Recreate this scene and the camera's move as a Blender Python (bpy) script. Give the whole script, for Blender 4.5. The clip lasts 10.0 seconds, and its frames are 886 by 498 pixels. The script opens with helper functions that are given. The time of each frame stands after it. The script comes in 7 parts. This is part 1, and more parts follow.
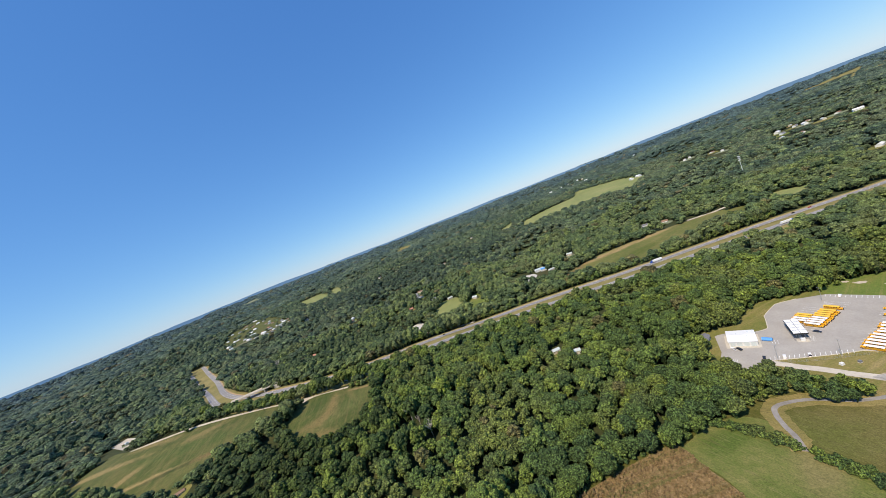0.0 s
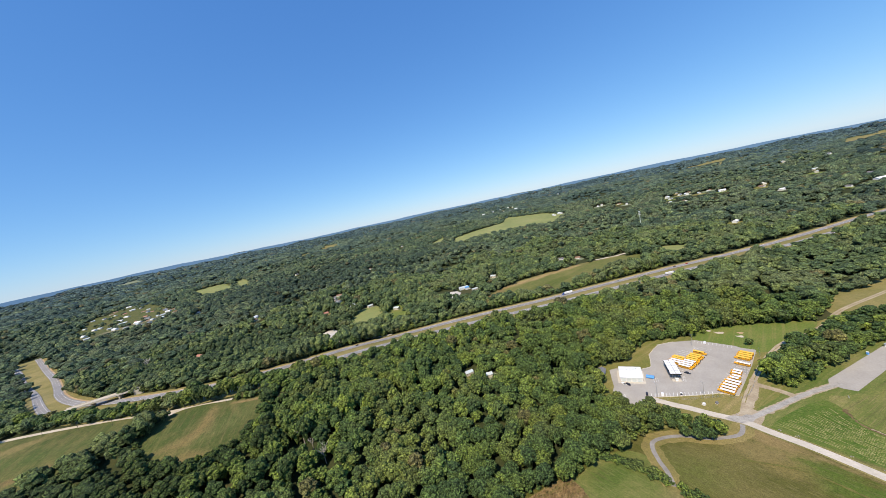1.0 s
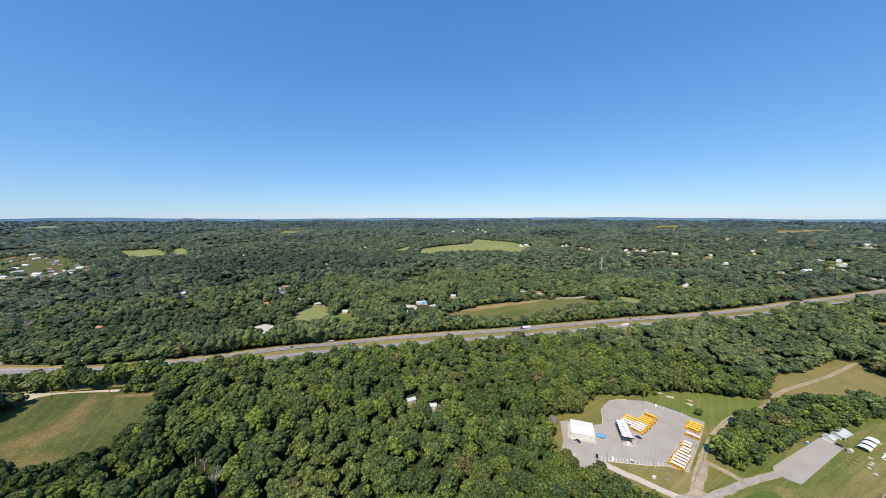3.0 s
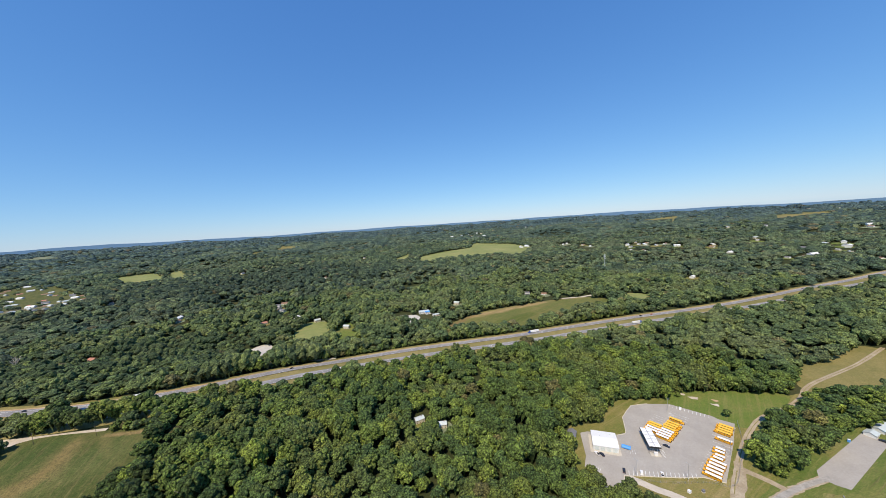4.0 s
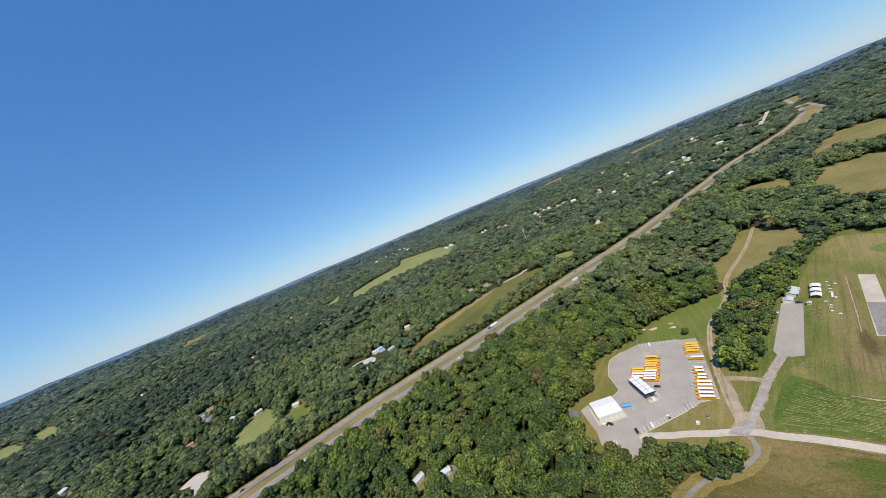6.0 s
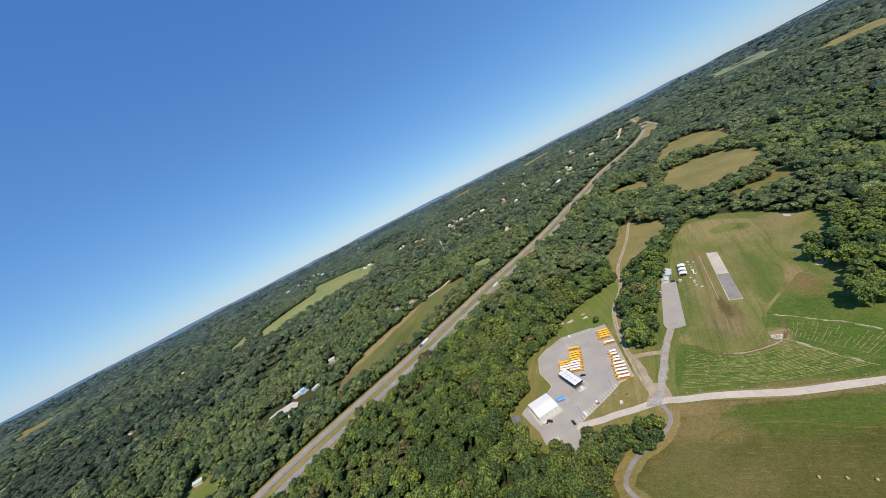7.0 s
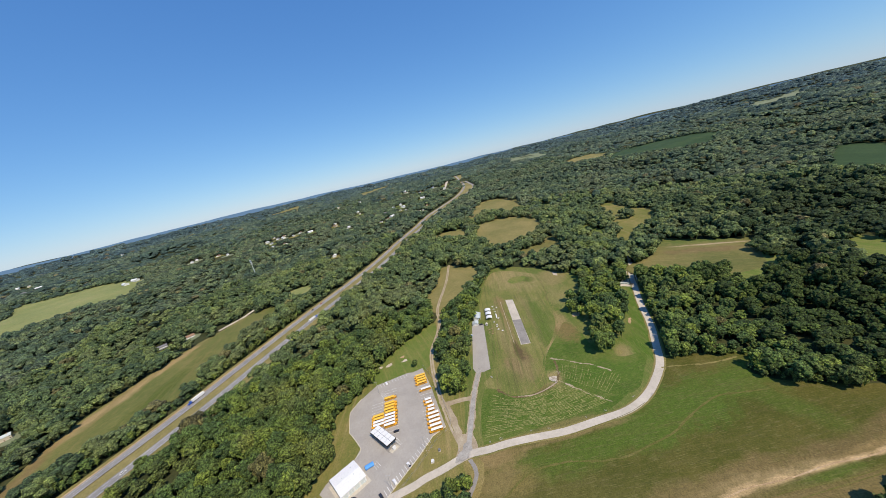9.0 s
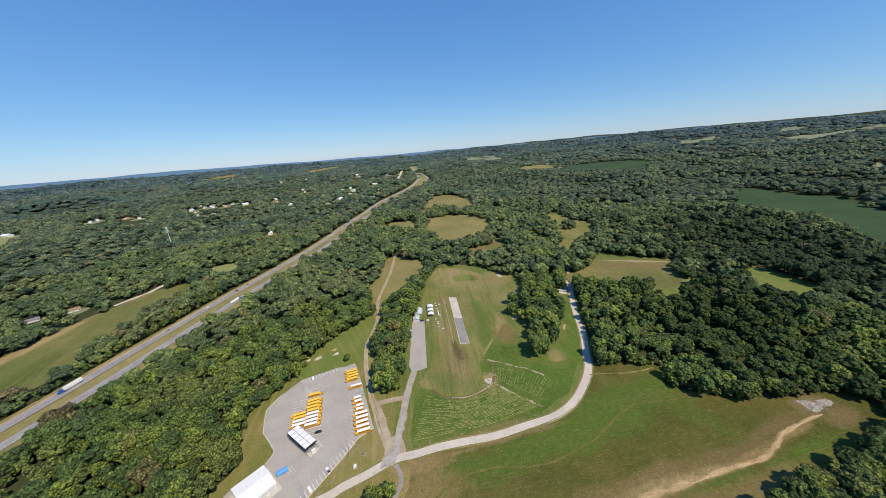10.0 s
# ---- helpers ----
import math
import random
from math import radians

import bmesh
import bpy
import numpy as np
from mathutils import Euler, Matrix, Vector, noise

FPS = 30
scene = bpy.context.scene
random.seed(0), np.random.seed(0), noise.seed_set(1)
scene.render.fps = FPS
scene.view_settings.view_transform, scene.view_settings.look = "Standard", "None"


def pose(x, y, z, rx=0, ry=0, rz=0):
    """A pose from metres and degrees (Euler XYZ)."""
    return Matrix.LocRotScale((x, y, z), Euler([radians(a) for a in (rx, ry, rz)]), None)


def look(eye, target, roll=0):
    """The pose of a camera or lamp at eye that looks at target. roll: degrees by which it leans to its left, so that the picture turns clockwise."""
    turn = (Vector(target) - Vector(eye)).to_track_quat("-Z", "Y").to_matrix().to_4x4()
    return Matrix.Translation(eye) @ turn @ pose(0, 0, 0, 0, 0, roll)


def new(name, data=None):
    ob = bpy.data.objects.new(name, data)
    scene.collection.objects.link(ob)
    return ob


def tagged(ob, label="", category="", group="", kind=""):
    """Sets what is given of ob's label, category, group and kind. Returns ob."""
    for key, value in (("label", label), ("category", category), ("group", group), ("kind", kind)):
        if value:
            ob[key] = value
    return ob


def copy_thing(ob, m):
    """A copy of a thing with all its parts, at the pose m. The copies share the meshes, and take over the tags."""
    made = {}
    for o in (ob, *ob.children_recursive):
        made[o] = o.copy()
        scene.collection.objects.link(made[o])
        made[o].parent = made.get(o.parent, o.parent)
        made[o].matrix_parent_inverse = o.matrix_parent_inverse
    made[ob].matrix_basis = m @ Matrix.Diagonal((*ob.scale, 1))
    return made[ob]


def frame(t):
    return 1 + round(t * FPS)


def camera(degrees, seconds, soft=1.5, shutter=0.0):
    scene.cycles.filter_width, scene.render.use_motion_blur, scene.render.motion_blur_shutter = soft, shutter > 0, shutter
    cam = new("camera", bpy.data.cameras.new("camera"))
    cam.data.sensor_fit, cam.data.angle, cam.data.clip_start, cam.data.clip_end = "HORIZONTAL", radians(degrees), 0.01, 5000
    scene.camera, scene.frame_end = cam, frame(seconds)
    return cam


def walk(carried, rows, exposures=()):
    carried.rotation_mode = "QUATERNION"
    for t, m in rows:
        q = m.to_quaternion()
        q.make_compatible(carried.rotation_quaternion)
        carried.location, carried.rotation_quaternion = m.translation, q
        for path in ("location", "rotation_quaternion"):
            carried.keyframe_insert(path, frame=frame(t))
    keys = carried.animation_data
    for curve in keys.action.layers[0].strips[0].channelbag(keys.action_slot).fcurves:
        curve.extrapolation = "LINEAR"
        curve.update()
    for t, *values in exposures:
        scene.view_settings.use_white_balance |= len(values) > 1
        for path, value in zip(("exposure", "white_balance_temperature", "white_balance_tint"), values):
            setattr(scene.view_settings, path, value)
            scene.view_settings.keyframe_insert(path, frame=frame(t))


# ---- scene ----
cam = camera(108.42, 10.0, 0.35)
PATH = [
    (0.0, (7.50, -40.62, 194.73), (-25.28, 53.43, 185.74), -21.79),
    (0.5, (6.38, -31.84, 194.87), (-14.38, 65.26, 183.04), -17.15),
    (1.0, (5.32, -24.06, 194.86), (-6.26, 74.46, 182.22), -12.15),
    (1.5, (3.76, -15.64, 194.61), (-1.41, 83.40, 181.81), -7.19),
    (2.0, (1.99, -7.61, 194.39), (0.76, 91.57, 181.73), -3.19),
    (2.5, (0.00, 0.00, 193.83), (0.00, 99.36, 182.50), -0.95),
    (3.0, (-1.49, 7.31, 193.28), (-1.61, 106.79, 183.08), -0.28),
    (4.5, (-1.97, 33.96, 192.92), (-0.05, 133.66, 185.35), -7.99),
    (5.0, (-2.61, 42.70, 193.23), (3.60, 142.25, 186.14), -13.12),
    (5.5, (-3.52, 50.80, 194.25), (9.74, 149.63, 186.71), -18.25),
    (7.0, (-4.24, 70.79, 198.64), (42.18, 157.98, 183.02), -27.05),
    (7.5, (0.09, 77.95, 199.04), (56.82, 158.19, 180.50), -26.15),
    (8.0, (7.80, 85.12, 198.22), (74.37, 156.59, 176.75), -23.56),
    (8.5, (16.02, 91.36, 196.88), (91.92, 151.93, 172.99), -18.85),
    (9.0, (23.28, 96.35, 194.98), (105.62, 146.91, 169.24), -13.56),
    (9.5, (29.26, 100.45, 192.88), (115.59, 142.64, 165.17), -8.70),
    (10.0, (35.62, 104.04, 191.14), (123.90, 139.86, 160.76), -4.75),
]
EXPOSURES = [(0.0, 0.0), (1.5, 0.1), (3.0, 0.04), (5.0, -0.1), (7.5, -0.14), (9.5, -0.14), (10.0, -0.14)]
walk(cam, [(t, look(eye, target, roll)) for t, eye, target, roll in PATH], EXPOSURES)

# ---- world, sun ----
SUN_AZ, SUN_EL = 202.0, 54.0
world = bpy.data.worlds.new("world")
scene.world = world
world.use_nodes = True
wn = world.node_tree.nodes
sky = wn.new("ShaderNodeTexSky")
sky.sky_type = "NISHITA"
sky.sun_disc = False
sky.sun_elevation, sky.sun_rotation = radians(SUN_EL), radians(SUN_AZ)
sky.altitude, sky.air_density, sky.dust_density, sky.ozone_density = 200, 1.0, 0.0, 4.0
wn["Background"].inputs["Strength"].default_value = 0.11
tone = wn.new("ShaderNodeHueSaturation")       # clear dry summer air: an even, deep blue
tone.inputs["Saturation"].default_value = 1.07
split, joined = wn.new("ShaderNodeSeparateColor"), wn.new("ShaderNodeCombineColor")
world.node_tree.links.new(sky.outputs[0], tone.inputs["Color"])
world.node_tree.links.new(tone.outputs[0], split.inputs[0])
for k, (power, gain) in enumerate(((0.78, 0.98), (0.64, 1.73), (0.46, 3.38))):
    p, g = wn.new("ShaderNodeMath"), wn.new("ShaderNodeMath")
    p.operation, g.operation = "POWER", "MULTIPLY"
    p.inputs[1].default_value, g.inputs[1].default_value = power, gain
    world.node_tree.links.new(split.outputs[k], p.inputs[0])
    world.node_tree.links.new(p.outputs[0], g.inputs[0])
    world.node_tree.links.new(g.outputs[0], joined.inputs[k])
world.node_tree.links.new(joined.outputs[0], wn["Background"].inputs["Color"])
sun = new("sun", bpy.data.lights.new("sun", "SUN"))
sun.data.energy, sun.data.angle, sun.data.color = 5.0, radians(0.5), (1.0, 0.865, 0.69)
sun_way = Vector((math.sin(radians(SUN_AZ)) * math.cos(radians(SUN_EL)),
                  math.cos(radians(SUN_AZ)) * math.cos(radians(SUN_EL)), math.sin(radians(SUN_EL))))
sun.matrix_world = look(sun_way * 400, (0, 0, 0))
scene.view_settings.exposure = 0.0

# ---- materials ----


def material(name):
    m = bpy.data.materials.new(name)
    m.use_nodes = True
    return m, m.node_tree.nodes, m.node_tree.links, m.node_tree.nodes["Principled BSDF"]


def coords(nodes, links, turn=0.0, scale=(1, 1, 1)):
    """World-sized coordinates, turned about z by some degrees."""
    g = nodes.new("ShaderNodeNewGeometry")
    mp = nodes.new("ShaderNodeMapping")
    mp.inputs["Rotation"].default_value = (0, 0, radians(turn))
    links.new(g.outputs["Position"], mp.inputs["Vector"])
    sc = nodes.new("ShaderNodeMapping")
    sc.inputs["Scale"].default_value = scale
    links.new(mp.outputs[0], sc.inputs["Vector"])
    return sc.outputs[0]


def noise_tex(nodes, links, vec, scale, detail=4.0, rough=0.6):
    n = nodes.new("ShaderNodeTexNoise")
    n.inputs["Scale"].default_value, n.inputs["Detail"].default_value = scale, detail
    n.inputs["Roughness"].default_value = rough
    links.new(vec, n.inputs["Vector"])
    return n.outputs["Fac"]


def ramp(nodes, links, fac, stops):
    r = nodes.new("ShaderNodeValToRGB")
    e = r.color_ramp.elements
    while len(e) < len(stops):
        e.new(0.5)
    for el, (p, c) in zip(e, stops):
        el.position, el.color = p, (*c, 1)
    links.new(fac, r.inputs[0])
    return r.outputs[0]


def mix(nodes, links, fac, a, b, mode="MIX"):
    n = nodes.new("ShaderNodeMix")
    n.data_type, n.blend_type = "RGBA", mode
    for s, v in (("Factor", fac), ("A", a), ("B", b)):
        sock = [i for i in n.inputs if i.name == s and (i.type == "RGBA" or (s == "Factor" and i.type == "VALUE"))][0]
        if isinstance(v, (int, float)):
            sock.default_value = v
        elif isinstance(v, tuple):
            sock.default_value = (*v, 1)
        else:
            links.new(v, sock)
    return [o for o in n.outputs if o.type == "RGBA"][0]


def bump(nodes, links, bs, height, strength=0.5, distance=0.3):
    b = nodes.new("ShaderNodeBump")
    b.inputs["Strength"].default_value, b.inputs["Distance"].default_value = strength, distance
    links.new(height, b.inputs["Height"])
    links.new(b.outputs[0], bs.inputs["Normal"])


def ground_mat(name, low, mid, high, broad=0.012, fine=0.25, rough=0.95, streak=None, blots=(), lines=None, tufts=0.34):
    """Soil, grass or paving: broad patches and fine grain; streak: worn or mown streaks as
    (turn, width, amount, colour); lines: short thin cut lines as (turn, width, length, amount, colour); blots: soft-edged worn or lush places as (x, y, rx, ry, turn, colour, amount)."""
    m, n, l, bs = material(name)
    v = coords(n, l)
    a = noise_tex(n, l, v, broad, 5, 0.62)
    b = noise_tex(n, l, v, fine, 5, 0.7)
    col = ramp(n, l, a, [(0.36, low), (0.5, mid), (0.66, high)])
    col = mix(n, l, 0.45, col, ramp(n, l, b, [(0.32, low), (0.5, mid), (0.70, high)]))
    edge = noise_tex(n, l, v, 0.05, 9, 0.78)
    for x, y, rx, ry, turn, colour, amount in blots:
        g = n.new("ShaderNodeNewGeometry")
        mp = n.new("ShaderNodeMapping")
        mp.vector_type = "TEXTURE"
        mp.inputs["Location"].default_value = (x, y, 0)
        mp.inputs["Rotation"].default_value = (0, 0, radians(turn))
        mp.inputs["Scale"].default_value = (rx, ry, 100)
        l.new(g.outputs["Position"], mp.inputs["Vector"])
        ln = n.new("ShaderNodeVectorMath")
        ln.operation = "LENGTH"
        l.new(mp.outputs[0], ln.inputs[0])
        ad = n.new("ShaderNodeMath")
        ad.operation = "MULTIPLY_ADD"
        ad.inputs[1].default_value = 2.6
        l.new(edge, ad.inputs[0])
        l.new(ln.outputs["Value"], ad.inputs[2])
        mr = n.new("ShaderNodeMapRange")
        for k, val in zip((1, 2, 3, 4), (2.45, 1.75, 0.0, amount)):
            mr.inputs[k].default_value = val
        l.new(ad.outputs[0], mr.inputs[0])
        tone_b = mix(n, l, 0.5, colour, ramp(n, l, b, [(0.3, tuple(c * 0.6 for c in colour)), (0.7, tuple(c * 1.35 for c in colour))]))
        col = mix(n, l, mr.outputs[0], col, tone_b)
    if streak:
        turn, width, amount, colour = streak
        sv = coords(n, l, turn, (1 / width, 0.012, 0.0))
        s = noise_tex(n, l, sv, 0.5, 4, 0.7)
        col = mix(n, l, ramp(n, l, s, [(0.48, (0, 0, 0)), (0.66, (amount,) * 3)]), col, colour)
    if lines:
        turn, width, length, amount, colour = lines
        for k, (wide, shift) in enumerate(((1.0, 0.0), (2.3, 40.0))):
            s = noise_tex(n, l, coords(n, l, turn + 2 * k, (1 / (width * wide), 1 / (length * wide), 0.0)), 1.0, 2, 0.6)
            shade = colour if k == 0 else tuple(c * 0.45 for c in colour)
            col = mix(n, l, ramp(n, l, s, [(0.56, (0, 0, 0)), (0.66, (amount,) * 3)]), col, shade)
    tuft = noise_tex(n, l, v, 1.1, 3, 0.8)
    col = mix(n, l, 1.0, col, ramp(n, l, tuft, [(0.32, (1 - tufts,) * 3), (0.5, (1, 1, 1)), (0.7, (1 + 0.85 * tufts, 1 + 0.8 * tufts, 1 + 0.6 * tufts))]), "MULTIPLY")
    l.new(col, bs.inputs["Base Color"])
    bs.inputs["Roughness"].default_value = rough
    bs.inputs["Specular IOR Level"].default_value = 0.2
    bump(n, l, bs, b, 0.7, 0.3)
    return m


def leaf_mat(name, dark, mid, light, olive, grain=0.9, deep=0.3, stands=(), patch=0.013):
    """Foliage: tints by area and by tree, leaf masses with shade painted into gaps."""
    m, n, l, bs = material(name)
    v = coords(n, l)
    at, ob = n.new("ShaderNodeAttribute"), n.new("ShaderNodeObjectInfo")
    at.attribute_name = "tint"
    tr = n.new("ShaderNodeMath")
    tr.operation = "ADD"
    l.new(at.outputs["Fac"], tr.inputs[0])
    l.new(ob.outputs["Random"], tr.inputs[1])
    fr = n.new("ShaderNodeMath")
    fr.operation = "FRACT"
    l.new(tr.outputs[0], fr.inputs[0])
    tree = fr.outputs[0]
    wood = noise_tex(n, l, v, patch, 4, 0.6)
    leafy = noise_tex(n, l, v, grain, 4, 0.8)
    g = n.new("ShaderNodeNewGeometry")
    col = ramp(n, l, tree, [(0.05, dark), (0.5, mid), (0.95, light)])
    col = mix(n, l, ramp(n, l, wood, [(0.5, (0, 0, 0)), (0.62, (0.65, 0.65, 0.65))]), col, olive)
    col = mix(n, l, ramp(n, l, wood, [(0.36, (0.6, 0.6, 0.6)), (0.46, (0, 0, 0))]), col, dark)
    # soft ellipses that shift the leaf colour over an area
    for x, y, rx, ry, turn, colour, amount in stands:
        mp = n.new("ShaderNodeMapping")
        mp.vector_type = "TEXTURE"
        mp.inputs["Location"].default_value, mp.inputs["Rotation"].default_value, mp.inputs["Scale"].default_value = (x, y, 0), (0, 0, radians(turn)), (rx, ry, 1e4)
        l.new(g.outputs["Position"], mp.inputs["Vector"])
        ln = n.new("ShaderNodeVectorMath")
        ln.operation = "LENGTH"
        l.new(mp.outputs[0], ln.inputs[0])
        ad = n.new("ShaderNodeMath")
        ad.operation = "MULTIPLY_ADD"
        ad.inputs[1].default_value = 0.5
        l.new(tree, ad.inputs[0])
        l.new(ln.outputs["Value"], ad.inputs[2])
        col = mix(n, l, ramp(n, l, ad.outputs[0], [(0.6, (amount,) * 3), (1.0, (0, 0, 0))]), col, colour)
    col = mix(n, l, ramp(n, l, tree, [(0.980, (0, 0, 0)), (0.983, (0.7, 0.7, 0.7))]), col, (0.125, 0.100, 0.055))
    isl = ramp(n, l, g.outputs["Random Per Island"], [(0.0, (0.68, 0.7, 0.7)), (0.6, (1, 1, 1)), (1.0, (1.28, 1.28, 1.16))])
    col = mix(n, l, 1.0, col, isl, "MULTIPLY")
    # shade of the gaps and sun on the leaf masses, put into the colour
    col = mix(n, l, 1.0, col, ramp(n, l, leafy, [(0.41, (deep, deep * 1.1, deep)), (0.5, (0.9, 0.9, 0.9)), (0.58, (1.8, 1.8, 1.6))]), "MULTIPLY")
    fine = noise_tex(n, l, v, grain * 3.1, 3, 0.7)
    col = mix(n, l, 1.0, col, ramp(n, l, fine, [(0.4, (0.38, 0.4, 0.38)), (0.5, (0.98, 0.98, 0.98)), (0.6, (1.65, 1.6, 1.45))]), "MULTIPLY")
    l.new(col, bs.inputs["Base Color"])
    bs.inputs["Roughness"].default_value = 0.75
    bs.inputs["Specular IOR Level"].default_value = 0.15
    bump(n, l, bs, leafy, 1.0, 0.7 / grain)
    return m


def plain(name, col, rough=0.6, metal=0.0, grain=0.0, gscale=3.0):
    m, n, l, bs = material(name)
    if grain:
        f = noise_tex(n, l, coords(n, l), gscale, 5)
        lo = tuple(c * (1 - grain) for c in col)
        hi = tuple(min(1, c * (1 + grain)) for c in col)
        l.new(ramp(n, l, f, [(0.3, lo), (0.7, hi)]), bs.inputs["Base Color"])
    else:
        bs.inputs["Base Color"].default_value = (*col, 1)
    bs.inputs["Roughness"].default_value, bs.inputs["Metallic"].default_value = rough, metal
    return m


BROWN, STRAW, LUSH, EARTH = (0.22, 0.145, 0.065), (0.34, 0.26, 0.12), (0.074, 0.104, 0.014), (0.13, 0.085, 0.045)
M_SOIL = ground_mat("woodland_floor", (0.025, 0.034, 0.012), (0.042, 0.052, 0.018), (0.08, 0.075, 0.03), 0.01, 0.2)
M_GRASS = ground_mat("rough_grass", (0.105, 0.135, 0.026), (0.165, 0.165, 0.042), (0.29, 0.22, 0.085), 0.02, 0.35, streak=(60, 2.5, 0.5, STRAW))
MEADOW_LUSH = (0.080, 0.142, 0.018)
M_FIELD = ground_mat("rough_field_by_airfield", (0.072, 0.122, 0.020), (0.115, 0.148, 0.032), (0.21, 0.19, 0.066), 0.02, 0.35, streak=(59, 2.5, 0.2, STRAW), lines=(70, 0.8, 12, 0.3, (0.3, 0.28, 0.1)),
                     blots=[(370, 92, 110, 14, 3, MEADOW_LUSH, 0.95), (300, 98, 40, 14, -5, MEADOW_LUSH, 0.9), (328, 162, 22, 12, 30, BROWN, 0.7), (296, 170, 18, 8, 10, STRAW, 0.7), (300, 130, 30, 16, -60, MEADOW_LUSH, 0.8), (410, 185, 40, 14, 25, STRAW, 0.35), (470, 200, 30, 24, 25, (0.25, 0.2, 0.085), 0.8), (345, 168, 26, 10, 25, (0.3, 0.22, 0.1), 0.7), (300, 108, 12, 8, 20, (0.3, 0.23, 0.11), 0.7)])
M_LAWN = ground_mat("lawn", (0.09, 0.145, 0.025), (0.13, 0.175, 0.035), (0.21, 0.19, 0.06), 0.025, 0.35, streak=(40, 2.0, 0.3, STRAW))
M_MOWN = ground_mat("mown_airfield_grass", (0.118, 0.150, 0.032), (0.178, 0.182, 0.050), (0.275, 0.235, 0.095), 0.03, 0.35, streak=(64, 2.2, 0.5, (0.088, 0.128, 0.024)), lines=(64, 0.7, 30, 0.45, (0.27, 0.21, 0.10)),
                    blots=[(468, 262, 70, 40, 65, (0.29, 0.235, 0.10), 0.9), (462, 242, 20, 13, 75, (0.085, 0.125, 0.02), 0.95), (335, 226, 70, 5, 27, (0.25, 0.17, 0.08), 0.65), (385, 252, 26, 7, 27, (0.25, 0.17, 0.08), 0.7), (300, 214, 38, 10, 27, (0.28, 0.22, 0.10), 0.65),
                           (262, 192, 26, 16, 20, (0.24, 0.185, 0.085), 0.85), (283, 195, 14, 8, 29, EARTH, 0.5), (270, 205, 18, 8, 30, (0.21, 0.155, 0.075), 0.5), (350, 192, 60, 15, 27, (0.105, 0.14, 0.03), 0.75), (315, 178, 26, 9, 27, (0.095, 0.135, 0.025), 0.75),
                           (300, 236, 60, 6, 24, (0.09, 0.13, 0.025), 0.8), (375, 205, 70, 3, 27, (0.075, 0.105, 0.02), 0.6), (370, 212, 60, 3, 27, (0.2, 0.16, 0.07), 0.5), (285, 199, 16, 4, 27, (0.10, 0.07, 0.035), 0.8), (296, 206, 12, 3, 27, (0.11, 0.075, 0.035), 0.7), (245, 200, 20, 14, 60, (0.11, 0.14, 0.03), 0.7), (340, 186, 80, 7, 24, (0.10, 0.145, 0.025), 0.7), (310, 222, 60, 2.5, 25, (0.10, 0.10, 0.03), 0.7), (330, 232, 60, 2.5, 26, (0.30, 0.25, 0.11), 0.6)])
M_ROWS = ground_mat("seeded_rows", (0.050, 0.098, 0.012), (0.082, 0.132, 0.020), (0.155, 0.168, 0.042), 0.03, 0.35, lines=(-40, 0.9, 6, 0.35, (0.24, 0.24, 0.085)),
                    blots=[(238, 176, 22, 8, -70, BROWN, 0.6), (330, 160, 24, 12, 20, BROWN, 0.7), (254, 160, 12, 8, 0, STRAW, 0.8), (208, 146, 34, 3.5, -56, (0.20, 0.155, 0.062), 0.7), (272, 118, 34, 14, -60, (0.068, 0.130, 0.016), 0.8)])
M_SWATH = ground_mat("straw_mulch", (0.15, 0.165, 0.05), (0.24, 0.235, 0.088), (0.36, 0.32, 0.14), 0.3, 1.2)
MEAD_GREEN, MEAD_TAN, EARTH_PALE = (0.076, 0.120, 0.016), (0.25, 0.18, 0.075), (0.52, 0.37, 0.19)
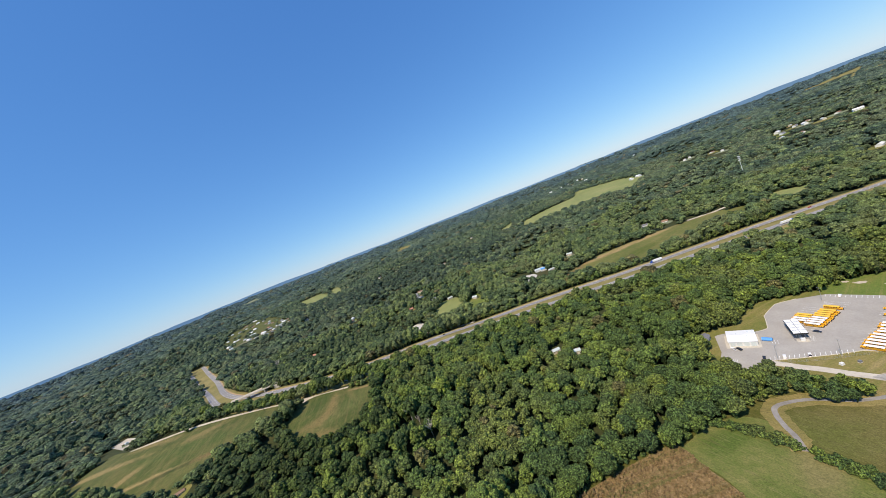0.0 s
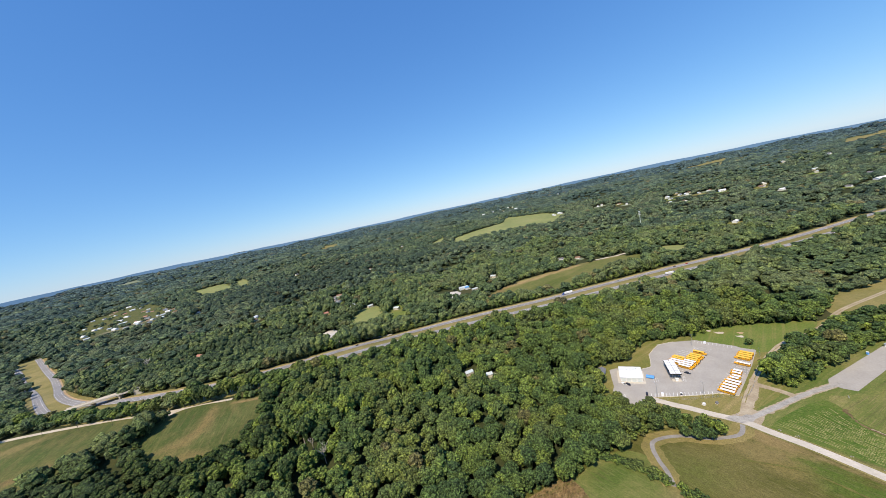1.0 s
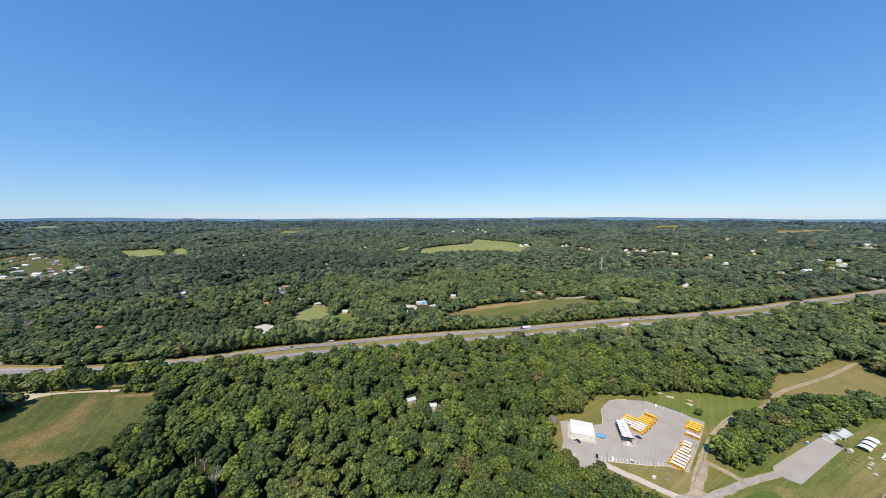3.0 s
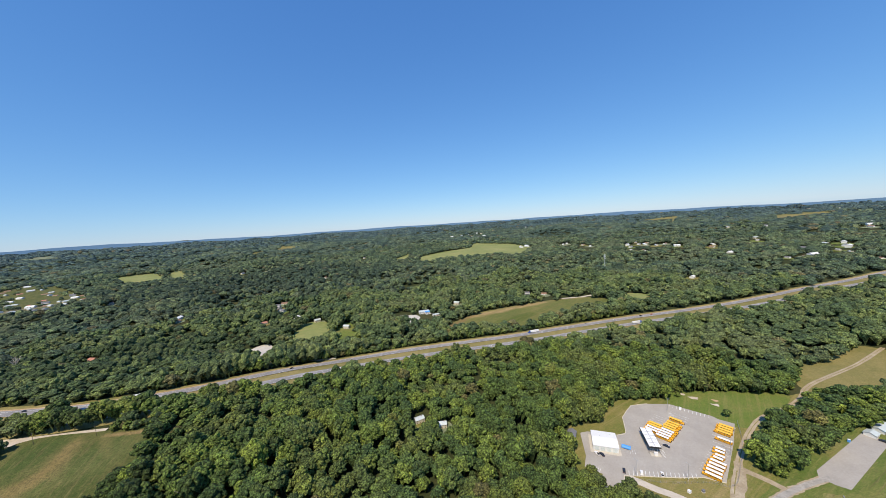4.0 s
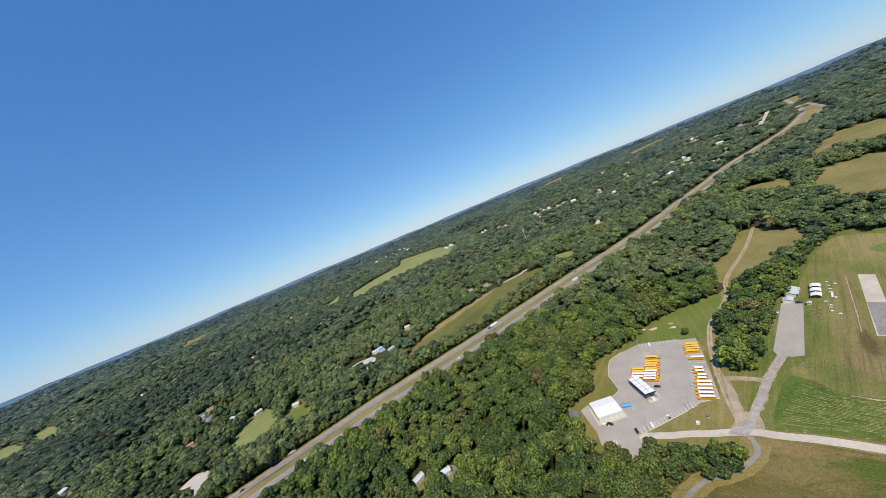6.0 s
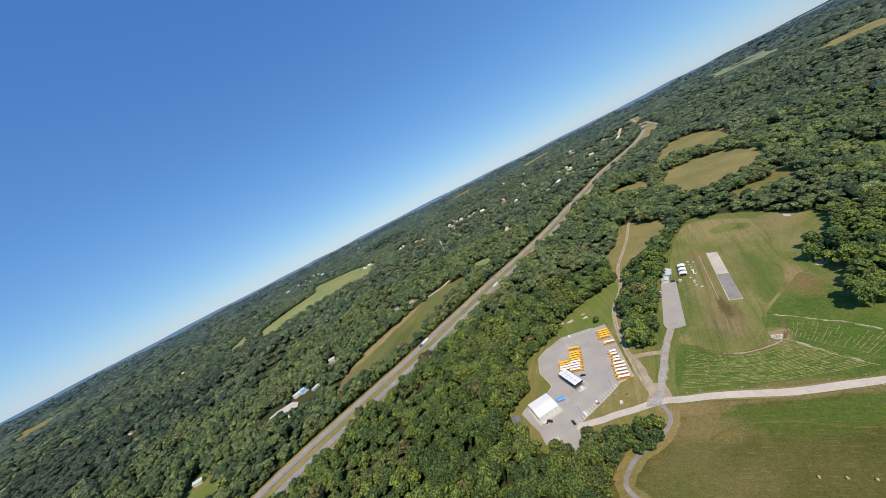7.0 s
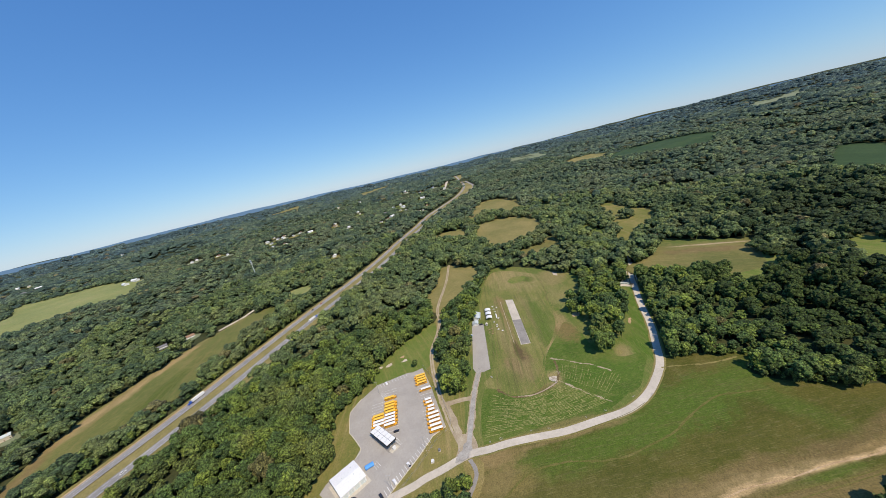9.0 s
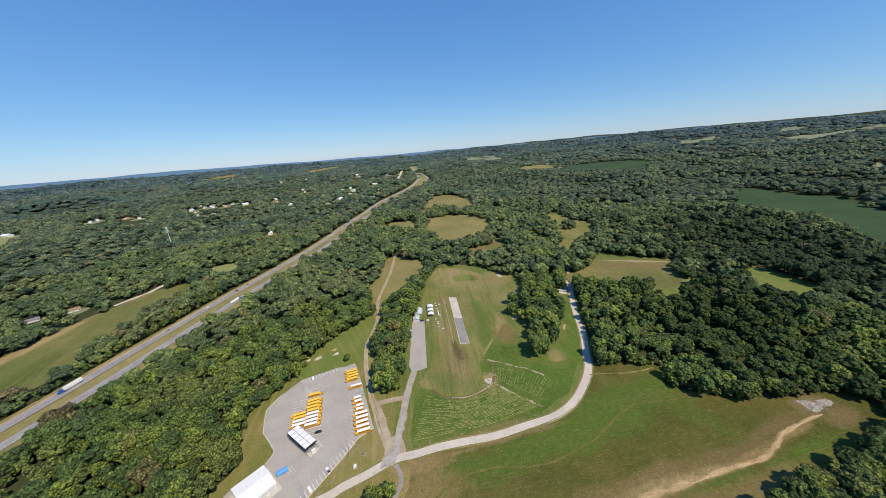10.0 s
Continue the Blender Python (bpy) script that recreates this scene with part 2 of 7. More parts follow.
M_SLOPE = ground_mat("big_meadow", (0.052, 0.065, 0.008), (0.083, 0.086, 0.015), (0.13, 0.110, 0.030), 0.03, 0.35, streak=(150, 2.6, 0.3, (0.13, 0.112, 0.036)), lines=(147, 0.55, 8, 0.3, (0.26, 0.22, 0.095)),
                     blots=[(135, 140, 80, 46, -50, (0.115, 0.108, 0.030), 0.5), (205, 112, 74, 15, -54, MEAD_GREEN, 0.95), (172, 160, 40, 10, -55, MEAD_GREEN, 0.7), (250, 66, 44, 20, -40, MEAD_GREEN, 0.9),
                            (240, 78, 60, 18, -45, MEAD_GREEN, 0.8), (285, 30, 30, 18, -60, MEAD_GREEN, 0.9), (262, 26, 12, 40, -30, MEAD_GREEN, 0.6), (168, 186, 24, 11, -52, MEAD_TAN, 0.95), (158, 166, 16, 12, -50, (0.19, 0.15, 0.05), 0.8), (200, 140, 44, 3.0, -56, (0.22, 0.165, 0.068), 0.85),
                            (152, 180, 22, 10, -40, (0.21, 0.16, 0.062), 0.85), (116, 170, 36, 24, 10, (0.17, 0.145, 0.05), 0.6), (128, 150, 30, 10, -30, (0.17, 0.14, 0.05), 0.5), (100, 165, 30, 20, 0, LUSH, 0.5), (60, 160, 22, 20, 0, LUSH, 0.5),
                            (262, -32, 30, 7, -50, (0.155, 0.112, 0.046), 0.9), (227, 6, 34, 8, -56, (0.155, 0.112, 0.046), 0.9), (203, 42, 36, 10, -57, (0.17, 0.125, 0.05), 0.95), (180, 74, 38, 10, -54, (0.18, 0.135, 0.054), 0.85),
                            (256, -33, 26, 3.4, -50, MEAD_TAN, 0.8), (230, -4, 24, 3.6, -54, MEAD_TAN, 0.8), (204, 34, 34, 5.0, -57, (0.30, 0.225, 0.105), 0.95), (182, 68, 32, 4.0, -54, (0.27, 0.20, 0.09), 0.6),
                            (274, -52, 11, 1.3, -53, EARTH_PALE, 0.95), (259, -34, 13, 1.7, -49, EARTH_PALE, 0.95), (246, -23, 11, 1.7, -38, EARTH_PALE, 0.95), (233, -12, 9, 1.7, -46, EARTH_PALE, 0.95), (225, 0, 11, 1.7, -59, EARTH_PALE, 0.95),
                            (213, 18, 14, 1.9, -56, EARTH_PALE, 0.95), (200, 38, 14, 2.3, -55, EARTH_PALE, 0.95), (186, 58, 14, 2.3, -50, EARTH_PALE, 0.9), (168, 79, 16, 2.0, -46, EARTH_PALE, 0.7),
                            (244, -36, 40, 6, -52, MEAD_GREEN, 0.9), (208, 18, 30, 3.5, -56, MEAD_GREEN, 0.85), (283, -72, 16, 9, -50, (0.19, 0.13, 0.06), 0.8), (214, -4, 44, 6, -54, (0.19, 0.145, 0.06), 0.85), (190, 34, 26, 8, -56, (0.19, 0.14, 0.058), 0.85),
                            (290, -60, 14, 9, -50, (0.22, 0.16, 0.085), 0.85)])
M_DRY = ground_mat("dry_hay_field", (0.135, 0.14, 0.042), (0.22, 0.19, 0.068), (0.31, 0.25, 0.10), 0.012, 0.2, streak=(20, 4.0, 0.4, (0.17, 0.17, 0.05)))
M_HAY = ground_mat("pale_hay_field", (0.16, 0.20, 0.06), (0.22, 0.25, 0.085), (0.31, 0.30, 0.12), 0.008, 0.1, streak=(70, 4.0, 0.4, STRAW))
M_UPLAND = ground_mat("upland_pasture", (0.15, 0.18, 0.10), (0.19, 0.22, 0.13), (0.26, 0.27, 0.17), 0.008, 0.1)
M_CROP = ground_mat("dark_soy_field", (0.028, 0.056, 0.020), (0.038, 0.070, 0.025), (0.055, 0.088, 0.032), 0.01, 0.2, streak=(60, 4.0, 0.3, (0.07, 0.12, 0.04)))
M_LOOPS = ground_mat("dry_meadow_in_the_loop", (0.15, 0.14, 0.04), (0.22, 0.18, 0.06), (0.31, 0.24, 0.10), 0.03, 0.35, lines=(120, 0.9, 20, 0.45, (0.30, 0.24, 0.1)), blots=[(118, 168, 16, 10, 30, LUSH, 0.6), (140, 172, 24, 7, -40, STRAW, 0.6)])
M_PASTURE = ground_mat("green_pasture", (0.085, 0.118, 0.022), (0.125, 0.148, 0.036), (0.21, 0.19, 0.065), 0.05, 0.35, lines=(140, 1.0, 14, 0.35, (0.25, 0.22, 0.09)), blots=[(92, 150, 22, 12, 60, (0.22, 0.18, 0.075), 0.7), (60, 172, 18, 8, 20, (0.075, 0.115, 0.02), 0.7)])
M_CORN = ground_mat("dried_corn_stalks", (0.10, 0.07, 0.03), (0.21, 0.14, 0.065), (0.36, 0.25, 0.12), 0.25, 0.9, streak=(70, 0.9, 0.7, (0.10, 0.12, 0.03)))
M_TRACK = ground_mat("pale_track_earth", (0.28, 0.22, 0.14), (0.38, 0.31, 0.21), (0.49, 0.42, 0.31), 0.1, 0.5, tufts=0.15)
M_WORN = ground_mat("worn_brown_turf", (0.10, 0.075, 0.03), (0.15, 0.11, 0.05), (0.22, 0.17, 0.08), 0.1, 0.8)
M_FAINT = ground_mat("faintly_worn_turf", (0.095, 0.10, 0.022), (0.13, 0.125, 0.032), (0.18, 0.16, 0.055), 0.06, 0.5)
M_DIRT = ground_mat("bare_tan_earth", (0.33, 0.22, 0.115), (0.45, 0.32, 0.18), (0.57, 0.44, 0.28), 0.06, 0.6)
M_SCREE = ground_mat("grey_field_stone", (0.20, 0.18, 0.155), (0.32, 0.29, 0.25), (0.47, 0.43, 0.375), 0.5, 1.1, tufts=0.3)
M_GRAVEL = ground_mat("pale_gravel", (0.42, 0.36, 0.275), (0.52, 0.455, 0.36), (0.63, 0.57, 0.48), 0.08, 0.8, tufts=0.05)
M_CONC = ground_mat("worn_chip_seal", (0.42, 0.375, 0.30), (0.53, 0.475, 0.39), (0.63, 0.565, 0.47), 0.06, 0.5, blots=[(248, 89, 3.5, 2, 0, (0.24, 0.23, 0.22), 0.9), (163, 205, 7, 5, 30, (0.22, 0.21, 0.20), 0.8), (440, 98, 14, 3, 0, (0.30, 0.29, 0.27), 0.8)], tufts=0.05)
M_ASPH = ground_mat("grey_asphalt", (0.325, 0.30, 0.26), (0.38, 0.35, 0.305), (0.43, 0.40, 0.35), 0.05, 0.6, 0.9, streak=(40, 3.0, 0.12, (0.28, 0.27, 0.26)), tufts=0.05)
M_DARKASPH = ground_mat("patched_dark_asphalt", (0.20, 0.185, 0.165), (0.27, 0.25, 0.225), (0.35, 0.33, 0.30), 0.12, 0.6, 0.9, tufts=0.05)
M_PATCHED = ground_mat("mottled_worn_asphalt", (0.24, 0.225, 0.20), (0.36, 0.335, 0.295), (0.46, 0.43, 0.38), 0.16, 0.7, 0.9, tufts=0.12)
M_HWY = ground_mat("highway_asphalt", (0.20, 0.195, 0.19), (0.26, 0.25, 0.245), (0.33, 0.32, 0.31), 0.03, 0.4, 0.9, tufts=0.05)
M_BANK = ground_mat("grass_bank", (0.090, 0.118, 0.028), (0.145, 0.152, 0.042), (0.23, 0.20, 0.075), 0.012, 0.2, streak=(46, 7.0, 0.5, (0.20, 0.165, 0.06)),
                    blots=[(96, 672, 80, 13, 25, (0.36, 0.26, 0.125), 0.9), (176, 706, 70, 11, 21, (0.36, 0.26, 0.125), 0.8), (10, 610, 60, 9, 46, BROWN, 0.7), (290, 738, 90, 8, 8, STRAW, 0.5), (130, 620, 90, 16, 30, LUSH, 0.6)])
M_SIDE = ground_mat("side_field", (0.046, 0.070, 0.016), (0.080, 0.098, 0.026), (0.16, 0.136, 0.05), 0.045, 0.3, streak=(-25, 3.0, 0.4, (0.18, 0.15, 0.058)), lines=(-15, 1.6, 14, 0.35, (0.21, 0.175, 0.07)), tufts=0.5,
                    blots=[(-352, 262, 50, 20, 80, (0.060, 0.092, 0.022), 0.7), (-288, 272, 44, 20, 70, (0.095, 0.118, 0.034), 0.8), (-326, 280, 20, 6, -66, (0.22, 0.165, 0.066), 0.65), (-318, 262, 18, 8, -80, (0.22, 0.16, 0.062), 0.7), (-308, 258, 14, 5, -60, (0.19, 0.15, 0.06), 0.5), (-320, 240, 18, 10, -110, (0.23, 0.165, 0.066), 0.65), (-334, 232, 14, 7, 30, (0.21, 0.16, 0.065), 0.6), (-298, 220, 26, 9, 0, (0.20, 0.15, 0.06), 0.7), (-300, 284, 26, 5, -40, (0.16, 0.14, 0.05), 0.5), (-292, 299, 24, 4, 14, (0.30, 0.21, 0.10), 0.85),
                           (-780, 222, 130, 8, 6, (0.27, 0.205, 0.085), 0.9), (-655, 200, 34, 10, 50, (0.25, 0.19, 0.08), 0.85), (-590, 192, 80, 5, 14, (0.30, 0.225, 0.095), 0.9), (-535, 204, 90, 4, 16, (0.035, 0.05, 0.014), 0.85), (-560, 235, 150, 12, 8, (0.07, 0.10, 0.025), 0.7),
                           (-690, 258, 80, 9, 4, (0.25, 0.19, 0.08), 0.8), (-560, 262, 40, 12, 30, (0.24, 0.185, 0.075), 0.7), (-470, 222, 50, 6, 16, BROWN, 0.7), (-1300, 980, 120, 40, 30, (0.42, 0.36, 0.28), 0.4)])
M_TERRACE = ground_mat("terraced_meadow", (0.118, 0.130, 0.036), (0.165, 0.155, 0.05), (0.24, 0.195, 0.075), 0.02, 0.25, lines=(5, 1.4, 30, 0.4, (0.3, 0.25, 0.1)),
                       blots=[(592, 6, 22, 78, 8, (0.105, 0.14, 0.032), 0.95), (568, -5, 3.0, 60, 4, (0.42, 0.33, 0.2), 0.9), (545, 10, 13, 50, 5, (0.19, 0.135, 0.06), 0.8), (500, -10, 30, 40, 5, (0.11, 0.125, 0.035), 0.8)])
M_VERGE = ground_mat("dry_roadside_grass", (0.16, 0.152, 0.045), (0.24, 0.206, 0.078), (0.33, 0.265, 0.112), 0.02, 0.15)
WALNUT = (0.125, 0.160, 0.040)
# areas of darker or paler leaf colour: x, y, rx, ry, turn, colour, amount
TINT_AREAS = [(420, -50, 230, 130, 10, (0.038, 0.058, 0.016), 0.85), (640, -190, 420, 260, 20, (0.032, 0.050, 0.020), 0.9), (-330, 190, 220, 160, 20, (0.036, 0.056, 0.018), 0.75), (-460, 520, 420, 230, 10, (0.048, 0.072, 0.034), 0.7), (60, 320, 130, 90, 30, (0.062, 0.094, 0.026), 0.5),
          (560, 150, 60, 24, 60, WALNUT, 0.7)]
FAR_TINT_AREAS = [(-700, 1250, 900, 620, 20, (0.042, 0.064, 0.046), 0.85), (1000, -500, 800, 500, 0, (0.050, 0.072, 0.040), 0.6)]
M_LEAF = leaf_mat("broadleaf_foliage", (0.056, 0.092, 0.035), (0.086, 0.130, 0.038), (0.141, 0.184, 0.038), (0.126, 0.143, 0.047), 0.8, 0.14, TINT_AREAS)
# from here outwards haze is put into the leaf colours, bluer each band
M_MIDLEAF = leaf_mat("broadleaf_foliage_beyond_the_highway", (0.057, 0.088, 0.046), (0.092, 0.130, 0.057), (0.143, 0.180, 0.064), (0.125, 0.143, 0.068), 0.6, 0.24, TINT_AREAS)
# broad tone patches stand in for light and dark of far relief
M_FARLEAF = leaf_mat("hazed_upland_foliage", (0.045, 0.072, 0.052), (0.078, 0.112, 0.065), (0.119, 0.152, 0.078), (0.108, 0.125, 0.076), 0.28, 0.22, FAR_TINT_AREAS, 0.008)
M_RIDGELEAF = leaf_mat("hazed_ridge_foliage", (0.035, 0.059, 0.057), (0.064, 0.097, 0.077), (0.092, 0.123, 0.088), (0.101, 0.128, 0.086), 0.15, 0.55, (), 0.0045)
M_LASTLEAF = leaf_mat("hazed_horizon_foliage", (0.040, 0.068, 0.084), (0.060, 0.096, 0.108), (0.076, 0.112, 0.116), (0.086, 0.122, 0.118), 0.08, 0.6, (), 0.003)
M_PALEYARD = ground_mat("pale_paved_yard", (0.44, 0.41, 0.36), (0.51, 0.48, 0.43), (0.58, 0.55, 0.50), 0.06, 0.5, tufts=0.05)
M_RIDGE, _, _, ridge_bs = material("glowing_haze_ridge")        # the far ridge; its summer haze is a blue glow of the material
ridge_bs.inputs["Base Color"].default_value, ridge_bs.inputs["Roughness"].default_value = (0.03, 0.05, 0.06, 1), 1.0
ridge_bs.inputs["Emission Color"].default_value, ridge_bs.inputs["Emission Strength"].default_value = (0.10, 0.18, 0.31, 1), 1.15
M_DEADWOOD = plain("bleached_dead_wood", (0.42, 0.38, 0.32), 0.9, 0, 0.3, 3)
M_BARK = plain("bark", (0.10, 0.08, 0.06), 0.9, 0, 0.4, 4)
M_WHITE = plain("white_paint", (0.78, 0.78, 0.76), 0.5, 0, 0.06, 0.8)
M_LINE = plain("worn_line_paint", (0.72, 0.72, 0.69), 0.7, 0, 0.25, 1.5)

# ---- plan: terrain and clearings ----
CX, CY = 150.0, 250.0


def broad_lie(x, y):
    """Broad height of the land: level round the works, rolling and rising to far ridges."""
    r = np.hypot(x - CX, y - CY)
    t = np.clip((r - 900) / 4000, 0, 1)
    amp = 26 * np.clip((r - 900) / 1500, 0, 1) * np.clip((5600 - r) / 3000, 0.35, 1)
    roll = np.sin(x / 260 + 1.3) * np.cos(y / 310 - 0.4) + 0.6 * np.sin((x + y) / 150 + 2) + 0.5 * np.cos((x - 1.7 * y) / 210)
    rise = 30 * np.clip((r - 2600) / 1700, 0, 1) * np.clip(np.sin(np.arctan2(x - CX, y - CY) - 0.9), 0, 1)
    rise += 24 * np.clip((r - 2400) / 1500, 0, 1) * np.exp(-((np.arctan2(x - CX, y - CY) + 0.98) / 0.34) ** 2)
    rise -= 24 * np.clip((r - 2600) / 1500, 0, 1) * np.exp(-((np.arctan2(x - CX, y - CY) - 1.15) / 0.45) ** 2)
    rise += 17 * np.clip((r - 3400) / 900, 0, 1) ** 1.5
    knoll = 28 * np.exp(-((x + 520) / 330) ** 4 - ((y - 330) / 150) ** 4)
    return 150 * t ** 1.35 + amp * roll * 0.5 + rise + knoll


def inside(px, py, poly):
    hit = np.zeros(len(px), bool)
    n = len(poly)
    for i in range(n):
        (x1, y1), (x2, y2) = poly[i], poly[(i + 1) % n]
        if y1 == y2:
            continue
        c = (y1 > py) != (y2 > py)
        hit ^= c & (px < (x2 - x1) * (py - y1) / (y2 - y1) + x1)
    return hit


def away(px, py, line):
    """Distance from points to a polyline."""
    best = np.full(len(px), 1e9)
    for (x1, y1), (x2, y2) in zip(line, line[1:]):
        dx, dy = x2 - x1, y2 - y1
        s = np.clip(((px - x1) * dx + (py - y1) * dy) / (dx * dx + dy * dy + 1e-9), 0, 1)
        best = np.minimum(best, np.hypot(px - x1 - s * dx, py - y1 - s * dy))
    return best


def smooth_line(pts, steps=6, closed=False):
    """A Catmull-Rom line through the points."""
    out, n = [], len(pts)
    P = [Vector(p) for p in pts]
    for i in range(n if closed else n - 1):
        a = P[(i - 1) % n] if closed or i else P[0] * 2 - P[1]
        b, c = P[i], P[(i + 1) % n]
        d = P[(i + 2) % n] if closed or i + 2 < n else c * 2 - b
        for k in range(steps):
            t = k / steps
            out.append(0.5 * ((2 * b) + (c - a) * t + (2 * a - 5 * b + 4 * c - d) * t * t + (3 * b - a - 3 * c + d) * t ** 3))
    if not closed:
        out.append(P[-1])
    return [(p.x, p.y) for p in out]


def offset_line(line, d):
    out = []
    for i, (x, y) in enumerate(line):
        (x1, y1), (x2, y2) = line[max(i - 1, 0)], line[min(i + 1, len(line) - 1)]
        L = math.hypot(x2 - x1, y2 - y1) or 1
        out.append((x + (y2 - y1) / L * d, y - (x2 - x1) / L * d))
    return out

from mathutils.geometry import delaunay_2d_cdt


def mesh_object(name, verts, faces, mats, parent=None):
    me = bpy.data.meshes.new(name)
    me.from_pydata([tuple(v) for v in verts], [], faces)
    for m in (mats if isinstance(mats, (list, tuple)) else [mats]):
        me.materials.append(m)
    ob = new(name, me)
    if parent:
        ob.parent = parent
    return ob


def grown(poly, d):
    """An outline moved outwards by d."""
    area = sum(x1 * y2 - x2 * y1 for (x1, y1), (x2, y2) in zip(poly, poly[1:] + poly[:1]))
    n, out = len(poly), []
    for i, (x, y) in enumerate(poly):
        (x1, y1), (x2, y2) = poly[i - 1], poly[(i + 1) % n]
        L = math.hypot(x2 - x1, y2 - y1) or 1
        s = d if area > 0 else -d
        out.append((x + (y2 - y1) / L * s, y - (x2 - x1) / L * s))
    return out


def sheet(name, outline, mat, lift, label, category, round_it=True, cell=0.0):
    """A patch of ground cover that lies on the land."""
    pts = smooth_line(outline, 5, True) if round_it else list(outline)
    n = len(pts)
    co = [Vector(p) for p in pts]
    xs, ys = [p[0] for p in pts], [p[1] for p in pts]
    cell = cell or max((max(xs) - min(xs)), (max(ys) - min(ys))) / 10
    gx, gy = np.meshgrid(np.arange(min(xs), max(xs), cell), np.arange(min(ys), max(ys), cell))
    gx, gy = gx.ravel(), gy.ravel()
    ok = inside(gx, gy, pts) & (away(gx, gy, pts + pts[:1]) > cell * 0.25)
    co += [Vector((x, y)) for x, y in zip(gx[ok], gy[ok])]
    v, _, f, *_ = delaunay_2d_cdt(co, [(i, (i + 1) % n) for i in range(n)], [], 1, 1e-4)
    z = lie(np.array([p.x for p in v]), np.array([p.y for p in v])) + lift
    ob = mesh_object(name, [(p.x, p.y, h) for p, h in zip(v, z)], [tuple(t) for t in f], mat)
    return tagged(ob, label, category, kind="structure")


def strip(name, line, width, mat, lift, label, category, wobble=0.0):
    """A road or track along a line; wide ones follow the land across their width too."""
    cols = 2 if width < 20 else 2 + int(width / 9)
    pts = []
    for j in range(cols):
        side = offset_line(line, -width / 2 + width * j / (cols - 1))
        for x, y in side:
            k = wobble * 1.6 * noise.noise(Vector((x * 0.22, y * 0.22, 9.0 * (j > 0)))) + wobble * noise.noise(Vector((x * 0.7, y * 0.7, 9.0 * (j > 0))))
            pts.append((x + k, y - k))
    pts = np.array(pts)
    z = lie(pts[:, 0], pts[:, 1]) + lift
    n = len(line)
    faces = [(j * n + i, (j + 1) * n + i, (j + 1) * n + i + 1, j * n + i + 1) for j in range(cols - 1) for i in range(n - 1)]
    ob = mesh_object(name, [(x, y, h) for (x, y), h in zip(pts, z)], faces, mat)
    return tagged(ob, label, category, kind="structure")


def evenly(pts, count):
    """The same line in equal steps."""
    p = np.array(smooth_line(pts, 12) if len(pts) < 20 else pts)
    d = np.concatenate([[0], np.cumsum(np.hypot(*np.diff(p, axis=0).T))])
    u = np.linspace(0, d[-1], count)
    return [(float(np.interp(t, d, p[:, 0])), float(np.interp(t, d, p[:, 1]))) for t in u]


# -- clearings --
LOT = [(210, 323), (233, 301), (235, 296), (243, 289), (221, 266), (183, 230), (172, 236), (155, 237), (128, 241),
       (119, 242), (114, 234), (105, 230), (97, 236), (105, 245), (95, 253), (101, 264), (108, 291), (115, 292), (137, 285), (146, 287), (155, 308), (173, 325), (190, 326)]
LOT_YARD = [(92, 250), (112, 243), (135, 226), (160, 205), (176, 212), (205, 240), (228, 262), (250, 286), (236, 304),
            (214, 329), (190, 332), (168, 333), (148, 318), (130, 300), (104, 298)]
AIRFIELD = [(313, 266), (381, 282), (454, 303), (512, 303), (500, 230), (475, 172), (440, 100), (350, 84), (291, 81),
            (248, 95), (231, 105), (204, 142), (172, 194), (166, 204), (197, 216), (226, 230), (250, 240), (285, 256)]
CLUMP = [(462, 163), (436, 164), (419, 153), (397, 163), (367, 163), (357, 156), (362, 147), (343, 139), (331, 142), (319, 133), (306, 134), (296, 126),
         (294, 114), (305, 110), (330, 109), (352, 107), (374, 103), (400, 104), (422, 117), (470, 119), (506, 124), (503, 156)]
GROVE_A = [(754, 122), (752, 112), (744, 96), (770, 84), (800, 96), (800, 118), (775, 126)]
GROVE_B = [(590, 84), (650, 86), (700, 66), (720, 52), (690, 44), (620, 60), (590, 74)]
MEADOW = [(293, 79), (309, 22), (290, 30), (282, 24), (279, 9), (283, -23), (290, -48), (309, -86), (297, -100), (266, -80), (240, -52), (214, -17),
          (190, 11), (158, 28), (122, 52), (60, 95), (-60, 110), (-38, 138), (22, 170), (36, 171), (48, 180), (60, 187), (78, 192),
          (92, 199), (113, 203), (128, 198), (140, 193), (150, 192), (164, 202), (176, 188), (204, 143), (231, 105), (250, 92), (270, 85)]
CORN = [(-60, 108), (-36, 139), (24, 171), (35, 171), (43, 153), (52, 134), (60, 98)]
LAWN = [(222, 339), (262, 338), (325, 324), (296, 305), (257, 287), (240, 288), (230, 299), (213, 326)]
DRY = [(395, 372), (523, 412), (514, 325), (413, 307), (368, 314), (358, 336)]
OVAL_A = [(979, 556), (1208, 603), (1242, 542), (1165, 441), (999, 372), (953, 398), (971, 468)]
OVAL_B = [(693, 417), (841, 459), (896, 418), (867, 329), (800, 285), (680, 264), (637, 289), (626, 347)]
OVAL_C = [(777, 570), (806, 492), (719, 453), (688, 445), (706, 489)]
TERRACE = [(590, 61), (601, 43), (586, 12), (582, -19), (577, -48), (520, -36), (488, -31), (470, -6), (460, 33), (462, 62), (468, 88), (491, 99), (514, 80), (541, 65)]
TERRACE_B = [(513, 8), (524, -33), (504, -59), (436, -24), (428, -4), (450, 4)]
GLADE_A = [(909, 158), (915, 130), (851, 95), (824, 71), (784, 52), (704, 59), (664, 90), (600, 92), (569, 100), (575, 108), (666, 112), (730, 122), (779, 134)]
